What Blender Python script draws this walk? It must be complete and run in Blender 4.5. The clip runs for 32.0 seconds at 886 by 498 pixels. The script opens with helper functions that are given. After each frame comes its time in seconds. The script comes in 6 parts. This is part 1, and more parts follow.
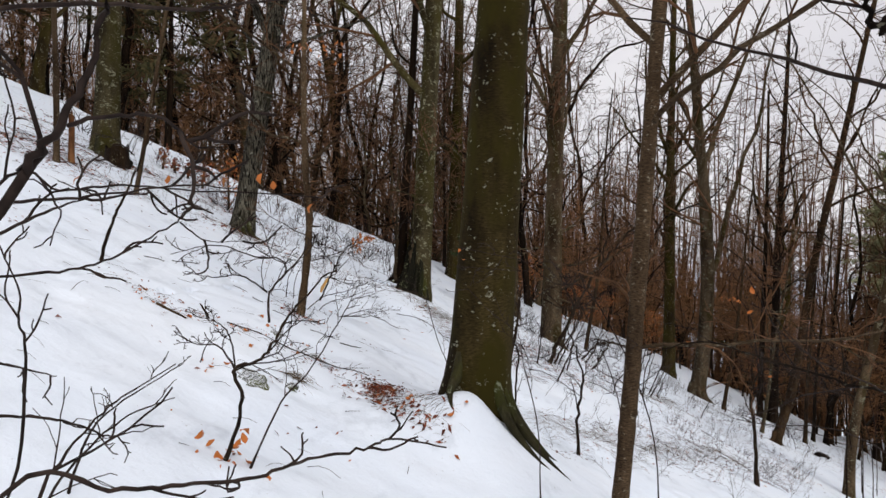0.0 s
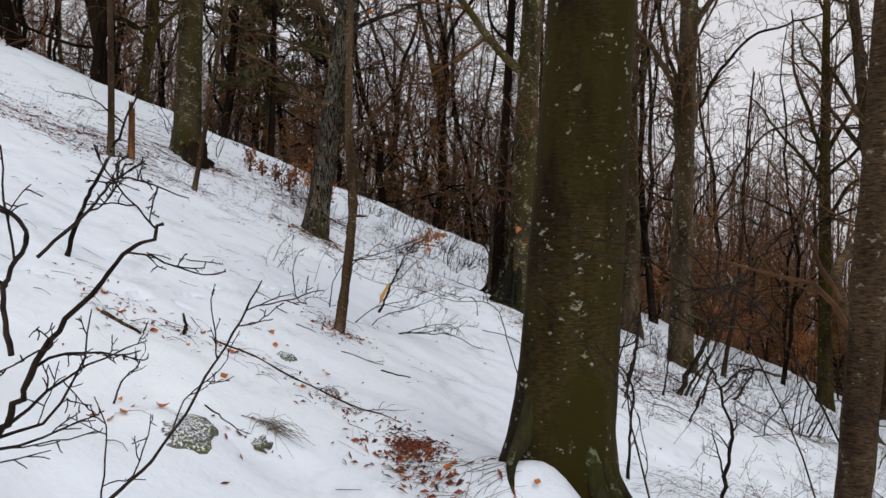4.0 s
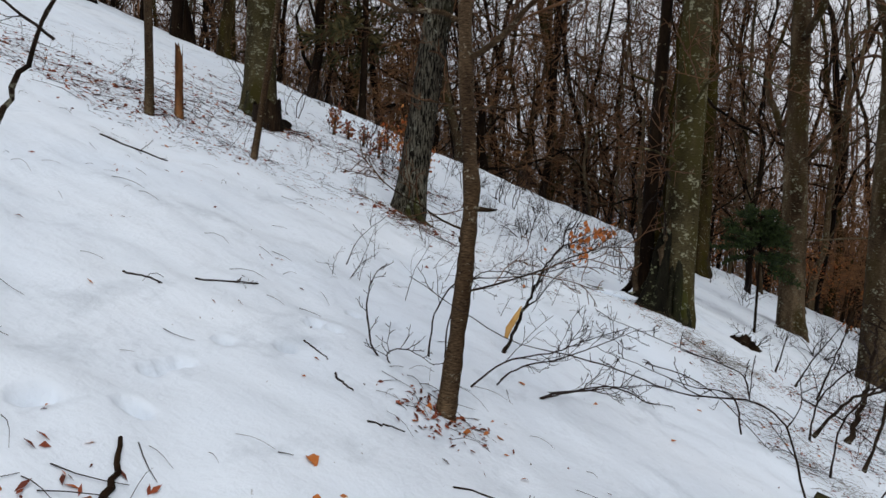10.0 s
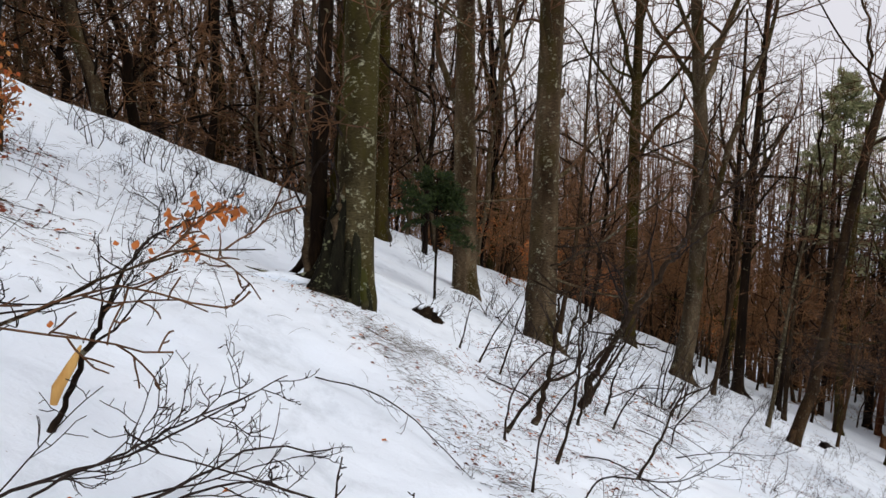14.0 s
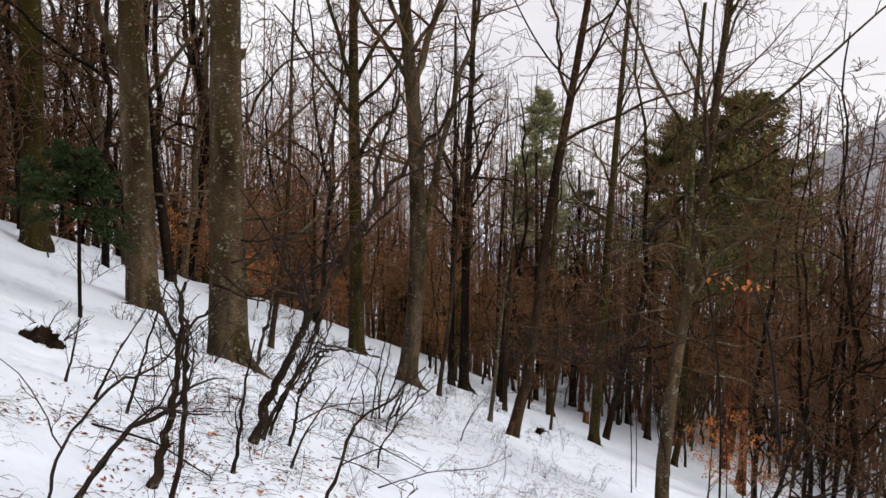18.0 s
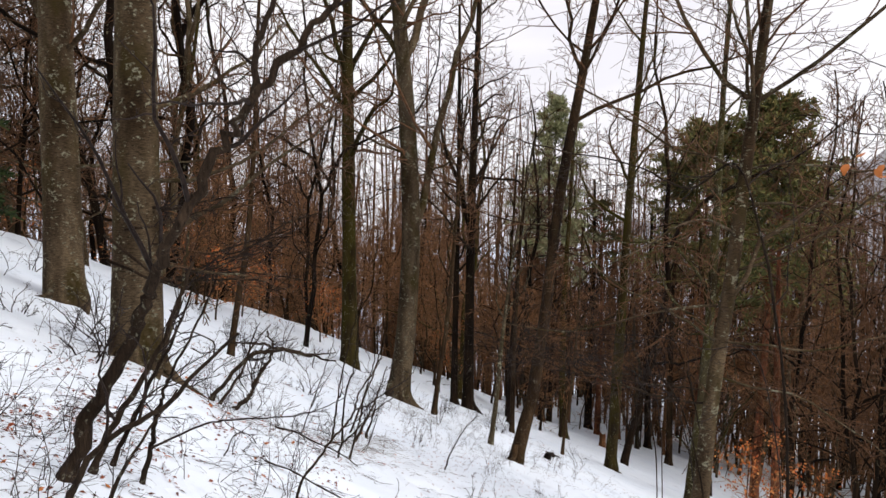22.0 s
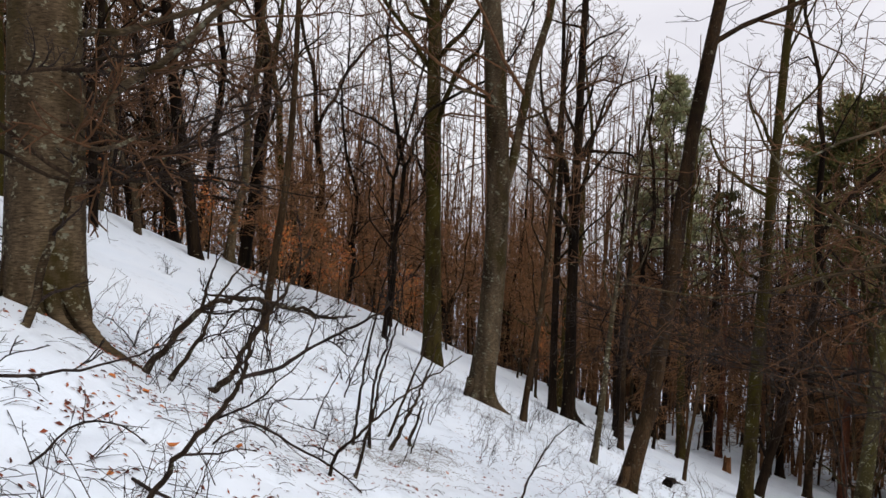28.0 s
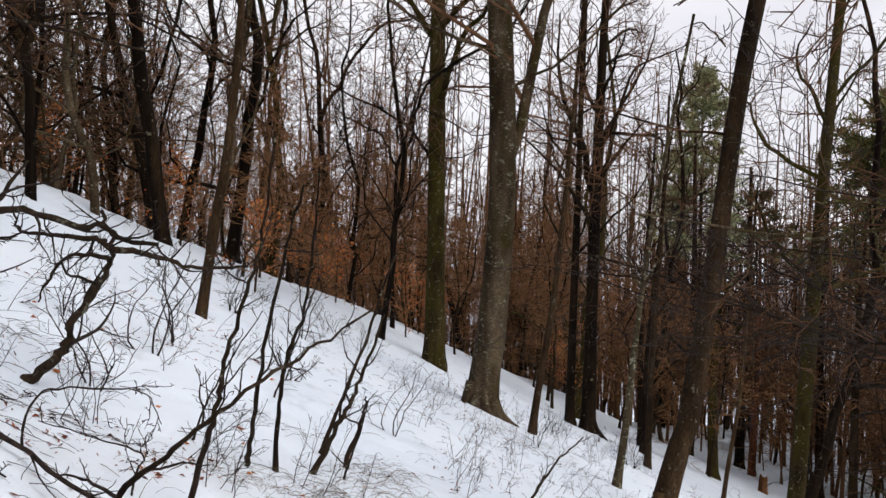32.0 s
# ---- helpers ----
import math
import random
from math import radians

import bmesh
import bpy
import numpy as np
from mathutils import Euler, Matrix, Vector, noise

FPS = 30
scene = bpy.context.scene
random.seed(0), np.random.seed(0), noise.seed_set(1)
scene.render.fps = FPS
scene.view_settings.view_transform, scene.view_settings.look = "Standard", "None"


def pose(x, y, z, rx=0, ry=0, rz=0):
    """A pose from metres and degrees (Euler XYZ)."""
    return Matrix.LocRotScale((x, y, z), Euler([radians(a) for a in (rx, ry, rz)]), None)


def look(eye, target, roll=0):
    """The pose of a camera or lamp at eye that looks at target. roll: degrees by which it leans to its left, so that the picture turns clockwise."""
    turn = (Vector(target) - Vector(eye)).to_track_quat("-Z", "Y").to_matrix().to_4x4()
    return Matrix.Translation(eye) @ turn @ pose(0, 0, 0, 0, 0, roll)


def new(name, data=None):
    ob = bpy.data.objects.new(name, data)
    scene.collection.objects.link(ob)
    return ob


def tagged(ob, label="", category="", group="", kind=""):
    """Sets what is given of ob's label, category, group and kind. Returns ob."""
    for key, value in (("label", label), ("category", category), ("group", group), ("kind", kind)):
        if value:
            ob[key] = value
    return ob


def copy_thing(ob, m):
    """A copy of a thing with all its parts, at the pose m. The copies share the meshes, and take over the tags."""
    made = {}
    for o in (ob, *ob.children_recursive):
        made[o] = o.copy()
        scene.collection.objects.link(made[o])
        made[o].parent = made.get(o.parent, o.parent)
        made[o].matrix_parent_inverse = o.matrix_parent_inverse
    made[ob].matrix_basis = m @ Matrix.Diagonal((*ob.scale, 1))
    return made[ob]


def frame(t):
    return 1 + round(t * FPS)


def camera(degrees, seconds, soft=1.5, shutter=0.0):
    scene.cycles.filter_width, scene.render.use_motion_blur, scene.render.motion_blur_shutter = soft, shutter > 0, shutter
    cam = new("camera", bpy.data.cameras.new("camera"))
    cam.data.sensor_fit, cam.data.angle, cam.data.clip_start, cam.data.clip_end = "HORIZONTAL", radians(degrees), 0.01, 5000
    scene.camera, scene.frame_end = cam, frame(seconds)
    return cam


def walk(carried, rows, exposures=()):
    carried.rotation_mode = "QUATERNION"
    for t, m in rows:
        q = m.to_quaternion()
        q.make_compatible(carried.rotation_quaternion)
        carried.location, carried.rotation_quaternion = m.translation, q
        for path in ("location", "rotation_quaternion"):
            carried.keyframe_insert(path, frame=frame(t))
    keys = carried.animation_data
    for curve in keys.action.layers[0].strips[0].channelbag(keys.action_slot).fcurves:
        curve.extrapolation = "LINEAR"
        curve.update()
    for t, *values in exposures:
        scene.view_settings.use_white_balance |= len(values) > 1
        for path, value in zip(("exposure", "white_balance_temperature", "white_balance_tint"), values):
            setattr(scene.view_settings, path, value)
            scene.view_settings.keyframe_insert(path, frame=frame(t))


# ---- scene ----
cam = camera(68.4, 32.0)
METRES, EYE, TILT, LEAN, TURN = 16.0, 1.5, -1.5, -0.8, 0.0
ROWS = [
    (0.0, 0.0, 0.0, 0.0, 0.0, 0.0, -0.0),
    (0.5, 0.008, 0.0132, -0.0019, 1.48, -0.05, -0.2),
    (1.0, 0.0107, 0.0292, -0.0039, 3.68, 0.2, -0.17),
    (1.5, 0.0172, 0.0425, -0.0092, 5.64, -0.02, -0.21),
    (2.0, 0.0238, 0.0546, -0.0109, 7.18, -0.5, -0.26),
    (2.5, 0.0228, 0.068, -0.0114, 7.91, -0.09, -0.32),
    (3.0, 0.0194, 0.0844, -0.0092, 8.23, -0.01, -0.31),
    (3.5, 0.0185, 0.1013, -0.0091, 9.25, 0.97, -0.19),
    (5.5, 0.0207, 0.1612, -0.013, 15.49, 1.3, -0.4),
    (6.0, 0.02, 0.1758, -0.0144, 17.77, 1.17, -0.63),
    (6.5, 0.0148, 0.1869, -0.0137, 19.95, 0.13, -0.82),
    (7.0, 0.0045, 0.2008, -0.0107, 21.28, -0.2, -1.0),
    (7.5, -0.0066, 0.2101, -0.0076, 22.0, -0.46, -0.99),
    (8.0, -0.0135, 0.2173, -0.0007, 22.33, -1.02, -1.06),
    (8.5, -0.0162, 0.2238, 0.004, 22.34, -1.47, -1.04),
    (9.0, -0.025, 0.2361, 0.0043, 21.43, -1.67, -1.01),
    (9.5, -0.0311, 0.2476, 0.0088, 20.33, -1.76, -0.96),
    (10.0, -0.0375, 0.263, 0.0103, 18.76, -1.95, -0.84),
    (10.5, -0.0413, 0.2721, 0.0142, 15.77, -1.73, -0.76),
    (11.0, -0.0436, 0.2818, 0.0169, 13.74, -1.8, -0.63),
    (11.5, -0.0439, 0.2954, 0.0178, 12.59, -2.03, -0.61),
    (12.0, -0.0439, 0.3094, 0.0179, 10.31, -1.7, -0.64),
    (12.5, -0.0453, 0.3245, 0.0172, 6.33, -1.67, -0.49),
    (13.0, -0.0419, 0.3392, 0.0186, 2.37, -2.59, -0.16),
    (13.5, -0.0346, 0.3562, 0.0158, -2.38, -3.67, 0.01),
    (14.0, -0.0314, 0.3689, 0.0131, -8.32, -5.01, 0.12),
    (14.5, -0.0278, 0.3857, 0.0099, -13.03, -6.39, 0.35),
    (15.0, -0.0187, 0.3975, 0.0044, -16.81, -6.45, 0.5),
    (15.5, -0.009, 0.4085, 0.0024, -21.07, -5.82, 0.63),
    (17.5, 0.0336, 0.4485, -0.0125, -30.09, -3.99, 0.85),
    (18.0, 0.0448, 0.459, -0.0147, -30.95, -3.97, 0.79),
    (18.5, 0.0589, 0.4676, -0.0213, -31.51, -3.83, 0.76),
    (19.0, 0.068, 0.4756, -0.0243, -31.78, -3.72, 0.73),
    (19.5, 0.0786, 0.4905, -0.0293, -32.03, -3.58, 0.71),
    (20.0, 0.0909, 0.5033, -0.0369, -32.27, -3.4, 0.75),
    (20.5, 0.1045, 0.5138, -0.0378, -31.89, -3.24, 0.74),
    (21.0, 0.1133, 0.5289, -0.0446, -31.43, -3.2, 0.73),
    (21.5, 0.1229, 0.5425, -0.0482, -30.57, -2.93, 0.68),
    (22.0, 0.136, 0.5537, -0.0564, -29.59, -2.24, 0.65),
    (22.5, 0.1431, 0.5661, -0.0595, -29.27, -1.22, 0.64),
    (23.0, 0.1485, 0.5832, -0.0657, -28.3, -0.75, 0.68),
    (23.5, 0.1592, 0.5947, -0.0719, -26.86, -1.16, 0.68),
    (24.0, 0.1708, 0.6056, -0.0768, -26.29, -1.19, 0.66),
    (24.5, 0.1783, 0.6186, -0.0827, -26.18, -1.44, 0.57),
    (25.0, 0.1863, 0.6317, -0.0874, -25.22, -1.71, 0.63),
    (25.5, 0.1998, 0.6438, -0.0947, -24.24, -1.8, 0.54),
    (27.5, 0.2324, 0.6904, -0.1083, -20.76, -1.62, 0.11),
    (28.0, 0.2379, 0.7028, -0.1136, -20.32, -1.51, 0.05),
    (28.5, 0.2445, 0.7173, -0.1152, -20.04, -1.07, 0.03),
    (29.0, 0.2552, 0.728, -0.1231, -19.87, -0.66, -0.07),
    (29.5, 0.2644, 0.7384, -0.1252, -20.25, 0.21, -0.19),
    (30.0, 0.2713, 0.7545, -0.1333, -20.84, -0.08, -0.19),
    (30.5, 0.2814, 0.7684, -0.1385, -20.17, -0.8, -0.13),
    (31.0, 0.2943, 0.7818, -0.144, -19.41, -1.03, -0.1),
    (31.5, 0.3019, 0.7958, -0.1485, -19.09, -0.81, -0.15),
    (32.0, 0.3087, 0.8115, -0.1507, -18.45, -0.57, -0.19),
]
EXPOSURES = [(0.0, -0.08, 6500, 10), (2.0, -0.18, 6490, 9.5), (3.0, -0.2, 6480, 9), (6.0, -0.25, 6420, 9), (7.0, -0.24, 6350, 8), (8.0, -0.34, 6300, 7), (10.0, -0.31, 6230, 6.5), (11.0, -0.27, 6280, 7), (12.0, -0.08, 6330, 7.5), (13.0, 0.02, 6400, 9),
             (15.0, 0.08, 6470, 9.5), (19.0, 0.2, 6600, 11), (21.0, 0.26, 6550, 10.5), (22.0, 0.35, 6520, 10.2), (23.0, 0.36, 6500, 10), (25.0, 0.2, 6450, 9), (28.0, 0.14, 6430, 9.5), (32.0, 0.2, 6430, 9.5)]
walk(cam, [(t, pose(0, 0, EYE, TILT, LEAN, TURN) @ pose(METRES * x, METRES * y, METRES * z, 90 + pitch, roll, yaw)) for t, x, y, z, yaw, pitch, roll in ROWS], EXPOSURES)

# ---- light ----
SKY_STRENGTH = 0.10
world = bpy.data.worlds.new("overcast_sky")
scene.world = world
world.use_nodes = True
wn, wl = world.node_tree.nodes, world.node_tree.links
wn.clear()
w_out = wn.new("ShaderNodeOutputWorld")
w_bg = wn.new("ShaderNodeBackground")
w_sky = wn.new("ShaderNodeTexSky")
w_sky.sky_type, w_sky.sun_disc = "NISHITA", False
w_sky.sun_elevation, w_sky.sun_rotation = radians(52), radians(142)
w_mix = wn.new("ShaderNodeMix")
w_mix.data_type = "RGBA"
w_tc = wn.new("ShaderNodeTexCoord")
w_map = wn.new("ShaderNodeMapping")
w_map.inputs["Scale"].default_value = (1.0, 1.0, 3.5)
w_noise = wn.new("ShaderNodeTexNoise")
w_noise.inputs["Scale"].default_value, w_noise.inputs["Detail"].default_value = 2.2, 6.0
w_ramp = wn.new("ShaderNodeValToRGB")
w_ramp.color_ramp.elements[0].position, w_ramp.color_ramp.elements[0].color = 0.32, (8.0, 7.75, 8.2, 1)
w_ramp.color_ramp.elements[1].position, w_ramp.color_ramp.elements[1].color = 0.62, (9.5, 9.2, 9.45, 1)
wl.new(w_tc.outputs["Generated"], w_map.inputs["Vector"])
wl.new(w_map.outputs["Vector"], w_noise.inputs["Vector"])
wl.new(w_noise.outputs["Fac"], w_ramp.inputs["Fac"])
w_mix.inputs["Factor"].default_value = 0.9
wl.new(w_sky.outputs["Color"], w_mix.inputs["A"])
wl.new(w_ramp.outputs["Color"], w_mix.inputs["B"])
wl.new(w_mix.outputs["Result"], w_bg.inputs["Color"])
w_bg.inputs["Strength"].default_value = SKY_STRENGTH
wl.new(w_bg.outputs["Background"], w_out.inputs["Surface"])

sun = new("sun", bpy.data.lights.new("sun", "SUN"))
sun.data.energy, sun.data.angle, sun.data.color = 1.4, radians(40), (1.0, 0.97, 0.93)
sun.matrix_world = look((0, 0, 60), (-14, 18, 30))


# ---- materials ----
def node_material(name):
    m = bpy.data.materials.new(name)
    m.use_nodes = True
    n = m.node_tree.nodes
    return m, n, m.node_tree.links, n["Principled BSDF"]


def noise_node(n, l, coord, scale, detail=6.0, stretch=(1, 1, 1), rough=0.6):
    mp = n.new("ShaderNodeMapping")
    mp.inputs["Scale"].default_value = stretch
    l.new(coord, mp.inputs["Vector"])
    t = n.new("ShaderNodeTexNoise")
    t.inputs["Scale"].default_value, t.inputs["Detail"].default_value, t.inputs["Roughness"].default_value = scale, detail, rough
    l.new(mp.outputs["Vector"], t.inputs["Vector"])
    return t.outputs["Fac"]


def ramp_node(n, l, fac, stops):
    r = n.new("ShaderNodeValToRGB")
    while len(r.color_ramp.elements) < len(stops):
        r.color_ramp.elements.new(0.5)
    for e, (p, c) in zip(r.color_ramp.elements, stops):
        e.position, e.color = p, (*c, 1) if len(c) == 3 else c
    l.new(fac, r.inputs["Fac"])
    return r.outputs["Color"]


def mix_node(n, l, fac, a, b, blend="MIX"):
    m = n.new("ShaderNodeMix")
    m.data_type, m.blend_type = "RGBA", blend
    for value, key in ((fac, "Factor"), (a, "A"), (b, "B")):
        if isinstance(value, (int, float)):
            m.inputs[key].default_value = value
        elif isinstance(value, tuple):
            m.inputs[key].default_value = (*value, 1)
        else:
            l.new(value, m.inputs[key])
    return m.outputs["Result"]


def bump_node(n, l, shader, height, strength, distance):
    b = n.new("ShaderNodeBump")
    b.inputs["Strength"].default_value, b.inputs["Distance"].default_value = strength, distance
    l.new(height, b.inputs["Height"])
    l.new(b.outputs["Normal"], shader.inputs["Normal"])


def bark(name, dark, light, moss, lichen, furrow=1.0, moss_amount=0.5, lichen_amount=0.66, vertical=True, size=1.0, ramp=(0.3, 0.72)):
    """Bark: two scales of tone, moss film, pale lichen spots; furrowed along or ringed across the trunk."""
    m, n, l, s = node_material(name)
    tc = n.new("ShaderNodeTexCoord").outputs["Object"]
    broad = noise_node(n, l, tc, 1.3, 4)
    fine = noise_node(n, l, tc, 26 * max(1.0, 0.8 * size), 8, (1, 1, 0.18) if vertical else (0.5, 0.5, 2.2), 0.68)
    base = ramp_node(n, l, fine, [(ramp[0], dark), (ramp[1], light)])
    stain = ramp_node(n, l, noise_node(n, l, tc, 3.2, 7, (1, 1, 0.3), 0.7), [(0.34, (0.45, 0.42, 0.4)), (0.5, (0.95, 0.95, 0.95)), (0.68, (1.45, 1.45, 1.42))])
    base = mix_node(n, l, 1.0, base, stain, "MULTIPLY")
    streak = ramp_node(n, l, noise_node(n, l, tc, 1.5, 3, (1, 1, 0.16)), [(0.38, (0.4, 0.34, 0.28)), (0.58, (1.35, 1.38, 1.4))])
    base = mix_node(n, l, 1.0, base, streak, "MULTIPLY")
    mossy = ramp_node(n, l, noise_node(n, l, tc, 2.4, 7, (1, 1, 0.45)), [(moss_amount, (0, 0, 0)), (moss_amount + 0.14, (1, 1, 1))])
    c1 = mix_node(n, l, mossy, base, mix_node(n, l, broad, moss, tuple(v * 0.5 for v in moss)))
    clumps = n.new("ShaderNodeMath")
    clumps.operation = "MULTIPLY_ADD"
    l.new(noise_node(n, l, tc, 3.1 * size, 3), clumps.inputs[0])
    clumps.inputs[1].default_value = 0.62
    l.new(noise_node(n, l, tc, 9.5 * size, 5, (1, 1, 1.2 if vertical else 1.5), 0.66), clumps.inputs[2])
    spots = ramp_node(n, l, clumps.outputs["Value"], [(lichen_amount + 0.27, (0, 0, 0)), (lichen_amount + 0.33, (1, 1, 1))])
    tint = ramp_node(n, l, noise_node(n, l, tc, 40, 3), [(0.3, tuple(v * 0.55 for v in lichen)), (0.7, lichen)])
    c2 = mix_node(n, l, spots, c1, tint)
    info = n.new("ShaderNodeObjectInfo")
    tone = ramp_node(n, l, info.outputs["Random"], [(0.0, (0.75, 0.75, 0.75)), (1.0, (1.2, 1.17, 1.12))])
    l.new(mix_node(n, l, 1.0, c2, tone, "MULTIPLY"), s.inputs["Base Color"])
    s.inputs["Roughness"].default_value = 0.85
    s.inputs["Specular IOR Level"].default_value = 0.08
    bump_node(n, l, s, fine, 0.6 * furrow, 0.02 * furrow)
    return m


def plain(name, a, b, scale, rough=0.7, stretch=(1, 1, 1), bump=0.3, distance=0.01, random_tone=0.25):
    """A matt material of two tones mixed by fine and broad noise, with a tone of its own for each object."""
    m, n, l, s = node_material(name)
    tc = n.new("ShaderNodeTexCoord").outputs["Object"]
    f1 = noise_node(n, l, tc, scale, 8, stretch)
    f2 = noise_node(n, l, tc, scale * 0.13, 3)
    c = mix_node(n, l, ramp_node(n, l, f1, [(0.33, (0, 0, 0)), (0.67, (1, 1, 1))]), a, b)
    c = mix_node(n, l, ramp_node(n, l, f2, [(0.35, (0.72, 0.72, 0.72)), (0.7, (1.12, 1.12, 1.12))]), c, c)
    info = n.new("ShaderNodeObjectInfo")
    tone = ramp_node(n, l, info.outputs["Random"], [(0.0, (1 - random_tone,) * 3), (1.0, (1 + random_tone,) * 3)])
    l.new(mix_node(n, l, 1.0, c, tone, "MULTIPLY"), s.inputs["Base Color"])
    s.inputs["Roughness"].default_value = rough
    s.inputs["Specular IOR Level"].default_value = 0.1
    bump_node(n, l, s, f1, bump, distance)
    return m


def island(name, stops, rough=0.7, through_light=0.0):
    """Small loose pieces: each island takes a tone of its own."""
    m, n, l, s = node_material(name)
    g = n.new("ShaderNodeNewGeometry")
    l.new(ramp_node(n, l, g.outputs["Random Per Island"], stops), s.inputs["Base Color"])
    s.inputs["Roughness"].default_value = rough
    s.inputs["Specular IOR Level"].default_value = 0.15
    if through_light:
        s.inputs["Transmission Weight"].default_value = 0.0
        s.inputs["Subsurface Weight"].default_value = through_light
        s.inputs["Subsurface Radius"].default_value = (0.01, 0.006, 0.003)
    return m


def snow_material():
    m, n, l, s = node_material("snow")
    tc = n.new("ShaderNodeTexCoord").outputs["Object"]
    broad = noise_node(n, l, tc, 0.55, 5)
    grain = noise_node(n, l, tc, 55, 6, rough=0.75)
    lumps = noise_node(n, l, tc, 5.5, 6)
    c = ramp_node(n, l, broad, [(0.3, (0.735, 0.8, 0.885)), (0.7, (0.81, 0.86, 0.92))])
    thin = ramp_node(n, l, noise_node(n, l, tc, 2.3, 7, (1, 0.6, 1), 0.65), [(0.56, (1, 1, 1)), (0.72, (0.74, 0.75, 0.76))])
    c = mix_node(n, l, 1.0, c, thin, "MULTIPLY")
    specks = ramp_node(n, l, noise_node(n, l, tc, 38, 2), [(0.72, (0, 0, 0)), (0.76, (1, 1, 1))])
    patch = ramp_node(n, l, noise_node(n, l, tc, 1.1, 5), [(0.48, (0, 0, 0)), (0.64, (1, 1, 1))])
    c = mix_node(n, l, mix_node(n, l, 1.0, specks, patch, "MULTIPLY"), c, (0.16, 0.12, 0.085))
    l.new(c, s.inputs["Base Color"])
    s.inputs["Roughness"].default_value = 0.62
    s.inputs["Specular IOR Level"].default_value = 0.25
    h = mix_node(n, l, 0.1, lumps, grain)
    h = mix_node(n, l, 0.3, h, noise_node(n, l, tc, 2.6, 3, (1, 0.55, 1)))
    bump_node(n, l, s, h, 0.6, 0.06)
    return m


def rock_material():
    """Grey stone under moss and lichen, with snow caught on its upper side."""
    m, n, l, s = node_material("snowy_rock")
    tc = n.new("ShaderNodeTexCoord").outputs["Object"]
    fine = noise_node(n, l, tc, 60, 8)
    c = ramp_node(n, l, fine, [(0.38, (0.02, 0.022, 0.018)), (0.66, (0.24, 0.25, 0.22))])
    c = mix_node(n, l, ramp_node(n, l, noise_node(n, l, tc, 9, 5), [(0.5, (0, 0, 0)), (0.6, (1, 1, 1))]), c, (0.09, 0.1, 0.035))
    up = n.new("ShaderNodeSeparateXYZ")
    l.new(n.new("ShaderNodeNewGeometry").outputs["Normal"], up.inputs["Vector"])
    sm = n.new("ShaderNodeMath")
    sm.operation = "MULTIPLY_ADD"
    l.new(up.outputs["Z"], sm.inputs[0])
    sm.inputs[1].default_value = 0.34
    l.new(noise_node(n, l, tc, 75, 4, rough=0.7), sm.inputs[2])
    snowy = ramp_node(n, l, sm.outputs["Value"], [(0.79, (0, 0, 0)), (0.84, (1, 1, 1))])
    l.new(mix_node(n, l, snowy, c, (0.78, 0.82, 0.87)), s.inputs["Base Color"])
    s.inputs["Roughness"].default_value = 0.85
    bump_node(n, l, s, fine, 0.8, 0.02)
    return m


SNOW = snow_material()
BEECH = bark("beech_bark", (0.006, 0.0042, 0.0012), (0.062, 0.043, 0.0145), (0.042, 0.033, 0.005), (0.34, 0.33, 0.24), 0.16, 0.44, 0.7, False, 2.4)
BEECH_GREY = bark("grey_beech_bark", (0.011, 0.0072, 0.004), (0.128, 0.09, 0.053), (0.045, 0.032, 0.0095), (0.21, 0.2, 0.14), 0.35, 0.5, 0.64, False, 1.9)
FURROWED = bark("furrowed_bark", (0.004, 0.003, 0.002), (0.125, 0.112, 0.085), (0.03, 0.027, 0.01), (0.3, 0.3, 0.24), 2.6, 0.55, 0.68, True, 2.3, (0.45, 0.56))
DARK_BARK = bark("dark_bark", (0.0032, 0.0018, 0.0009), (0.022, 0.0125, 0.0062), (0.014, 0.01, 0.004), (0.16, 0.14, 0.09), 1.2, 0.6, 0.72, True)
SAPLING_BARK = bark("sapling_bark", (0.009, 0.005, 0.0025), (0.066, 0.038, 0.018), (0.034, 0.024, 0.008), (0.16, 0.14, 0.1), 0.9, 0.55, 0.67, True, 2.6)
STEM_BARK = bark("stem_bark", (0.007, 0.0045, 0.003), (0.042, 0.027, 0.017), (0.026, 0.019, 0.008), (0.17, 0.16, 0.12), 1.3, 0.58, 0.67, True, 3.0)
PALE_SAPLING = bark("pale_sapling_bark", (0.026, 0.019, 0.011), (0.095, 0.072, 0.043), (0.055, 0.044, 0.018), (0.34, 0.33, 0.24), 0.4, 0.5, 0.62, True, 2.2)
YOUNG_BARK = bark("young_beech_bark", (0.018, 0.011, 0.006), (0.12, 0.08, 0.046), (0.06, 0.042, 0.018), (0.26, 0.23, 0.17), 0.8, 0.56, 0.67, False, 4.0, (0.36, 0.64))
LICHENED = bark("lichened_beech_bark", (0.014, 0.01, 0.004), (0.09, 0.072, 0.034), (0.06, 0.05, 0.012), (0.3, 0.29, 0.19), 0.5, 0.46, 0.63, False, 2.2)
BLACK_MOSS = bark("black_mossy_wood", (0.004, 0.004, 0.002), (0.022, 0.02, 0.011), (0.03, 0.034, 0.008), (0.2, 0.21, 0.12), 1.6, 0.55, 0.66, True, 2.0)
PINE_BARK = bark("pine_bark", (0.05, 0.022, 0.014), (0.24, 0.085, 0.04), (0.05, 0.04, 0.02), (0.2, 0.15, 0.1), 1.5, 0.66, 0.78, True)
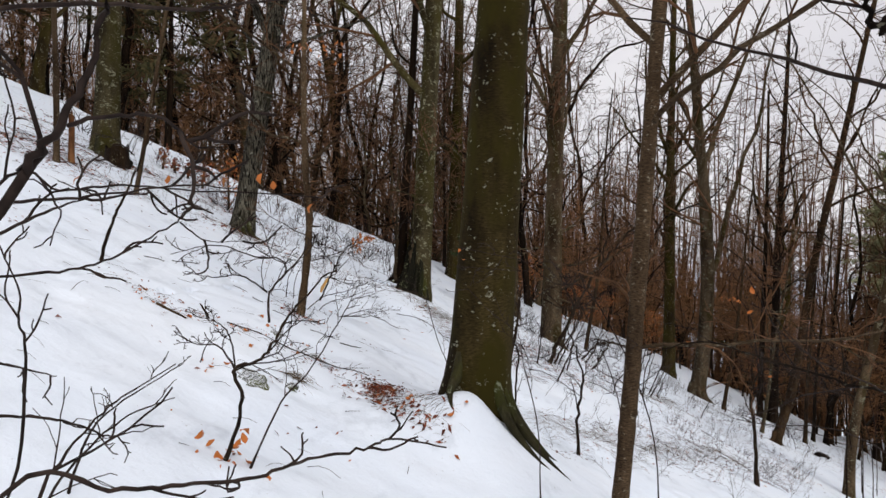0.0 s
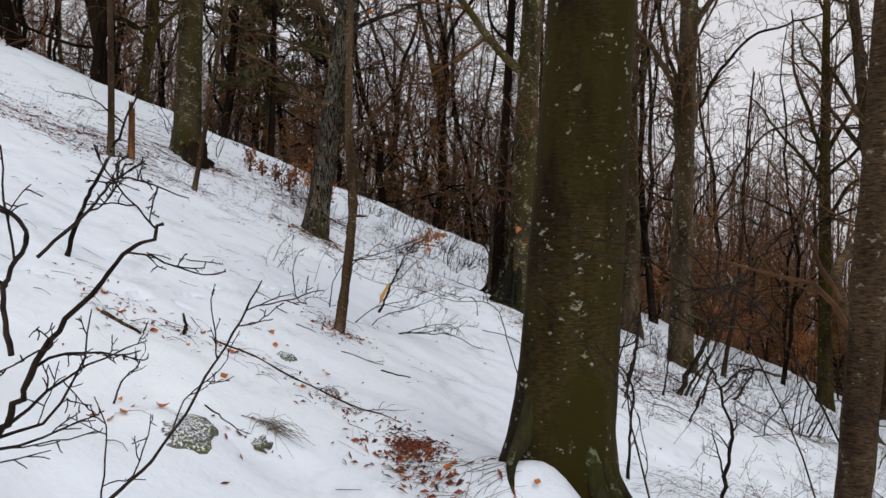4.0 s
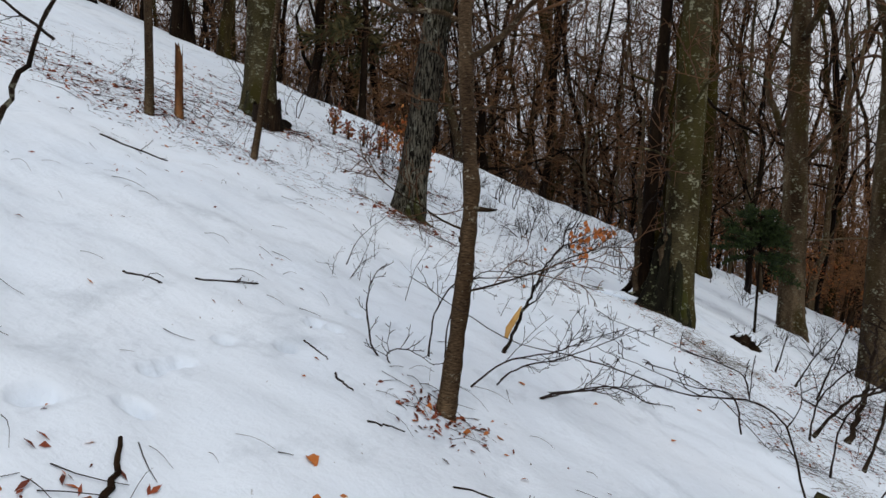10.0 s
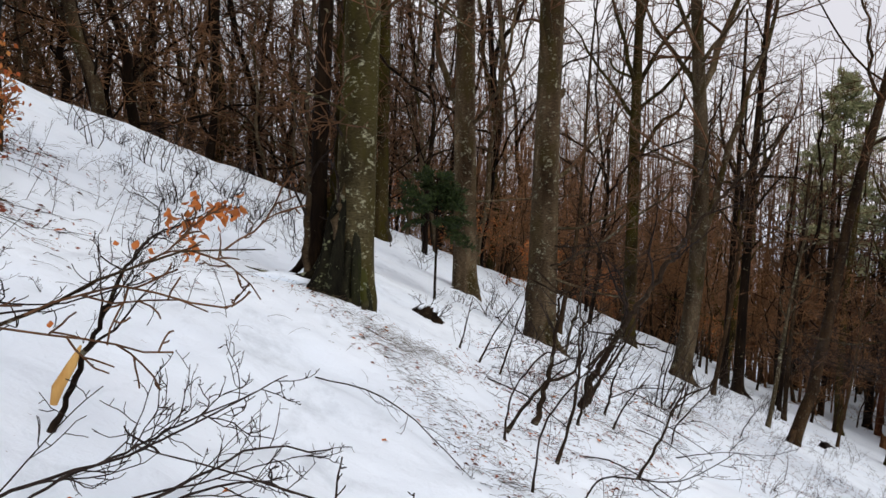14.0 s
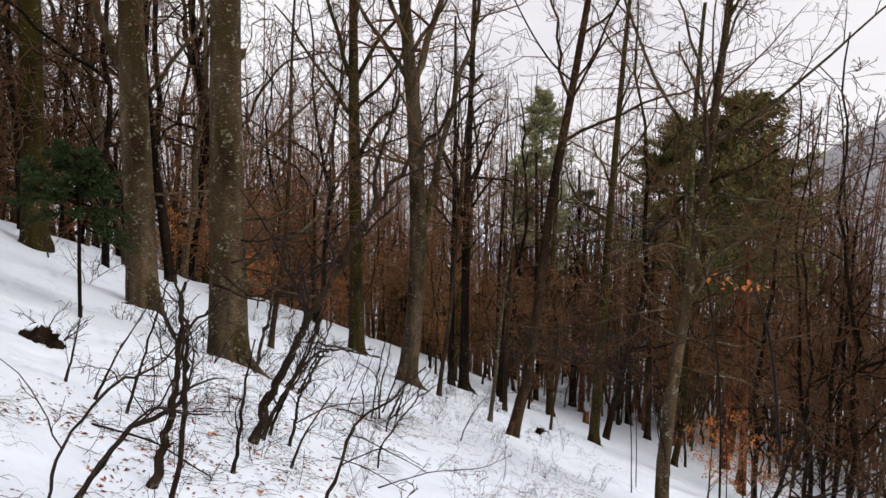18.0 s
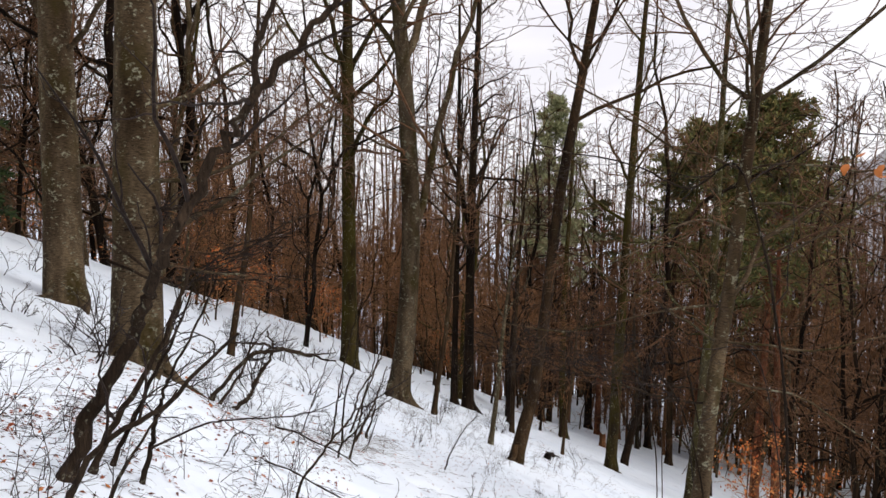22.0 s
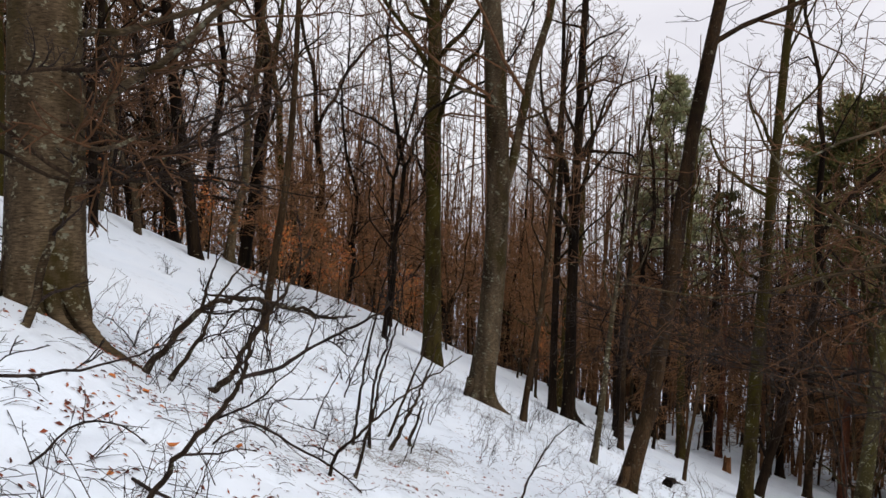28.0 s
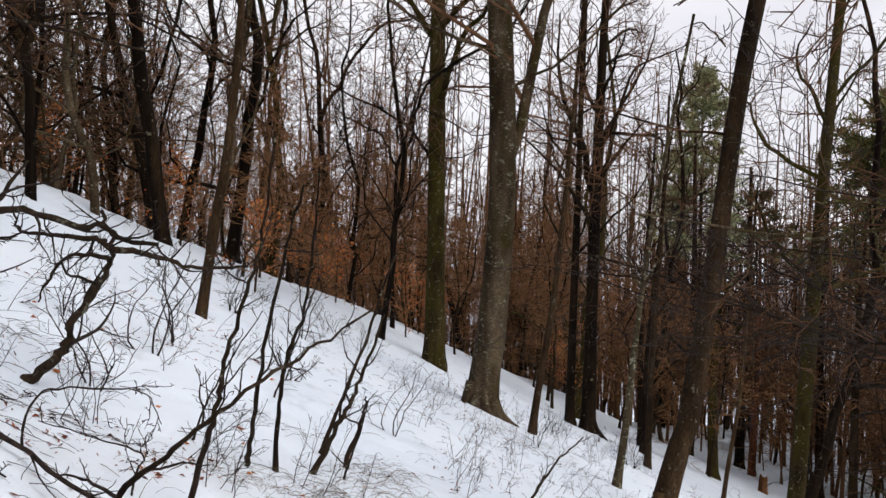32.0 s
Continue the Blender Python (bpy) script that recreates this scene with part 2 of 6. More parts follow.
MOSSY = bark("mossy_bark", (0.016, 0.014, 0.007), (0.055, 0.048, 0.024), (0.07, 0.074, 0.014), (0.3, 0.32, 0.22), 2.0, 0.5, 0.66, True)
TWIG = plain("twig", (0.045, 0.021, 0.0098), (0.145, 0.072, 0.034), 9)
BROWN_TWIG = plain("brown_twig", (0.13, 0.06, 0.026), (0.3, 0.15, 0.064), 9)
# Darker version of the woods twig; carries the gloom deep among the trunks.
VALLEY_TWIG = plain("valley_twig", (0.085, 0.038, 0.016), (0.19, 0.093, 0.042), 9)
WOODS_TWIG = plain("woods_twig", (0.13, 0.058, 0.026), (0.27, 0.14, 0.065), 9)
NEAR_TWIG = plain("near_twig", (0.007, 0.0045, 0.0036), (0.036, 0.024, 0.019), 30)
NEEDLES = island("pine_needles", [(0.0, (0.045, 0.05, 0.016)), (0.4, (0.09, 0.095, 0.03)), (0.75, (0.19, 0.17, 0.055)), (1.0, (0.2, 0.11, 0.045))])
# Far pine: the paleness of aerial haze is put into the needle colour.
HAZED_NEEDLES = island("hazed_pine_needles", [(0.0, (0.16, 0.18, 0.085)), (0.5, (0.28, 0.29, 0.15)), (1.0, (0.38, 0.35, 0.2))])
OLIVE_NEEDLES = island("olive_needles", [(0.0, (0.03, 0.03, 0.011)), (0.6, (0.075, 0.066, 0.026)), (1.0, (0.12, 0.085, 0.034))])
DARK_NEEDLES = island("fir_needles", [(0.0, (0.01, 0.018, 0.006)), (1.0, (0.04, 0.057, 0.015))])
LEAF = island("dry_beech_leaf", [(0.0, (0.3, 0.065, 0.018)), (0.5, (0.44, 0.13, 0.03)), (1.0, (0.55, 0.24, 0.07))], 0.6, 0.2)
LITTER = island("leaf_litter", [(0.0, (0.05, 0.017, 0.012)), (0.5, (0.14, 0.037, 0.021)), (0.85, (0.27, 0.068, 0.028)), (1.0, (0.42, 0.15, 0.045))])
GRASS = island("dead_grass", [(0.0, (0.05, 0.035, 0.02)), (0.6, (0.14, 0.095, 0.055)), (1.0, (0.09, 0.085, 0.03))])
ROCK = rock_material()
DEADWOOD = bark("dead_wood", (0.06, 0.028, 0.013), (0.19, 0.085, 0.035), (0.07, 0.045, 0.02), (0.3, 0.2, 0.1), 1.5, 0.6, 0.7, True)
SPLIT_WOOD = plain("split_wood", (0.4, 0.19, 0.05), (0.58, 0.35, 0.12), 18, 0.6, (1, 1, 0.15))
# Two pale greys mixed by broad noise.
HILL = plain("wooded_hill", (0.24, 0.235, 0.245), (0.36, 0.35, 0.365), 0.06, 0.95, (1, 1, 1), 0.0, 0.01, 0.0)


# ---- mesh helpers ----
class Soup:
    """Collects tubes and quads, many at a time, for one mesh."""

    def __init__(self):
        self.v, self.f, self.n = [], [], 0

    def add(self, verts, faces):
        self.v.append(np.asarray(verts, float).reshape(-1, 3))
        self.f.append(np.asarray(faces, int).reshape(-1, 4) + self.n)
        self.n += len(self.v[-1])

    def tubes(self, pts, rad, sides):
        """Tubes along polylines: pts (b, n, 3), rad (b, n)."""
        pts, rad = np.asarray(pts, float), np.asarray(rad, float)
        b, n, _ = pts.shape
        tan = np.gradient(pts, axis=1)
        tan /= np.linalg.norm(tan, axis=2, keepdims=True) + 1e-9
        mean = tan.mean(1)
        ref = np.where(np.abs(mean[:, 2:3]) > 0.8, np.array([[1.0, 0, 0]]), np.array([[0, 0, 1.0]]))[:, None, :]
        u = np.cross(tan, ref)
        u /= np.linalg.norm(u, axis=2, keepdims=True) + 1e-9
        w = np.cross(u, tan)
        a = np.arange(sides) * 2 * np.pi / sides
        ring = pts[:, :, None] + rad[:, :, None, None] * (np.cos(a)[:, None] * u[:, :, None] + np.sin(a)[:, None] * w[:, :, None])
        i, j = np.meshgrid(np.arange(n - 1), np.arange(sides), indexing="ij")
        k = (j + 1) % sides
        quad = np.stack([i * sides + j, i * sides + k, (i + 1) * sides + k, (i + 1) * sides + j], -1).reshape(-1, 4)
        faces = quad[None] + (np.arange(b) * n * sides)[:, None, None]
        self.add(ring, faces)

    def mesh(self, name, material, smooth=True):
        me = bpy.data.meshes.new(name)
        v, f = np.concatenate(self.v), np.concatenate(self.f)
        me.vertices.add(len(v))
        me.vertices.foreach_set("co", v.ravel())
        me.loops.add(len(f) * 4)
        me.loops.foreach_set("vertex_index", f.ravel())
        me.polygons.add(len(f))
        me.polygons.foreach_set("loop_start", np.arange(len(f)) * 4)
        me.polygons.foreach_set("use_smooth", np.full(len(f), smooth))
        me.update(calc_edges=True)
        me.materials.append(material)
        return me


def part(name, soup, material, parent, label="", smooth=True):
    ob = new(name, soup.mesh(name, material, smooth) if isinstance(soup, Soup) else soup)
    ob.parent = parent
    return tagged(ob, label)


def thing(name, at, label, category, group="", kind=""):
    ob = new(name)
    ob.location = at
    return tagged(ob, label, category, group, kind)


def thing_mesh(name, soup, material, at, label, category, group="", kind="", smooth=True):
    ob = new(name, soup.mesh(name, material, smooth))
    ob.location = at
    return tagged(ob, label, category, group, kind)


# ---- ground ----
DENTS = []
RIDGE_X, RIDGE_Y = (-60, -30, -14, -8, -4, 0, 3, 8, 14, 30, 60), (10, 15.5, 19.5, 21.5, 25, 29, 32, 37, 41, 50, 67)


def ground_z(x, y):
    """Height of the snow: a steady slope falling to +x, breaking away behind a crest, with soft mounds."""
    x, y = np.asarray(x, float), np.asarray(y, float)
    up, down = np.minimum(x + 45, 0), np.maximum(x - 31, 0)
    s = np.clip(x, -45, 31) + 25 * np.tanh(up / 60) + 30 * np.tanh(down * 0.6 / 30)
    z = -0.10 - 0.0037 * np.clip(y, -200, 200) - 0.4465 * s
    for cx, cy, h, r in ((0.2, 5.0, 0.22, 0.3), (0.3, 5.25, 0.3, 0.8), (-1.41, 4.43, 0.05, 0.16), (-1.23, 5.76, 0.035, 0.12), (-0.4, 12.3, 0.2, 1.3), (2.6, 15.6, 0.2, 1.7), (5.3, 17.2, -0.14, 1.3),
                         (1.9, 20.0, 0.12, 1.5), (3.75, 16.9, -0.14, 1.1), (8.8, 20.4, -0.2, 1.2), (6.2, 13.6, -0.1, 2.0)):
        z = z + h * np.exp(-((x - cx) ** 2 + (y - cy) ** 2) / (r * r))
    z = z + 0.035 * np.sin(1.7 * x + 0.6 * y) * np.sin(0.9 * y - 0.5 * x + 1.0) + 0.016 * np.sin(4.1 * x - 2.3 * y + 0.7) * np.sin(3.3 * y + 1.9 * x)
    z = z + 0.18 * np.sin(0.33 * x + 1.0) * np.sin(0.29 * y + 0.4) * np.clip((np.hypot(x - 2, y - 8) - 16) / 12, 0, 1)
    past = (y - np.interp(x, RIDGE_X, RIDGE_Y)) / 1.2
    z = z + 0.42 * np.exp(-(np.clip(past, -30, 30) / 4.6) ** 2)
    fall = 0.3 * 1.2 * np.log1p(np.exp(np.clip(past, -30, 30))) + 0.3 * np.maximum(past - 30, 0) * 1.2
    z = z - 13 * np.tanh(fall / 13)
    for k in range(9):
        a, q = 2.4 * k + 0.5, 3.1 + 1.7 * k
        z = z + 0.021 / (1 + 0.7 * k) * np.sin(q * (x * np.cos(a) + y * np.sin(a)) + 1.7 * k) * np.sin(0.8 * q * (y * np.cos(a) - x * np.sin(a)) + 0.9 * k)
    for k in range(4):
        a, q = 1.9 * k + 0.3, 11.0 + 4.1 * k
        z = z + 0.0055 / (1 + 0.35 * k) * np.sin(q * (x * np.cos(a) + y * np.sin(a)) + 2.3 * k) * np.sin(0.6 * q * (y * np.cos(a) - x * np.sin(a)) + 1.1 * k)
    for cx, cy, d, r in DENTS:
        z = z - d * np.exp(-(((x - cx) ** 2 + (y - cy) ** 2) / (r * r)) ** 3)
    return z


def gz(x, y):
    return float(ground_z(x, y))


def axis(lo, hi, step, end, growth):
    mid = list(np.arange(lo, hi, step))
    out = []
    for sign, edge in ((-1, mid[0]), (1, mid[-1])):
        p, s, side = edge, step, []
        while abs(p) < end:
            s = min(s * growth, 60)
            p += sign * s
            side.append(p)
        out.append(side)
    return np.array(out[0][::-1] + mid + out[1])


def make_ground():
    xs, ys = axis(-6.0, 7.5, 0.055, 700, 1.08), axis(0.5, 18.5, 0.06, 700, 1.08)
    xs = np.unique(np.concatenate([xs, np.arange(-2.55, -2.1, 0.013)]))
    ys = np.unique(np.concatenate([ys, np.arange(5.55, 7.8, 0.016)]))
    gx, gy = np.meshgrid(xs, ys)
    zz = ground_z(gx, gy)
    ny, nx = gx.shape
    i, j = np.meshgrid(np.arange(ny - 1), np.arange(nx - 1), indexing="ij")
    s = Soup()
    s.add(np.stack([gx, gy, zz], -1), np.stack([i * nx + j, i * nx + j + 1, (i + 1) * nx + j + 1, (i + 1) * nx + j], -1))
    ob = new("ground", s.mesh("ground", SNOW))
    tagged(ob, "steep forest slope under fresh white snow with litter", "snow", "", "structure")


DENTS += [(-2.41, 6.16, 0.05, 0.045), (-2.41, 6.24, 0.05, 0.045), (-2.40, 6.31, 0.05, 0.045), (-2.22, 5.89, 0.05, 0.045), (-2.25, 5.89, 0.05, 0.045), (-2.43, 6.61, 0.05, 0.045), (-2.24, 6.81, 0.05, 0.045), (-2.30, 7.16, 0.05, 0.045), (-2.34, 7.72, 0.05, 0.045), (-2.42, 5.65, 0.05, 0.045), (-2.40, 5.69, 0.05, 0.045), (-2.32, 7.23, 0.05, 0.045), (-2.21, 7.22, 0.05, 0.045),
          (-0.9, 4.6, 0.03, 0.2), (-1.3, 3.7, 0.03, 0.18), (0.3, 9.1, 0.04, 0.17), (-2.6, 4.4, 0.035, 0.15), (-2.9, 4.9, 0.035, 0.14), (-1.1, 8.5, 0.05, 0.12)]
make_ground()


# ---- growing ----
def unit(v):
    return v / (np.linalg.norm(v, axis=-1, keepdims=True) + 1e-9)


def grow(rng, start, way, length, n, wander, lift):
    """Polylines that wander as they grow: (b, n, 3)."""
    start, way, length = np.asarray(start, float), unit(np.asarray(way, float)), np.asarray(length, float)
    pts, p, d = [start], start, way
    for _ in range(n - 1):
        d = unit(d + wander * rng.standard_normal(d.shape) + np.array([0, 0, lift]))
        p = p + d * (length / (n - 1))[:, None]
        pts.append(p)
    return np.stack(pts, 1)


def spawn(rng, pts, rad, k, t0, t1, angle, spread, ratio, thick, flat=0.0):
    """k children on each parent polyline: their starts, ways, lengths and first radii."""
    b, n, _ = pts.shape
    t = t0 + (t1 - t0) * ((np.arange(k)[None] + rng.random((b, k))) / k)
    f = t * (n - 1)
    i = np.clip(f.astype(int), 0, n - 2)
    w = (f - i)[..., None]
    rows = np.arange(b)[:, None]
    at = pts[rows, i] * (1 - w) + pts[rows, i + 1] * w
    tan = unit(pts[rows, i + 1] - pts[rows, i])
    r = rad[rows, i] * (1 - w[..., 0]) + rad[rows, i + 1] * w[..., 0]
    side = unit(np.cross(tan, rng.standard_normal((b, k, 3))))
    if flat:
        side = unit(side * np.array([1, 1, 1 - flat]))
    a = np.radians(angle + spread * rng.standard_normal((b, k)))[..., None]
    way = np.cos(a) * tan + np.sin(a) * side
    whole = np.linalg.norm(np.diff(pts, axis=1), axis=2).sum(1)[:, None]
    length = whole * ratio * (1.15 - 0.75 * t) * (0.6 + 0.7 * rng.random((b, k)))
    return at.reshape(-1, 3), way.reshape(-1, 3), length.ravel(), np.minimum(r * thick, r * 0.9).ravel()


def taper(r0, n, end):
    t = np.linspace(0, 1, n)
    return np.asarray(r0)[:, None] * (1 - t) + np.maximum(np.asarray(r0)[:, None] * 0.25, end) * t


def trunk_soup(rng, height, r, lean, rings, sides, flare=0.5, bend=0.02, top=0.25, lobes=4, sink=0.5, course=(), crook=0.0, lump=0.0):
    """A tapered, slightly bent trunk with a lobed flare; returns the soup, its axis and its radii.
    course: (height, x, y) of the axis where it is known; crook: sideways kinks in metres; lump: swollen rings."""
    h = np.concatenate([[-sink], np.linspace(0, min(1.2, height * 0.2), 7 if rings < 40 else 26), np.linspace(min(1.2, height * 0.2), height, rings)[1:]])
    ph = rng.random(6) * 6.28
    x = lean[0] * h + bend * height * 0.25 * (np.sin(h / height * 5 + ph[0]) - np.sin(ph[0])) * np.clip(h / 2, 0, 1)
    y = lean[1] * h + bend * height * 0.25 * (np.sin(h / height * 4 + ph[1]) - np.sin(ph[1])) * np.clip(h / 2, 0, 1)
    if course:
        ch, cx, cy = np.array(course).T
        over = np.clip(h - ch[-1], 0, None)
        x, y = np.interp(h, ch, cx) + lean[0] * over, np.interp(h, ch, cy) + lean[1] * over
        for _ in range(2):
            x[2:-1], y[2:-1] = (x[1:-2] + 2 * x[2:-1] + x[3:]) / 4, (y[1:-2] + 2 * y[2:-1] + y[3:]) / 4
    if crook:
        for k in (2.2, 4.1, 7.3):
            x = x + crook / k * 2 * np.sin(k * h * 0.55 + ph[0] * k) * np.clip(h / 2.5, 0, 1)
            y = y + crook / k * 2 * np.sin(k * h * 0.55 + ph[1] * k) * np.clip(h / 2.5, 0, 1)
    ax = np.stack([x, y, h], 1)
    rad = r * (1 - (1 - top) * np.clip((h - 1.0) / height, 0, 1))
    if lump:
        rad = rad * (1 + lump * (np.sin(21 * h + ph[4]) * np.sin(8.3 * h + ph[5]) + 0.35 * rng.standard_normal(len(h))))
    a = np.arange(sides) * 2 * np.pi / sides
    hh = np.clip(h, 0, None)[:, None]
    lob = np.clip(np.cos(lobes * a + ph[2]) * 0.6 + 0.4 * np.cos((lobes - 1) * a + ph[3]), -0.3, 1)[None]
    fl = 1 + flare * np.exp(-hh / 0.22) * (0.55 + 0.75 * lob) + 0.10 * np.exp(-hh / 0.9)
    fl = fl * (1 + 0.035 * np.sin(2 * a + ph[4] + 0.8 * hh) + 0.02 * np.sin(5 * a + 2.3 * hh + ph[5]) + 0.012 * rng.standard_normal((len(h), sides)))
    rr = rad[:, None] * fl
    v = np.stack([ax[:, :1] + rr * np.cos(a), ax[:, 1:2] + rr * np.sin(a), np.repeat(ax[:, 2:], sides, 1)], -1)
    n = len(h)
    i, j = np.meshgrid(np.arange(n - 1), np.arange(sides), indexing="ij")
    k = (j + 1) % sides
    s = Soup()
    s.add(v, np.stack([i * sides + j, i * sides + k, (i + 1) * sides + k, (i + 1) * sides + j], -1))
    return s, ax[1:], rad[1:]


def twig_levels(rng, limbs, rads, counts, soup, end=0.004, wander=0.16, lift=0.03, flat=0.0, cheap=False, ratio=0.5):
    """Branches and twigs on limbs, level by level, into one soup; returns the last twigs."""
    pts, rad = limbs, rads
    for level, k in enumerate(counts):
        last = level == len(counts) - 1
        n = (6, 4, 3)[min(level, 2)] if cheap else (7, 5, 4)[min(level, 2)]
        if cheap and last:
            n = 3 if level == 1 else 2 if level else 4
        at, way, length, r0 = spawn(rng, pts, rad, k, 0.1, 0.99, 46, 14, ratio, 0.55, flat)
        r0 = np.maximum(r0, end * 1.3)
        pts = grow(rng, at, way, length, n, wander, lift)
        rad = taper(r0, n, end)
        soup.tubes(pts, rad, 3 if cheap or level else 4)
    return pts


def far_tree(name, seed, height, r, crown_from, limbs, counts, material, twig_material, label, end=0.008, spread=46, lean=(0.02, 0), forks=1, group="", flat=0.0, ratio=0.34, sides=9, category="tree", limb_lift=0.07, crook=0.1, twist=0.34):
    """A bare woodland tree: trunk, limbs and a crown of fine twigs."""
    rng = np.random.default_rng(seed)
    root = thing(name, (0, 0, 0), label, category, group)
    s, ax, rad = trunk_soup(rng, height, r, lean, 18, sides, 0.4, 0.15, 0.16, crook=crook)
    P, R = ax[None], rad[None]
    for _ in range(forks - 1):
        i = rng.integers(len(ax) * 45 // 100, len(ax) - 5)
        a = rng.random() * 6.28
        d = np.array([[0.55 * np.cos(a), 0.55 * np.sin(a), 1.0]])
        p2 = grow(rng, ax[i][None], d, np.array([height - ax[i, 2]]), len(ax), 0.2, 0.09)
        r2 = taper(np.array([rad[i] * 0.8]), len(ax), rad[-1] * 0.6)
        s.tubes(p2, r2, sides)
        P, R = np.concatenate([P, p2]), np.concatenate([R, r2])
    at, way, length, r0 = spawn(rng, P, R, limbs, crown_from / height, 0.98, spread, 14, ratio, 0.42)
    length = np.maximum(length, 0.9)
    lp = grow(rng, at, way, length, 11, twist, limb_lift)
    lr = taper(r0, 11, end * 1.2)
    s.tubes(lp, lr, 4)
    part("trunk", s, material, root)
    ts = Soup()
    twig_levels(rng, lp, lr, counts, ts, end, 0.28, 0.03, flat, True)
    tagged(part("crown", ts, twig_material, root), kind="stuff")
    return root


# ---- large beeches beside the path ----
def near_tree(x, y, r, lean, height, seed, material, label, crown_from=6.0, limbs=12, own=(), roots=(), flare=0.5, lobes=4, counts=(7, 5, 3), name="beech_tree", bend=0.012, low_moss=False, top=0.3, knots=(), twig_end=0.0045, course=(), lump=0.0, rings=22):
    """A large tree: fluted trunk, roots over the snow, limbs and twigs.
    own: limbs of known place (height, azimuth, degrees from upright, length, radius); roots: (azimuth, length, radius)."""
    rng = np.random.default_rng(seed)
    z = gz(x, y)
    root = thing(name, (x, y, z), label, "tree")
    s, ax, rad = trunk_soup(rng, height, r, lean, rings, 26, flare, bend, top, lobes, 0.7, course, 0.0, lump)
    part("trunk", s, material, root)
    for az, reach, thick in roots:
        t = np.linspace(0, 1, 9)
        a = radians(az) + 0.35 * (t ** 2) * (1 if seed % 2 else -1)
        d = r * 0.75 + reach * t
        rx, ry = d * np.cos(a), d * np.sin(a)
        rz = np.array([gz(x + p, y + q) for p, q in zip(rx, ry)]) - z + 0.34 * np.exp(-t * 4.0) + thick * 0.35 * (1 - t) - 0.02 * t
        rs = Soup()
        rs.tubes(np.stack([rx, ry, rz], 1)[None], (thick * (1.25 - t * 1.05))[None], 10)
        part("root", rs, MOSSY if low_moss else material, root, "exposed root running over the snow")
    for h, az, size in knots:
        i = int(np.argmin(np.abs(ax[:, 2] - h)))
        a = radians(az)
        ks = Soup()
        c = ax[i] + np.array([np.cos(a), np.sin(a), 0]) * rad[i] * 0.8
        e = c + np.array([np.cos(a), np.sin(a), 0.9]) * size
        ks.tubes(np.stack([c, (c + e) / 2 + np.array([0, 0, -size * 0.2]), e])[None], np.array([[size * 0.9, size * 0.7, size * 0.12]]), 9)
        part("knot", ks, material, root, "swollen branch scar on the trunk")
    at, way, length, r0 = spawn(rng, ax[None], rad[None], limbs, crown_from / height, 0.98, 48, 10, 0.28, 0.45)
    lp, lr = grow(rng, at, way, length, 11, 0.22, 0.06), taper(r0, 11, 0.012)
    op, orr = [], []
    for h, az, off, size, thick in own:
        i = int(np.argmin(np.abs(ax[:, 2] - h)))
        a, o = radians(az), radians(off)
        d = np.array([[np.cos(a) * np.sin(o), np.sin(a) * np.sin(o), np.cos(o)]])
        op.append(grow(rng, ax[i][None], d, np.array([size]), 11, 0.14, 0.05 if off < 65 else 0.0)[0])
        orr.append(taper(np.array([thick]), 11, min(0.012, thick * 0.3))[0])
    allp = np.concatenate([lp, np.stack(op)]) if op else lp
    allr = np.concatenate([lr, np.stack(orr)]) if op else lr
    for p, q in zip(allp, allr):
        ls = Soup()
        ls.tubes(p[None], q[None], 8 if q[0] > 0.05 else 6)
        limb = part("limb", ls, material, root)
        if np.linalg.norm(p[-1] - p[0]) < 0.31:
            continue
        ts = Soup()
        twig_levels(rng, p[None], q[None], counts, ts, twig_end, 0.22, 0.02, cheap=height > 9)
        tagged(part("spray", ts, TWIG, limb, "bare twigs"), kind="stuff")
    return root


near_tree(0.3, 5.3, 0.228, (0.045, 0.0), 17, 11, BEECH, "big brown-green beech flecked with pale lichen, snow about its roots", 6.5, 9, (), ((304, 0.5, 0.045), (226, 0.34, 0.05), (322, 0.62, 0.04), (342, 0.5, 0.045), (284, 0.12, 0.05), (20, 0.5, 0.05)), 0.3, 3, low_moss=True)
cloven = near_tree(-0.47, 12.75, 0.2, (0.05, 0.0), 16, 12, LICHENED, "mossy beech with dark cloven foot and green roots in the snow", 5.5, 10,
          ((1.6, 250, 80, 1.7, 0.02), (2.6, 280, 75, 2.2, 0.025)), ((196, 0.95, 0.05), (172, 0.8, 0.045), (304, 0.28, 0.07), (250, 0.2, 0.08), (282, 0.25, 0.07)), 0.22, 6, low_moss=True)
near_tree(-0.84, 12.95, 0.085, (0.03, 0.02), 13, 13, DARK_BARK, "slim dark trunk grown close against a mossy beech", 5, 7, (), ((200, 0.5, 0.04),), 0.6, 3, (4, 3, 3))
near_tree(0.4, 24.4, 0.25, (0.0, 0.0), 17, 14, BEECH, "olive beech trunk just behind the crest", 5, 7, (), (), 0.5, 3, (4, 3, 3))
near_tree(-3.62, 11.75, 0.178, (0.135, 0.02), 15, 15, FURROWED, "leaning oak trunk with deep grey furrows and moss at its foot", 5, 9, ((3.4, 10, 60, 3.0, 0.04), (2.9, 200, 62, 2.4, 0.03)), ((318, 0.35, 0.05), (286, 0.2, 0.05)), 0.45, 5, low_moss=True)
near_tree(-6.95, 13.45, 0.24, (0.012, 0.005), 15, 17, LICHENED, "yellow-green lichened beech trunk with a dark rotten base", 5, 9, (), ((330, 0.5, 0.06), (0, 0.35, 0.06), (260, 0.25, 0.07)), 0.45, 4, low_moss=True)
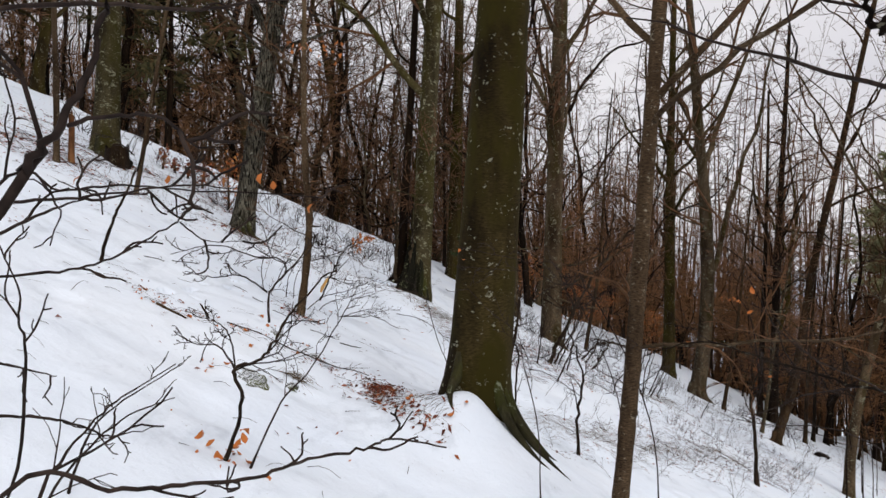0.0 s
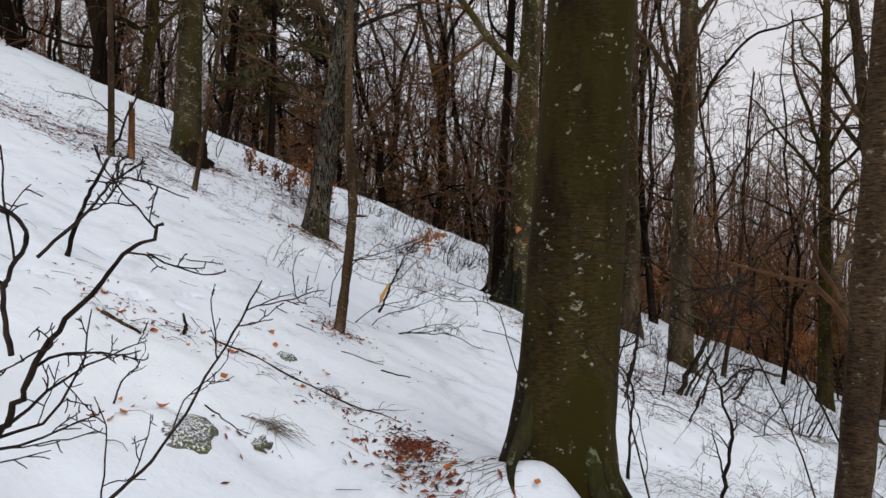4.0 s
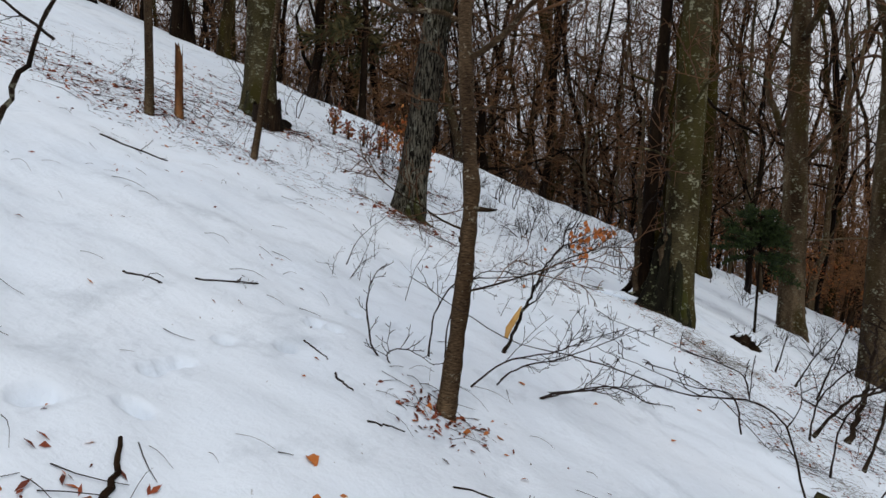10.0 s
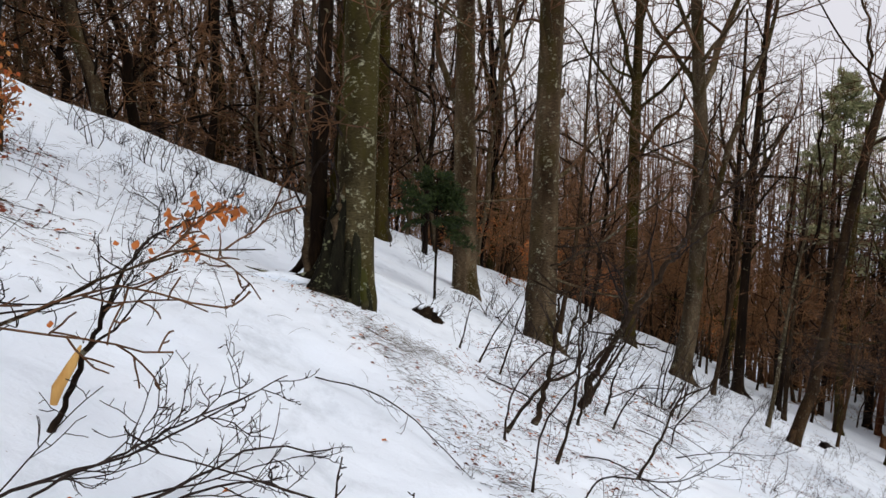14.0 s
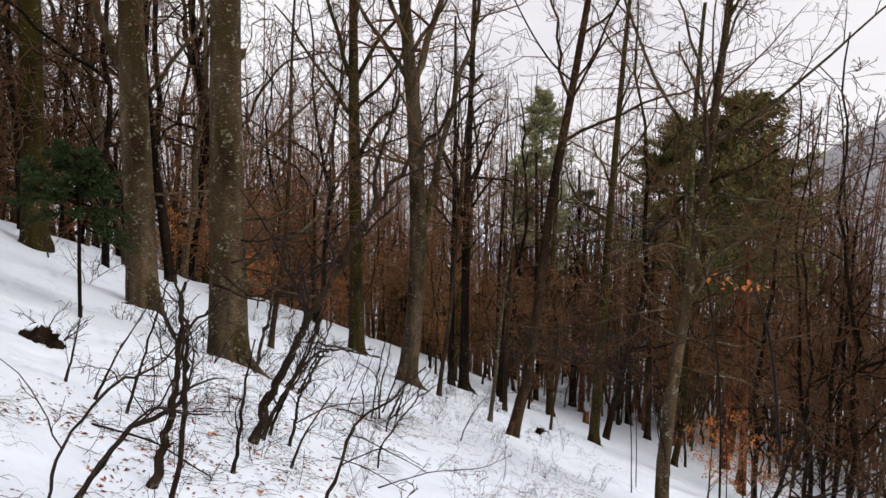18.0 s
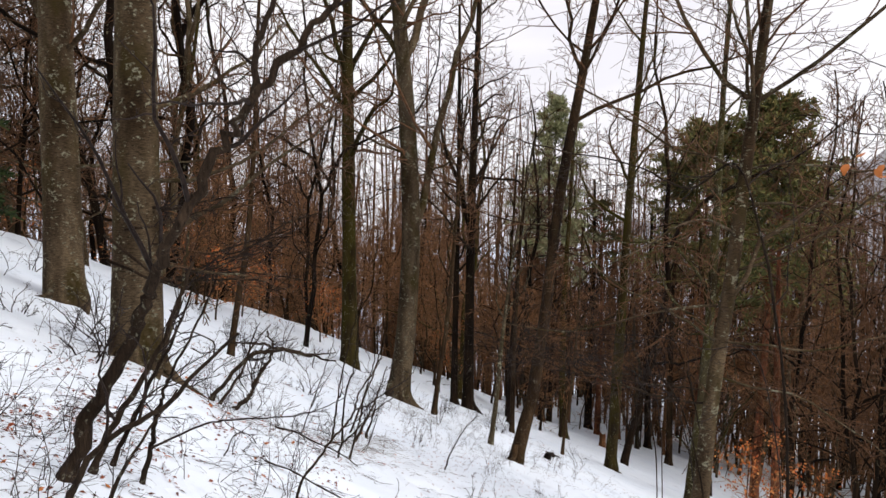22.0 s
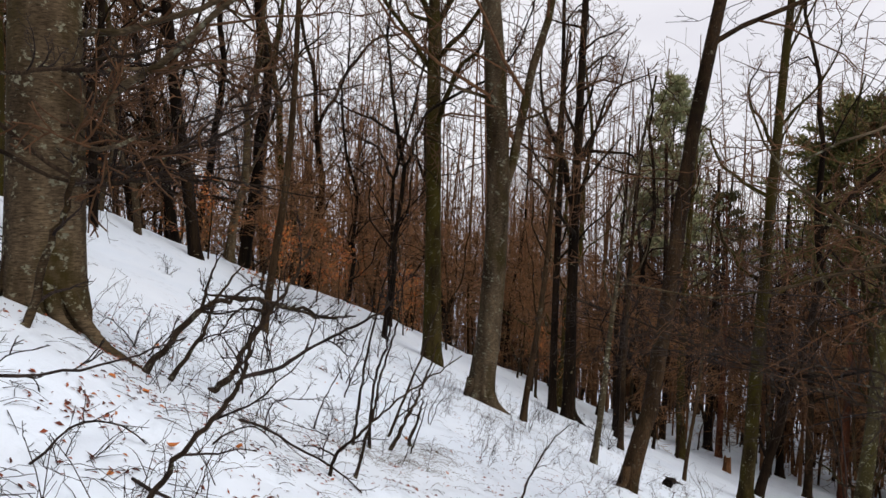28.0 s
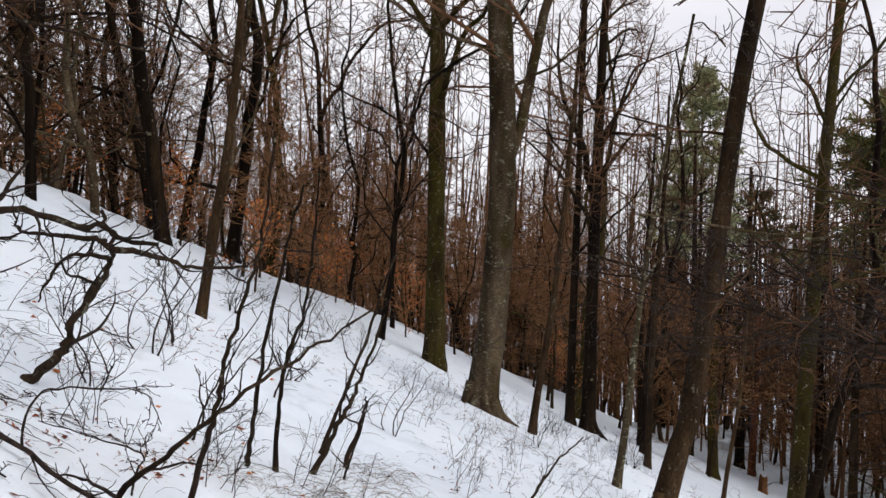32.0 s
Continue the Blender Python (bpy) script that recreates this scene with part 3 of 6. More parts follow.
near_tree(2.08, 20.0, 0.25, (0.0, 0.0), 17, 18, BEECH_GREY, "straight grey-brown beech trunk standing in the snow", 5.5, 10,
          ((1.9, 350, 80, 2.6, 0.03), (3.2, 330, 62, 3.5, 0.045)), ((320, 0.36, 0.08), (240, 0.3, 0.07)), 0.28, 4)
OLD_BEECH = near_tree(2.78, 16.55, 0.24, (0.022, -0.005), 17, 19, BEECH_GREY, "thick grey beech spotted with lichen, standing on gripping roots", 5.0, 10,
          ((1.5, 325, 72, 2.6, 0.035), (2.1, 345, 78, 2.8, 0.03), (2.4, 25, 66, 3.0, 0.04), (1.1, 300, 80, 2.0, 0.025)), ((316, 0.62, 0.055), (290, 0.26, 0.06), (262, 0.18, 0.055), (205, 0.2, 0.05)), 0.2, 4, knots=((3.9, 340, 0.1),), low_moss=False)
near_tree(10.38, 29.6, 0.27, (-0.004, 0.0), 19, 20, BEECH, "tall straight olive-brown beech trunk forking high up", 9, 12, ((9.3, 160, 30, 6, 0.1), (9.5, 340, 30, 6, 0.1)), ((300, 0.45, 0.09),), 0.35, 4)
near_tree(9.31, 23.56, 0.262, (-0.1, 0.0), 16, 21, BEECH_GREY, "grey beech forking into two heavy stems, mossy stump at its foot", 9, 7,
          ((3.8, 326, 21, 9.5, 0.11), (8.2, 325, 34, 6.5, 0.11), (8.6, 150, 24, 5, 0.08), (6.4, 150, 62, 4, 0.04), (5.2, 335, 72, 3.2, 0.03)), ((305, 0.5, 0.11), (200, 0.4, 0.1), (260, 0.3, 0.1)), 0.6, 4,
          course=((0, 0, 0), (1.5, 0.13, -0.11), (3, 0.21, -0.22), (4.5, 0.16, -0.35), (6, 0.03, -0.48), (7.5, -0.15, -0.6), (9, -0.39, -0.74)))
near_tree(15.2, 29.6, 0.2, (0.012, 0.0), 18, 22, DARK_BARK, "dark rugged oak with crooked limbs against the sky", 7.5, 16, ((7.2, 140, 28, 7, 0.11), (8.6, 20, 45, 5, 0.07), (9.5, 200, 40, 4, 0.06)), ((300, 0.7, 0.08),), 0.45, 4)
near_tree(14.75, 29.9, 0.13, (0.0, 0.0), 15, 23, DARK_BARK, "slim dark trunk beside a rugged oak", 6, 9, (), (), 0.5, 3, (4, 3, 3))
near_tree(10.26, 19.8, 0.135, (0.2, 0.0), 17, 24, SAPLING_BARK, "brown trunk leaning steeply downhill", 8.5, 8,
          ((7.4, 335, 60, 5.5, 0.05), (8.4, 150, 62, 4.5, 0.03), (8.8, 320, 44, 5, 0.035), (5.2, 160, 76, 3, 0.02)), ((230, 0.4, 0.06), (40, 0.4, 0.06)), 0.4, 3,
          course=((0, 0, 0), (1.5, 0.45, 0.0), (3, 0.73, 0.01), (4.5, 0.89, 0.02), (6, 1.09, 0.03), (7.5, 1.47, 0.03), (9, 1.76, 0.03)))
near_tree(17.67, 24.55, 0.18, (0.05, -0.02), 17, 25, BEECH, "mossy olive beech trunk lower down the slope", 6.5, 12, (), ((250, 0.4, 0.08),), 0.5, 4)
for x, y, r, lean, height, seed, coat, told in (
        (10.45, 21.02, 0.05, (0.16, 0.0), 7, 61, PALE_SAPLING, "pale grey sapling leaning beside a steep trunk"),
        (14.73, 26.11, 0.075, (0.03, 0.0), 9, 62, SAPLING_BARK, "brown young tree on the lower slope"),
        (16.9, 29.3, 0.07, (0.05, 0.0), 10, 63, DARK_BARK, "dark young tree on the lower slope"),
        (15.2, 24.1, 0.045, (0.1, 0.0), 7, 64, SAPLING_BARK, "thin brown sapling leaning over the lower slope"),
        (10.03, 22.97, 0.06, (0.12, 0.0), 8, 65, SAPLING_BARK, "small dark trunk bending downhill near a forked beech"),
        (18.5, 22.0, 0.17, (0.09, 0.0), 16, 66, LICHENED, "pale green-grey beech leaning downhill"),
        (23.5, 33.8, 0.19, (0.0, 0.0), 15, 67, BEECH, "mossy straight beech far down the slope"),
        (22.5, 37.2, 0.13, (0.02, 0.0), 14, 68, DARK_BARK, "dark straight tree far down the slope"),
        (34.5, 44.0, 0.26, (0.0, 0.0), 18, 69, DARK_BARK, "stout dark tree at the far end of the slope"),
        (33.3, 35.6, 0.2, (0.03, 0.0), 16, 70, SAPLING_BARK, "brown beech far down the slope"),
        (27.0, 40.0, 0.2, (0.02, 0.0), 16, 74, DARK_BARK, "dark beech far down the slope"),
        (36.5, 40.2, 0.22, (-0.02, 0.0), 17, 75, DARK_BARK, "dark beech far down the slope")):
    near_tree(x, y, r, lean, height, seed, coat, told, height * 0.36, 9, (), (), 0.5, 4, (5, 4, 3) if r > 0.1 else (4, 3), name="beech_tree" if r > 0.1 else "young_beech", bend=0.03, twig_end=0.006 if r > 0.1 else 0.003)
SPREADING = near_tree(8.98, 14.15, 0.105, (0.15, 0.0), 10.5, 26, BEECH_GREY, "grey beech dividing into spreading stems above head height", 6.6, 6,
          ((5.9, 148, 48, 5.0, 0.036), (5.8, 328, 18, 5.5, 0.05), (6.0, 322, 52, 5.0, 0.034), (5.7, 60, 40, 4.5, 0.03), (5.6, 230, 40, 4.5, 0.03), (3.3, 328, 36, 4.8, 0.032), (2.9, 150, 84, 2.8, 0.02), (3.1, 250, 88, 2.6, 0.018), (3.6, 120, 86, 3.0, 0.02), (3.9, 320, 84, 3.0, 0.022),
           (4.3, 200, 82, 2.8, 0.02), (4.6, 345, 80, 3.2, 0.022), (2.4, 330, 92, 2.6, 0.018), (5.0, 165, 78, 3.0, 0.022), (5.3, 290, 76, 2.6, 0.02)), (), 0.35, 4, twig_end=0.003,
          course=((0, 0, 0), (1, 0.04, 0.05), (2, 0.2, 0.09), (3, 0.45, 0.13), (4, 0.7, 0.17), (5, 0.9, 0.22)))
near_tree(1.13, 4.16, 0.051, (0.05, -0.02), 8.5, 27, YOUNG_BARK, "slim grey-brown young beech stem with dark knots", 3.2, 7, ((2.9, 330, 42, 3.0, 0.025), (1.35, 340, 75, 1.8, 0.014), (3.3, 120, 40, 2.6, 0.025)), (), 0.2, 3, (6, 5, 3), twig_end=0.002, knots=((0.95, 300, 0.03), (1.3, 230, 0.026), (1.9, 250, 0.024)), course=((0, 0, 0), (0.6, 0.047, -0.03), (1.2, 0.076, -0.06), (1.8, 0.097, -0.09), (2.4, 0.12, -0.12)), lump=0.05, rings=44)
young = near_tree(-1.54, 7.06, 0.036, (-0.03, 0.12), 7.5, 28, YOUNG_BARK, "slender brown sapling trunk ringed by dry leaves at its foot", 2.6, 8,
          ((0.97, 335, 72, 0.13, 0.02), (1.5, 335, 88, 0.3, 0.011), (1.66, 338, 64, 0.9, 0.017), (1.42, 165, 82, 0.7, 0.008), (2.3, 185, 66, 1.4, 0.012), (0.6, 20, 80, 0.9, 0.006), (0.85, 170, 72, 0.8, 0.006)), (), 0.3, 3, (6, 4, 2), name="young_beech", twig_end=0.002, knots=((0.55, 300, 0.022), (0.3, 230, 0.02), (0.8, 190, 0.018), (1.22, 240, 0.022), (1.45, 330, 0.018), (1.7, 10, 0.018)), lump=0.12, rings=52,
          course=((0, 0, 0), (0.35, 0.04, 0.03), (0.7, 0.062, 0.08), (1.05, 0.066, 0.15), (1.4, 0.012, 0.22), (1.9, -0.035, 0.29), (2.4, -0.055, 0.36)))
near_tree(4.72, 21.2, 0.055, (0.1, 0.0), 8.5, 29, SAPLING_BARK, "small curved brown trunk on the open slope", 4, 8, (), (), 0.4, 3, (4, 3, 2), name="young_beech", twig_end=0.002, bend=0.05)
near_tree(-5.82, 9.83, 0.04, (0.0, 0.0), 6, 30, YOUNG_BARK, "thin upright brown stem", 2.5, 6, (), (), 0.3, 3, (3, 3), name="young_beech", twig_end=0.002)
near_tree(-4.84, 10.28, 0.033, (0.13, 0.09), 6, 32, YOUNG_BARK, "thin stem leaning downhill, leaves at its foot", 2.2, 6, (), (), 0.4, 3, (3, 3), name="young_beech", twig_end=0.002)


# ---- the wood all round ----
def beech_kind(seed, **kw):
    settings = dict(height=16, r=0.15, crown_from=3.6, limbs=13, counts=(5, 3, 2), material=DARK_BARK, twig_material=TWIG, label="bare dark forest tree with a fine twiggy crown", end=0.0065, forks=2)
    settings.update(kw)
    return far_tree("forest_tree", seed, group="wood behind the slope", **settings)


KINDS = [
    beech_kind(101),
    beech_kind(102, height=18, r=0.17, crown_from=4, material=BEECH, forks=2, label="olive-barked forest beech, bare and forked"),
    beech_kind(103, height=15, r=0.12, crown_from=2.8, limbs=20, forks=1, lean=(0.05, 0.0)),
    beech_kind(104, height=17, r=0.16, crown_from=4.5, material=BEECH_GREY, forks=2, label="grey forest beech with bare rising limbs"),
    beech_kind(105, height=14, r=0.1, crown_from=2.3, limbs=20, forks=1, lean=(-0.02, 0.03)),
    beech_kind(106, height=19, r=0.19, crown_from=4.5, forks=3, limbs=9, label="tall dark forest tree dividing into several stems"),
]
SLIM = [
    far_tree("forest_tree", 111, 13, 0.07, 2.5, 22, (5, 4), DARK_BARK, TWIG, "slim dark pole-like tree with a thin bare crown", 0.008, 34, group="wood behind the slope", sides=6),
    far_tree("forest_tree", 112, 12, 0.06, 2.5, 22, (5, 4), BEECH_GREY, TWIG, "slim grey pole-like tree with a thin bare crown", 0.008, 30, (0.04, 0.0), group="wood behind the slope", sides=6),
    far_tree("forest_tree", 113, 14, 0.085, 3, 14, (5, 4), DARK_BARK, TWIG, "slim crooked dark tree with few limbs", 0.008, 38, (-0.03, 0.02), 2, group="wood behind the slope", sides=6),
]
POLES = [
    far_tree("forest_tree", 141 + i, 12 + 1.5 * i, 0.06 + 0.014 * i, 5.2 + 0.6 * i, 15, (6, 4), (SAPLING_BARK, BEECH_GREY, PALE_SAPLING)[i], BROWN_TWIG, "straight bare pole-like tree with a brown twiggy crown", 0.008, 58, (0.03 * (i - 1), 0.0), group="wood behind the slope", flat=0.4, sides=6)
    for i in range(3)
]
BRUSH = [
    far_tree("undergrowth_tree", 121 + i, 4.5 + 2.0 * i, 0.028 + 0.012 * i, 1.1 + 0.7 * i, 17 + 3 * i, (8, 5), SAPLING_BARK, BROWN_TWIG, "thicket beech with reddish-brown level sprays of twigs", 0.0065, 66, (0.05 * (i - 1), 0.03), group="brown undergrowth",
             flat=0.75, ratio=0.44, sides=5, category="sapling", limb_lift=0.0)
    for i in range(3)
]
THICKET = [
    far_tree("undergrowth_tree", 131 + i, 9.0 + 1.6 * i, 0.055 + 0.012 * i, 3.8 + 0.5 * i, 22 + 3 * i, (8, 5), SAPLING_BARK, BROWN_TWIG, "tall thicket beech full of reddish-brown level twigs", 0.007, 66, (0.05 * (i - 1), 0.02), group="brown undergrowth",
             flat=0.7, ratio=0.36, sides=6, category="sapling", limb_lift=0.02)
    for i in range(3)
]


def conifer(seed, height, r, crown_from, material, needles, label, reach, name="pine_tree", per=9, needle=0.16, droop=-0.02, clumps=6, shape=0.75):
    """A conifer: trunk, branches in loose whorls, and tufts of needles along them."""
    rng = np.random.default_rng(seed)
    root = thing(name, (0, 0, 0), label, "conifer")
    s, ax, rad = trunk_soup(rng, height, r, (0.01, 0.0), 12, 9, 0.25, 0.02, 0.12)
    part("trunk", s, material, root)
    k = int((height - crown_from) * per)
    t = np.sort(rng.random(k) ** 0.85)
    h = crown_from + (height - crown_from) * t
    a = rng.random(k) * 6.283
    at = np.stack([np.interp(h, ax[:, 2], ax[:, 0]), np.interp(h, ax[:, 2], ax[:, 1]), h], 1)
    el = -0.1 + 0.75 * t + 0.15 * rng.standard_normal(k)
    way = np.stack([np.cos(a) * np.cos(el), np.sin(a) * np.cos(el), np.sin(el)], 1)
    length = reach * (0.25 + np.minimum(1, (1 - t) / 0.6) ** shape * 0.8) * (0.55 + 0.6 * rng.random(k))
    bp = grow(rng, at, way, length, 6, 0.14, droop)
    bs = Soup()
    bs.tubes(bp, taper(np.full(k, max(0.012, r * 0.14)), 6, 0.006), 4)
    tagged(part("branchwork", bs, material, root), kind="stuff")
    c_at, c_way, _, _ = spawn(rng, bp, np.full((k, 6), 0.01), clumps, 0.3, 1.0, 35, 20, 0.2, 1.0)
    m = 12
    base = np.repeat(c_at, m, 0) + 0.10 * reach / 3 * rng.standard_normal((len(c_at) * m, 3)) * np.array([1, 1, 0.55])
    d = unit(np.repeat(c_way, m, 0) + 0.75 * rng.standard_normal((len(base), 3)) + np.array([0, 0, 0.25]))
    side = unit(np.cross(d, rng.standard_normal(d.shape))) * needle * 0.13
    tip = base + d * needle * (0.7 + 0.6 * rng.random((len(base), 1)))
    q = np.stack([base - side * 0.4, base + side * 0.4, tip + side, tip - side], 1)
    ns = Soup()
    ns.add(q, np.arange(len(q) * 4).reshape(-1, 4))
    part("needles", ns, needles, root, "", False)
    return root


def stand(kind, x, y, spin, wide=1.0, tall=1.0, tip=(0, 0)):
    m = Matrix.Translation((x, y, gz(x, y) - 0.08)) @ pose(0, 0, 0, tip[1], tip[0], 0) @ Matrix.Rotation(spin, 4, "Z") @ Matrix.Diagonal((wide, wide, tall, 1))
    return copy_thing(kind, m)


def place(ob, x, y, spin=0.0):
    ob.matrix_basis = Matrix.Translation((x, y, gz(x, y) - 0.05)) @ Matrix.Rotation(spin, 4, "Z")


place(conifer(201, 22.0, 0.19, 11.0, DARK_BARK, HAZED_NEEDLES, "tall pine with an open crown, grey-green from painted haze", 3.0, needle=0.3, clumps=9, per=11), 30.7, 43.8)
place(conifer(202, 20.8, 0.22, 11.5, PINE_BARK, NEEDLES, "broad green pine with reddish upper trunk", 4.6, needle=0.34, clumps=11, per=14), 35.0, 35.0)
place(conifer(203, 21.4, 0.24, 12.0, PINE_BARK, NEEDLES, "tall yellowish-green pine with red-brown trunk", 4.2, needle=0.36, clumps=11, per=13), 34.6, 30.8)
place(conifer(204, 16.2, 0.2, 10.5, PINE_BARK, NEEDLES, "pine with a red-brown trunk among bare trees", 3.2, needle=0.34, clumps=9), 29.0, 26.0, 1.0)
place(conifer(207, 16.0, 0.2, 12.0, PINE_BARK, OLIVE_NEEDLES, "thin-crowned pine with a red upper trunk", 2.2, needle=0.28, clumps=5, per=7), 33.5, 42.0, 2.0)
place(conifer(205, 9.5, 0.12, 2.2, DARK_BARK, OLIVE_NEEDLES, "olive pine crown behind bare trunks", 2.6, needle=0.3, clumps=7), -9.5, 22.5)
place(conifer(206, 2.15, 0.022, 1.25, DARK_BARK, DARK_NEEDLES, "small dark green fir with hanging branches", 0.75, "fir_tree", 46, 0.085, -0.05, 12), 1.0, 17.0)

WALKED = np.array([(0, 0), (0.3, 2.8), (-0.7, 4.6), (-0.4, 6.2), (1.2, 7.8), (2.6, 9.5), (4.0, 11.4), (5.0, 13.0)])


def free(x, y, gap):
    """Whether a spot is clear of the walked line and of the open snow beside it."""
    near = np.hypot(WALKED[:, 0] - x, WALKED[:, 1] - y).min()
    if near < gap:
        return False
    if -9.5 < x < 6.0 and y < 23.5 or 6.0 <= x < 13.5 and y < 25.0 and near < 12.5:
        return False
    if x <= -9.5 and y < 15.5 and x > -24 and y > -8:
        return False
    return True


def scatter(seed, kinds, count, box, gap, spacing, taken, tip=2.0, sizes=(0.8, 1.2), tall=(0.85, 1.15)):
    rng = random.Random(seed)
    x0, y0, x1, y1 = box
    made, tries = 0, 0
    while made < count and tries < count * 40:
        tries += 1
        x, y = rng.uniform(x0, x1), rng.uniform(y0, y1)
        if not free(x, y, gap) or any((x - a) ** 2 + (y - b) ** 2 < spacing * spacing for a, b in taken):
            continue
        taken.append((x, y))
        k = kinds[rng.randrange(len(kinds))]
        w = rng.uniform(*sizes)
        stand(k, x, y, rng.uniform(0, 6.283), w, rng.uniform(*tall), (rng.uniform(-tip, tip) + 1.0, rng.uniform(-tip, tip)))
        made += 1


TAKEN = [(17.7, 24.6), (23.5, 33.8), (22.5, 37.2), (34.5, 44.0), (33.3, 35.6), (27.0, 40.0), (36.5, 40.2), (18.5, 22.0), (33.5, 42.0), (10.4, 29.6), (9.0, 23.0), (15.2, 29.6), (10.1, 19.5), (23.9, 30.8), (30.7, 43.8), (35, 35), (34.6, 30.8), (29, 26), (2.1, 20), (-6.9, 13.5)]
for x, y, k, w in ((-14.0, 16.7, 0, 1.0), (-14.6, 15.9, 4, 1.1), (-12.8, 18.3, 2, 1.2), (-11.5, 18.5, 1, 0.9), (-6.9, 24.3, 3, 1.1), (-11.3, 22.5, 0, 1.0), (-7.0, 24.9, 5, 0.9), (-5.2, 29.9, 1, 1.1),
                   (-3.8, 30.6, 4, 1.2), (-7.2, 34.0, 3, 1.0), (-3.3, 28.4, 2, 1.0), (-13.4, 19.5, 5, 0.9), (-4.7, 26.8, 0, 0.9), (-6.5, 26.0, 2, 1.2), (3.1, 32.4, 0, 0.9), (0.7, 32.0, 3, 1.0), (8.3, 42.0, 5, 0.9), (6.5, 37.5, 1, 1.0)):
    TAKEN.append((x, y))
    stand(KINDS[k], x, y, x * 3.1 + y, w, 1.0)
scatter(1, KINDS, 28, (-34, 20, 8, 60), 14, 2.2, TAKEN)
scatter(2, KINDS, 20, (10, 26, 52, 66), 15, 2.8, TAKEN, tall=(0.8, 1.2))
scatter(12, KINDS, 6, (-5, 25, 9, 44), 14, 1.5, TAKEN, 2, (0.55, 0.8))
scatter(16, SLIM, 18, (-7, 24, 10, 44), 14, 0.9, TAKEN, 3)
scatter(3, SLIM, 26, (-28, 22, 12, 60), 14, 1.2, TAKEN, 3)
scatter(4, POLES, 28, (26, 24, 58, 62), 37, 1.6, TAKEN, 3, (1.2, 1.9), (0.75, 1.15))
scatter(5, KINDS, 14, (-45, -30, 45, 8), 17, 5, TAKEN)
scatter(20, POLES, 12, (9, 36, 28, 54), 27, 1.3, TAKEN, 3, (1.1, 1.7), (0.7, 1.0))
scatter(9, POLES, 20, (28, 9, 52, 36), 28, 0.9, TAKEN, 3, tall=(0.85, 1.25))
scatter(10, KINDS, 9, (22, 8, 45, 28), 17, 2.5, TAKEN, tall=(0.9, 1.3))
scatter(17, SLIM, 12, (26, 10, 46, 32), 26, 1.0, TAKEN, 3, (1.0, 1.3), (1.0, 1.3))
for x, y, k, w, h in ((22.7, 18.8, 0, 1.2, 1.15), (23.3, 18.4, 2, 1.3, 1.2), (24.0, 18.0, 1, 1.1, 1.1), (22.1, 19.2, 2, 0.9, 1.0), (24.6, 19.5, 0, 1.2, 1.2)):
    TAKEN.append((x, y))
    stand(SLIM[k], x, y, x * 5.1, w, h)
scatter(23, SLIM, 34, (-26, 18, 4, 36), 13, 0.8, TAKEN, 3, (0.9, 1.4), (0.8, 1.15))
scatter(24, KINDS, 14, (-28, 19, 6, 42), 14, 1.3, TAKEN, 2, (0.5, 0.75), (0.8, 1.1))
UNDER = []
scatter(6, BRUSH, 40, (5, 34, 48, 66), 40, 0.9, UNDER, 6, (1.0, 1.5), (1.0, 1.4))
scatter(19, BRUSH[1:] + THICKET[:1], 18, (6, 31, 24, 48), 25, 1.1, UNDER, 6, (0.9, 1.25), (0.65, 0.95))
scatter(7, BRUSH, 30, (-16, 21, 6, 42), 14, 1.0, UNDER, 6, (0.7, 1.1), (0.5, 1.0))
scatter(11, BRUSH[1:], 12, (30, 8, 48, 28), 32, 1.1, UNDER, 6, (0.8, 1.2))
scatter(13, THICKET, 34, (12, 36, 52, 66), 40, 1.5, UNDER, 5, (1.0, 1.5), (0.85, 1.3))
scatter(14, THICKET, 24, (34, 6, 60, 40), 36, 1.5, UNDER, 5, (0.9, 1.3), (0.9, 1.25))
scatter(15, THICKET[:1], 10, (4, 32, 16, 50), 22, 1.5, UNDER, 5, (0.8, 1.1), (0.45, 0.75))
scatter(26, THICKET[:2], 14, (-3, 28, 9, 46), 20, 1.3, UNDER, 5, (0.9, 1.3), (0.8, 1.2))
scatter(21, THICKET, 12, (8, 33, 24, 48), 30, 1.3, UNDER, 5, (0.9, 1.2), (0.7, 1.0))
for i, proto in enumerate(KINDS + SLIM + POLES + BRUSH + THICKET):
    place(proto, -30 + 5.1 * i, 62 + (i % 3) * 2.5)


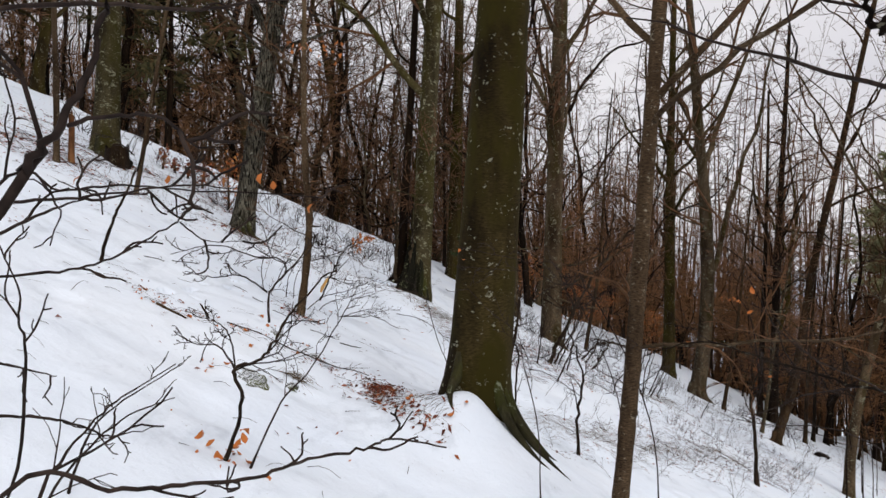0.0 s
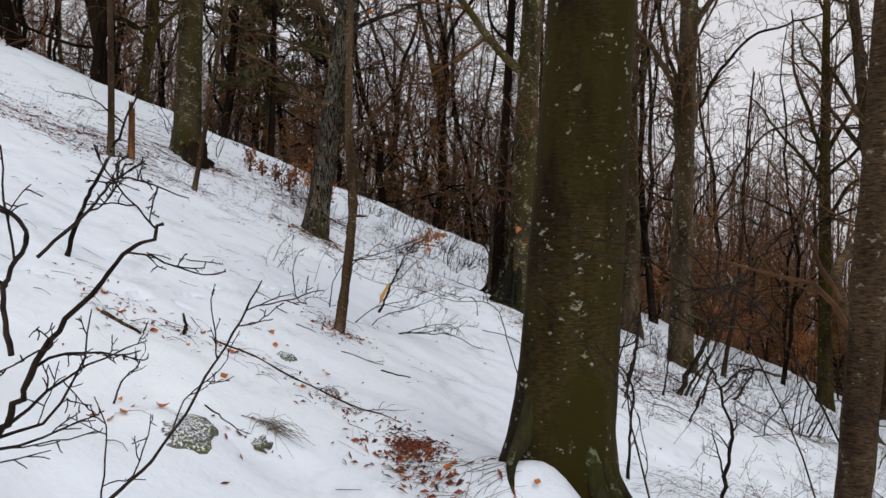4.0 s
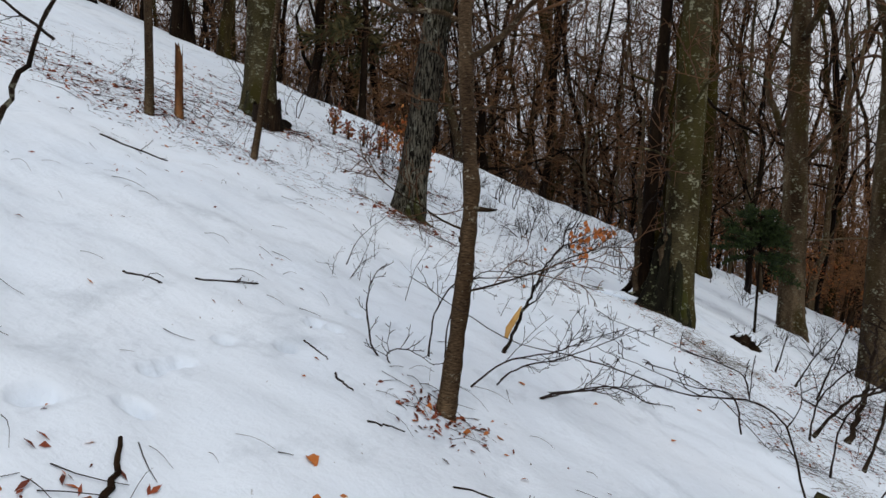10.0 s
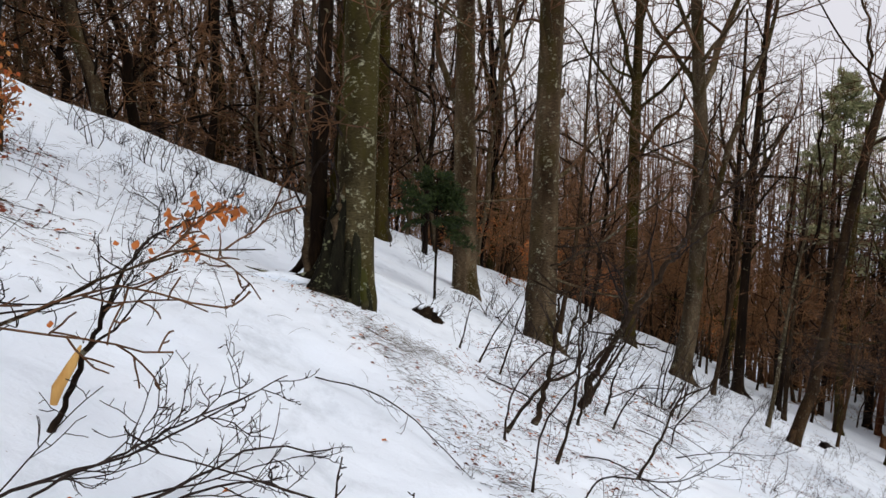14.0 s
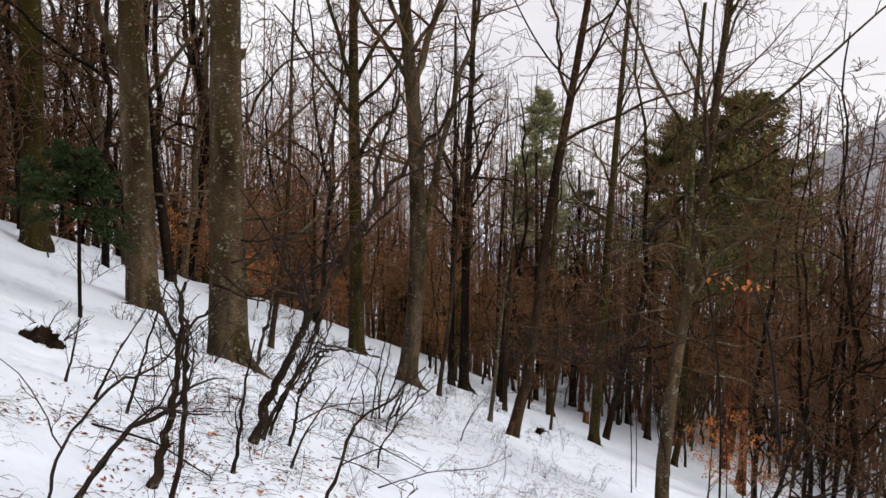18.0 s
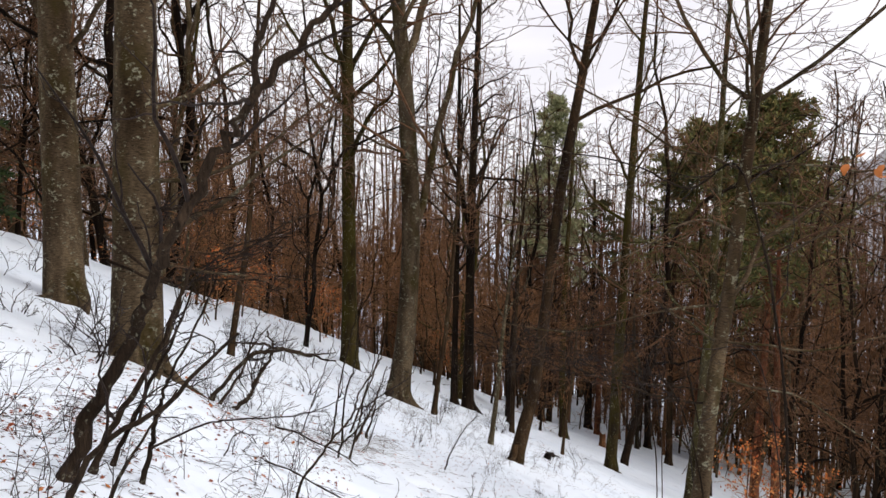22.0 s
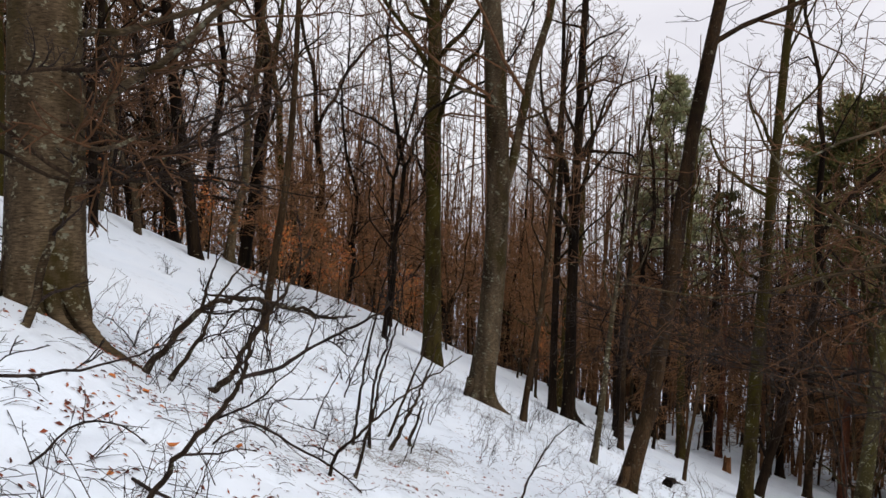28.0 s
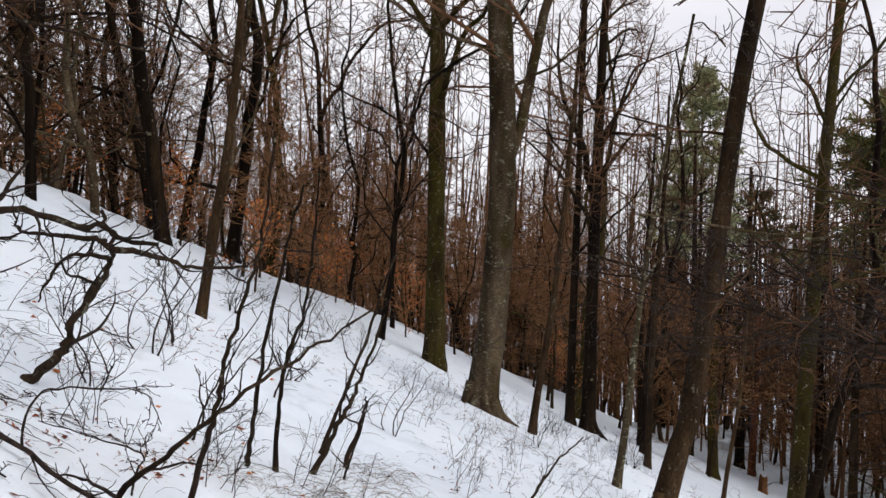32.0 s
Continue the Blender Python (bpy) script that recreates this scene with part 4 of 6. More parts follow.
def far_woods(seed, label, count, near, far, left, right, height, material, name="distant_woods"):
    """Woods too far off to count: poles and twigs in one mesh."""
    rng = np.random.default_rng(seed)
    a, d = np.radians(rng.uniform(left, right, count)), rng.uniform(near, far, count)
    x, y = 4 + d * np.sin(a), 8 + d * np.cos(a)
    base = np.stack([x, y, ground_z(x, y) - 0.3], 1)
    h = height * (0.7 + 0.5 * rng.random(count))
    way = np.stack([0.05 * rng.standard_normal(count), 0.05 * rng.standard_normal(count), np.ones(count)], 1)
    p = grow(rng, base, way, h, 4, 0.03, 0.0)
    r = taper(0.06 + 0.1 * rng.random(count), 4, 0.03)
    s = Soup()
    s.tubes(p, r, 4)
    at, way, length, r0 = spawn(rng, p, r, 16, 0.15, 1.0, 55, 14, 0.2, 0.4)
    q = grow(rng, at, way, np.maximum(length, 1.2), 3, 0.2, 0.1)
    r = taper(np.maximum(r0, 0.018), 3, 0.014)
    s.tubes(q, r, 3)
    at, way, length, r0 = spawn(rng, q, r, 3, 0.3, 1.0, 45, 14, 0.6, 0.6)
    s.tubes(grow(rng, at, way, length, 2, 0.2, 0.1), taper(np.maximum(r0, 0.014), 2, 0.012), 3)
    thing_mesh(name, s, material, (0, 0, 0), label, "woods", "", "stuff")


far_woods(71, "dense bare brown woods far behind the slope", 540, 55, 105, -70, 40, 18, WOODS_TWIG)
# Both woods below use darkened colours in place of shade between far trunks.
far_woods(73, "brown bare woods filling the valley side", 600, 44, 85, 6, 80, 23.5, VALLEY_TWIG, "valley_woods")
far_woods(72, "pole woods in the hollow downhill, shade painted into their colour", 240, 50, 80, 34, 74, 18, DARK_BARK, "dark_woods")


# ---- saplings, hanging branches and shrubs by the path ----
def leaf_mesh(name, seed, size, curl):
    """A dry beech leaf: an oval blade, folded along the rib and curled."""
    rng = np.random.default_rng(seed)
    t = np.linspace(0, 1, 6)
    w = np.sin(np.pi * np.clip(t * 0.94 + 0.03, 0, 1)) ** 0.8 * size * 0.32 * (1 + 0.12 * rng.standard_normal(6))
    z = curl * size * (t - 0.5) ** 2 * 2 + 0.02 * size * rng.standard_normal(6)
    rows = np.stack([np.stack([t * size, -w, z + w * 0.55 * (1 + curl)], 1), np.stack([t * size, 0 * w, z], 1), np.stack([t * size, w, z + w * 0.4], 1)], 1)
    i, j = np.meshgrid(np.arange(5), np.arange(2), indexing="ij")
    s = Soup()
    s.add(rows, np.stack([i * 3 + j, (i + 1) * 3 + j, (i + 1) * 3 + j + 1, i * 3 + j + 1], -1))
    return s.mesh(name, LEAF)


LEAVES = [leaf_mesh("leaf", 900 + i, 0.06 + 0.008 * i, (0.5, 0.2, 0.8, -0.4)[i]) for i in range(4)]


def spline(p, per=6):
    """A smooth line through control points."""
    p = np.asarray(p, float)
    q = np.concatenate([[2 * p[0] - p[1]], p, [2 * p[-1] - p[-2]]])
    out = []
    for a, b, c, d in zip(q, q[1:], q[2:], q[3:]):
        for t in np.arange(per) / per:
            out.append(0.5 * (2 * b + (c - a) * t + (2 * a - 5 * b + 4 * c - d) * t * t + (3 * b - a - 3 * c + d) * t ** 3))
    return np.array(out + [p[-1]])


def stem(way, r, seed, label, branches=6, ratio=0.4, counts=(4, 2), leaves=0, kind="sapling", on=None, leaf_size=1.0, coat=None):
    """A sapling or branch along a line of points, with crooked side branches that carry their own twigs."""
    rng = np.random.default_rng(seed)
    p = [np.array(q) for q in way]
    high = p[0][2] - gz(p[0][0], p[0][1])
    if on is None and high > 0.04:
        side = p[0] - p[1]
        side[2] = 0
        side = side / (np.linalg.norm(side) + 1e-6) * min(0.5, high * 0.35)
        b = p[0] + side
        low = np.array([b[0], b[1], gz(b[0], b[1])])
        p = [low, low * 0.45 + p[0] * 0.55 + side * 0.35] + p if high > 0.25 else [low] + p
    origin = p[0].copy() if on is None else np.array(on.location)
    if on is None:
        origin[2] = gz(origin[0], origin[1])
        p[0] = origin - np.array([0, 0, 0.06])
    line = spline(np.array(p) - origin)
    line[2:-1] += 0.35 * r * rng.standard_normal((len(line) - 3, 3))
    rad = r * np.linspace(1.0, 0.32, len(line)) * (1 + 0.07 * rng.standard_normal(len(line)))
    if on is None:
        rad[:2] *= 1.3
        root = thing("beech_sapling" if kind == "sapling" else "bare_branch", origin, label, kind, "bare shrubs by the path")
    else:
        root = on
    s = Soup()
    s.tubes(line[None], rad[None], 8 if r > 0.012 else 6)
    part("stem" if on is None else "side_stem", s, coat or (NEAR_TWIG if r < 0.011 else STEM_BARK), root)
    at, d, length, r0 = spawn(rng, line[None], rad[None], branches, 0.22, 1.0, 48, 13, ratio, 0.55, 0.25)
    length = np.clip(length, 0.08, 1.3)
    bp = grow(rng, at, d, length, 8, 0.2, 0.05)
    br = taper(np.maximum(r0, 0.0022), 8, 0.0014)
    tips = []
    for q, w in zip(bp, br):
        b = Soup()
        b.tubes(q[None], w[None], 5)
        ends = twig_levels(rng, q[None], w[None], counts, b, 0.0013, 0.2, 0.04, 0.3, ratio=0.42)[:, -1]
        tips.append((part("branch", b, NEAR_TWIG, root), ends))
    for k in range(leaves):
        owner, ends = tips[rng.integers(len(tips) // 3, len(tips))]
        hang_leaf(owner, ends[rng.integers(len(ends))] + 0.02 * rng.standard_normal(3), rng, leaf_size)
    return root


def hang_leaf(root, at, rng, size=1.0):
    ob = part("leaf", LEAVES[rng.integers(4)], None, root, "dry orange leaf")
    ob.matrix_basis = Matrix.Translation(at) @ Euler((rng.uniform(-0.6, 0.6), rng.uniform(0.2, 1.3), rng.uniform(0, 6.28))).to_matrix().to_4x4() @ Matrix.Diagonal((size, size, size, 1))


forked = stem(((-1.06, 3.14, 0.36), (-0.95, 3.11, 0.65), (-0.95, 2.98, 0.85), (-0.85, 3.01, 0.89), (-0.77, 3.00, 0.99), (-0.69, 3.01, 1.13), (-0.57, 3.03, 1.26), (-0.48, 3.04, 1.34)), 0.011, 301, "dark bare sapling forking low above dry leaves", 7, 0.3, (4, 3))
stem(((-0.80, 3.01, 1.07), (-0.79, 2.98, 1.21), (-0.71, 2.95, 1.31), (-0.73, 2.90, 1.37), (-0.82, 2.85, 1.38), (-0.97, 2.79, 1.43), (-1.14, 2.73, 1.39)), 0.006, 420, "", 7, 0.3, (4, 2), on=forked)
stem(((-0.81, 3.01, 1.21), (-0.90, 2.92, 1.29), (-1.00, 2.83, 1.29), (-1.08, 2.73, 1.32)), 0.0045, 421, "", 6, 0.3, (4, 2), on=forked)
stem(((-0.945, 2.985, 0.85), (-0.99, 2.90, 0.97), (-1.06, 2.81, 1.00), (-1.09, 2.72, 1.05)), 0.005, 422, "", 6, 0.3, (4, 2), on=forked)
stem(((-0.945, 2.985, 0.85), (-0.95, 2.91, 1.02), (-0.97, 2.82, 1.09), (-1.02, 2.73, 1.13)), 0.0045, 423, "", 6, 0.3, (4, 2), on=forked)
stem(((-0.75, 3.02, 1.27), (-0.67, 3.07, 1.37), (-0.63, 3.11, 1.44), (-0.50, 3.16, 1.40)), 0.0045, 424, "", 5, 0.3, (4, 2), on=forked)
overhang = stem(((-0.34, 0.50, 1.51), (-0.33, 0.51, 1.54), (-0.30, 0.51, 1.58), (-0.28, 0.52, 1.63), (-0.27, 0.52, 1.67), (-0.27, 0.53, 1.71)), 0.0055, 310, "dark crooked branch close to the way", 1, 0.1, (2,), kind="branch")
stem(((-0.30, 0.52, 1.58), (-0.27, 0.53, 1.59), (-0.23, 0.54, 1.59), (-0.21, 0.55, 1.57), (-0.19, 0.56, 1.57)), 0.0022, 319, "", 2, 0.1, (2,), on=overhang)
level = stem(((-0.74, 1.05, 1.55), (-0.64, 1.09, 1.56), (-0.57, 1.12, 1.57), (-0.44, 1.16, 1.57), (-0.23, 1.20, 1.56)), 0.0038, 307, "long bare branch hanging level across the way", 5, 0.12, (2,), kind="branch")
for leaf_at in ((-0.627, 1.13, 1.59), (-0.474, 1.13, 1.59), (-0.469, 1.13, 1.577), (-0.323, 1.15, 1.60), (-0.303, 1.16, 1.585), (-0.239, 1.19, 1.55)):
    hang_leaf(level, np.array(leaf_at) - np.array(level.location), np.random.default_rng(int(-leaf_at[0] * 1000)), 0.24)
stem(((-0.59, 0.85, 1.53), (-0.49, 0.88, 1.54), (-0.38, 0.92, 1.56), (-0.30, 0.95, 1.56)), 0.0028, 308, "", 4, 0.12, (2,), on=level)
stem(((-0.63, 0.90, 1.48), (-0.55, 0.90, 1.52), (-0.49, 0.90, 1.54)), 0.0028, 316, "", 2, 0.12, (2,), on=level)
stem(((-0.78, 1.10, 1.86), (-0.60, 1.15, 1.89), (-0.47, 1.20, 1.90), (-0.36, 1.25, 1.93), (-0.26, 1.30, 1.96)), 0.005, 317, "", 4, 0.12, (2,), on=level)
stem(((-0.70, 1.00, 1.42), (-0.60, 1.02, 1.43), (-0.53, 1.04, 1.45), (-0.45, 1.06, 1.50), (-0.43, 1.08, 1.52), (-0.41, 1.10, 1.55)), 0.0028, 309, "", 4, 0.12, (2,), on=level)
stem(((-0.44, 1.09, 1.51), (-0.40, 1.10, 1.48), (-0.34, 1.12, 1.48)), 0.0016, 318, "", 3, 0.3, (2,), on=level)
upright = stem(((-0.80, 1.20, 1.0), (-0.77, 1.20, 1.26), (-0.78, 1.20, 1.32), (-0.78, 1.20, 1.38), (-0.82, 1.20, 1.47)), 0.004, 338, "thin bare seedling stem with short forked twigs", 4, 0.15, (2,))
stem(((-0.91, 1.30, 1.23), (-0.82, 1.30, 1.21), (-0.77, 1.30, 1.20)), 0.003, 339, "", 2, 0.15, (2,), on=upright)
stem(((-1.05, 1.50, 1.06), (-0.92, 1.52, 1.05), (-0.85, 1.55, 1.02), (-0.80, 1.58, 0.99), (-0.70, 1.60, 1.01)), 0.004, 340, "", 3, 0.2, (2,), on=upright)
stem(((-0.95, 3.16, 0.31), (-0.80, 3.25, 0.63), (-0.66, 3.31, 0.80), (-0.52, 3.36, 1.05), (-0.44, 3.39, 1.21)), 0.006, 303, "thin straight seedling stem with few side twigs", 6, 0.32, (3, 2))
stem(((-1.11, 2.01, 0.86), (-1.03, 2.10, 0.95), (-0.90, 2.20, 1.04)), 0.006, 304, "bare seedling twig poking from the snow", 3, 0.3, (2,))
stem(((-1.13, 2.04, 0.78), (-1.03, 2.14, 0.88), (-0.91, 2.22, 0.92)), 0.006, 305, "bare seedling twig poking from the snow", 3, 0.3, (2,))
stem(((-1.39, 2.39, 0.51), (-1.33, 2.43, 0.70), (-1.25, 2.48, 0.81), (-1.03, 2.59, 0.96)), 0.006, 306, "forked bare seedling standing in the snow", 4, 0.3, (3,))
stem(((-0.57, 0.84, 1.15), (-0.44, 0.86, 1.15), (-0.35, 0.88, 1.15), (-0.26, 0.91, 1.15), (-0.19, 0.93, 1.17), (-0.11, 0.95, 1.18), (-0.07, 0.97, 1.19), (0.01, 0.99, 1.17)), 0.0042, 311, "long low branch lying out over the snow", 6, 0.09, (2,), kind="branch")
stem(((1.43, 6.66, -0.76), (1.41, 6.66, -0.35), (1.46, 6.65, -0.01), (1.37, 6.67, 0.32), (1.28, 6.69, 0.56)), 0.017, 312, "crooked dark sapling stem below a big beech", 6, 0.28, (3, 2))
stem(((0.81, 7.11, -0.49), (0.82, 7.11, -0.19), (0.84, 7.10, 0.21), (0.72, 7.11, 0.40)), 0.014, 313, "crooked dark sapling beside a beech root", 5, 0.28, (3, 2))
stem(((9.33, 14.15, -1.97), (9.26, 14.46, -2.03), (9.06, 14.83, -2.03), (8.61, 15.34, -1.89), (8.04, 15.9, -1.64), (7.61, 16.4, -1.44), (7.26, 16.85, -1.31)), 0.019, 451, "", 13, 0.34, (5, 3), on=SPREADING)
stem(((9.33, 14.15, -1.83), (9.01, 14.47, -1.8), (8.77, 14.74, -1.8), (8.28, 15.14, -1.67), (7.81, 15.54, -1.4), (7.51, 15.85, -1.18)), 0.013, 452, "", 11, 0.34, (5, 3), on=SPREADING)
yellowed = stem(((4.74, 9.63, -2.25), (4.68, 9.65, -1.34), (4.63, 9.67, -0.85), (4.79, 9.60, -0.33)), 0.03, 314, "bent dark sapling on the littered slope", 8, 0.5, (4, 3))
pole = stem(((-3.03, 5.75, 1.23), (-2.97, 5.82, 1.49), (-2.90, 5.90, 1.74), (-2.83, 5.98, 2.0), (-2.75, 6.06, 2.28), (-2.66, 6.14, 2.60)), 0.016, 321, "leaning dark bare pole rising from leaves", 1, 0.2, (3, 2))
stem(((-2.95, 6.23, 2.19), (-3.06, 6.06, 2.32), (-3.21, 5.86, 2.35)), 0.007, 322, "bare side branch high on a leaning pole", 6, 0.4, (3,), on=pole)
broken = stem(((-1.60, 8.38, 0.59), (-1.51, 8.41, 0.75), (-1.42, 8.43, 0.97), (-1.38, 8.44, 1.06), (-1.28, 8.46, 1.25), (-1.22, 8.48, 1.31)), 0.014, 323, "broken sapling with dry orange beech leaves", 6, 0.5, (4, 2), leaves=3, leaf_size=0.4)
stem(((-1.28, 8.46, 1.25), (-1.22, 8.48, 1.31), (-1.13, 8.49, 1.35), (-0.99, 8.51, 1.42)), 0.006, 320, "twig end with dry orange leaves", 8, 0.5, (3, 2), leaves=60, leaf_size=0.58, on=broken)
stem(((-1.51, 7.80, 0.52), (-1.38, 7.88, 0.62), (-1.13, 7.97, 0.69), (-0.89, 8.04, 0.79), (-0.70, 8.07, 0.88)), 0.006, 324, "low bare beech twig spray over the snow", 9, 0.4, (4, 2))
stem(((-1.67, 7.67, 1.14), (-1.45, 7.76, 1.16), (-1.24, 7.83, 1.19), (-1.03, 7.88, 1.25)), 0.006, 325, "low bare branch beside a sapling trunk", 8, 0.3, (4, 2), leaves=4, leaf_size=0.45)
stem(((-1.35, 8.19, 0.41), (-1.03, 8.26, 0.43), (-0.81, 8.30, 0.47), (-0.60, 8.31, 0.50)), 0.005, 326, "bare twig spray lying on the snow", 8, 0.35, (3, 2))
stem(((-1.82, 7.20, 0.69), (-1.95, 7.15, 0.83), (-1.98, 7.13, 1.06), (-1.95, 7.15, 1.21), (-1.91, 7.17, 1.25)), 0.006, 327, "thin upright seedling with short twigs", 9, 0.16, (2,))
stem(((-1.81, 7.18, 0.68), (-1.88, 7.15, 0.81), (-1.79, 7.19, 0.84), (-1.66, 7.24, 0.76)), 0.005, 328, "small bare shrub twigs at a sapling foot", 8, 0.4, (3,))
stem(((-2.86, 8.57, 1.14), (-2.76, 8.62, 1.30), (-2.57, 8.71, 1.48)), 0.005, 329, "thin bent twig rising from the snow", 4, 0.3, (2,))
reaching = stem(((0.12, 6.85, -0.02), (0.02, 6.8, 0.22), (-0.08, 6.76, 0.5), (-0.17, 6.73, 0.80), (-0.30, 6.73, 0.88), (-0.52, 6.74, 0.88), (-0.81, 6.75, 0.96), (-1.2, 6.77, 1.03), (-1.59, 6.71, 1.26)), 0.0055, 331, "long bare branch reaching over the snow", 8, 0.1, (3,), kind="branch")
stem(((-0.27, 6.88, 0.85), (-0.31, 6.91, 0.94), (-0.53, 6.94, 1.01), (-0.85, 6.96, 1.12)), 0.0035, 332, "long bare branch reaching over the snow", 6, 0.12, (3,), kind="branch", on=reaching)
stem(((-0.32, 6.65, 0.78), (-0.35, 6.70, 0.90), (-0.50, 6.71, 0.92), (-0.78, 6.74, 1.01)), 0.0035, 333, "long bare branch reaching over the snow", 5, 0.12, (3,), kind="branch", on=reaching)
stem(((-1.57, 7.76, 1.18), (-1.33, 7.82, 1.18), (-1.21, 7.85, 1.23)), 0.005, 334, "short bare branch over the snow", 4, 0.3, (3,))
stem(((-1.33, 7.96, 0.46), (-1.01, 8.01, 0.51), (-0.80, 8.02, 0.54), (-0.68, 8.02, 0.49)), 0.006, 335, "bare twig lying on the snow", 8, 0.4, (3,))
stem(((-1.59, 7.51, 0.58), (-1.39, 7.60, 0.72), (-1.12, 7.67, 0.79), (-0.96, 7.71, 0.86), (-0.75, 7.74, 0.94)), 0.006, 336, "bare level beech branch over the snow", 9, 0.35, (4, 2))
stem(((1.17, 11.45, -0.66), (1.28, 11.44, -0.32), (1.34, 11.44, -0.03), (1.36, 11.44, 0.28), (1.40, 11.44, 0.54)), 0.03, 341, "dark bare beech sapling on the littered slope", 4, 0.38, (3, 2))
stem(((1.74, 11.86, -0.92), (1.80, 11.85, -0.58), (1.84, 11.84, -0.26), (1.91, 11.83, 0.06)), 0.016, 342, "dark bare beech sapling on the littered slope", 3, 0.38, (3, 2))
bowed = stem(((2.12, 12.81, -1.09), (2.28, 12.79, -0.69), (2.45, 12.76, -0.33), (2.53, 12.66, -0.1), (2.58, 12.54, 0.07), (2.68, 12.37, 0.37), (2.86, 12.27, 0.72), (3.0, 12.22, 0.95), (3.25, 12.15, 1.3), (3.5, 12.1, 1.6), (3.9, 12.0, 2.1)), 0.042, 343, "slender dark beech trunk bowing downhill and forking overhead", 8, 0.3, (4, 3))
stem(((3.0, 12.22, 0.95), (3.04, 12.28, 1.25), (3.2, 12.34, 1.7), (3.3, 12.4, 2.2)), 0.022, 358, "", 5, 0.35, (4, 3), on=bowed)
stem(((2.86, 15.55, -1.44), (2.90, 15.56, -1.17), (3.01, 15.58, -0.75), (3.11, 15.60, -0.43), (3.15, 15.60, -0.14), (3.18, 15.61, 0.19)), 0.03, 359, "pale stubby stem leaning before a thick beech", 5, 0.25, (3, 2), coat=BEECH_GREY)
stem(((2.36, 13.16, -1.20), (2.49, 13.16, -0.91), (2.60, 13.15, -0.64), (2.74, 13.14, -0.38), (2.85, 13.13, -0.07)), 0.017, 344, "dark bare beech sapling on the littered slope", 4, 0.38, (3, 2))
forking = stem(((2.52, 13.06, -1.22), (2.58, 13.04, -1.05), (2.60, 13.04, -0.92), (2.64, 13.03, -0.75), (2.69, 13.0, -0.6), (2.82, 12.98, -0.33), (2.95, 12.96, -0.02)), 0.017, 345, "dark bare beech sapling with a long low side branch", 4, 0.3, (3, 2))
stem(((2.58, 13.01, -1.03), (2.84, 13.01, -0.94), (3.04, 13.03, -0.93), (3.28, 13.02, -0.95), (3.56, 13.00, -0.95), (3.80, 13.00, -0.88)), 0.008, 461, "", 7, 0.16, (3, 2), on=forking)
stem(((5.14, 16.84, -2.46), (5.18, 16.82, -2.01), (5.32, 16.76, -1.29), (5.40, 16.72, -0.94)), 0.018, 347, "dark bare beech sapling on the littered slope", 2, 0.38, (3, 2))
stem(((5.67, 17.51, -2.70), (5.92, 17.39, -1.97), (6.09, 17.31, -1.38)), 0.02, 348, "dark bare beech sapling on the littered slope", 2, 0.38, (3, 2))
stem(((3.59, 16.45, -1.77), (3.85, 16.37, -1.46), (3.93, 16.35, -1.23), (4.14, 16.27, -0.92)), 0.02, 349, "dark bare beech sapling on the littered slope", 2, 0.38, (3, 2))
stem(((0.70, 10.69, -0.45), (0.97, 10.62, -0.06), (1.21, 10.54, 0.09), (1.24, 10.52, 0.42), (1.42, 10.45, 0.58)), 0.015, 350, "dark bare beech sapling on the littered slope", 4, 0.38, (3, 2))
stem(((1.08, 10.53, -0.62), (1.20, 10.49, -0.18), (1.23, 10.48, 0.19), (1.24, 10.47, 0.43), (1.19, 10.49, 0.70)), 0.016, 351, "dark bare beech sapling on the littered slope", 4, 0.38, (3, 2))
stem(((2.25, 13.00, -1.15), (2.39, 12.94, -0.82), (2.64, 12.84, -0.35), (2.79, 12.76, 0.10)), 0.024, 352, "dark bare beech sapling on the littered slope", 4, 0.38, (3, 2))
stem(((0.76, 13.11, -0.49), (0.86, 13.10, -0.06), (0.91, 13.09, 0.18)), 0.011, 353, "dark bare beech sapling on the littered slope", 2, 0.38, (3, 2))
stem(((1.94, 10.95, -1.01), (2.11, 10.86, -0.63), (2.22, 10.81, -0.29), (2.40, 10.70, -0.13), (2.57, 10.59, 0.07)), 0.013, 354, "dark bare beech sapling on the littered slope", 4, 0.38, (3, 2))
stem(((2.27, 12.24, -1.16), (2.39, 12.19, -0.82), (2.61, 12.08, -0.45)), 0.013, 355, "dark bare beech sapling on the littered slope", 2, 0.38, (3, 2))
stem(((1.15, 12.75, -0.66), (1.26, 12.72, -0.30), (1.40, 12.69, 0.17), (1.48, 12.66, 0.41)), 0.013, 356, "dark bare beech sapling on the littered slope", 4, 0.38, (3, 2))
stem(((0.94, 12.90, -0.57), (1.11, 12.87, -0.21), (1.39, 12.80, 0.27)), 0.012, 357, "dark bare beech sapling on the littered slope", 3, 0.38, (3, 2))
stem(((-0.91, 12.67, 0.3), (-0.92, 12.72, 0.85), (-0.90, 12.79, 1.40), (-0.91, 12.83, 1.66), (-0.91, 12.91, 2.20), (-0.88, 12.98, 2.79), (-0.84, 13.05, 3.6)), 0.04, 402, "slim grey stem rising beside a cloven beech", 6, 0.25, (3, 2), coat=BEECH_GREY)
stem(((-0.68, 12.62, 0.5), (-0.61, 12.61, 1.01), (-0.53, 12.63, 1.40), (-0.49, 12.66, 1.77), (-0.46, 12.70, 2.36), (-0.43, 12.76, 2.99), (-0.4, 12.8, 4.0)), 0.05, 403, "grey stem leaning against a cloven beech", 5, 0.2, (3, 2), coat=BEECH_GREY)
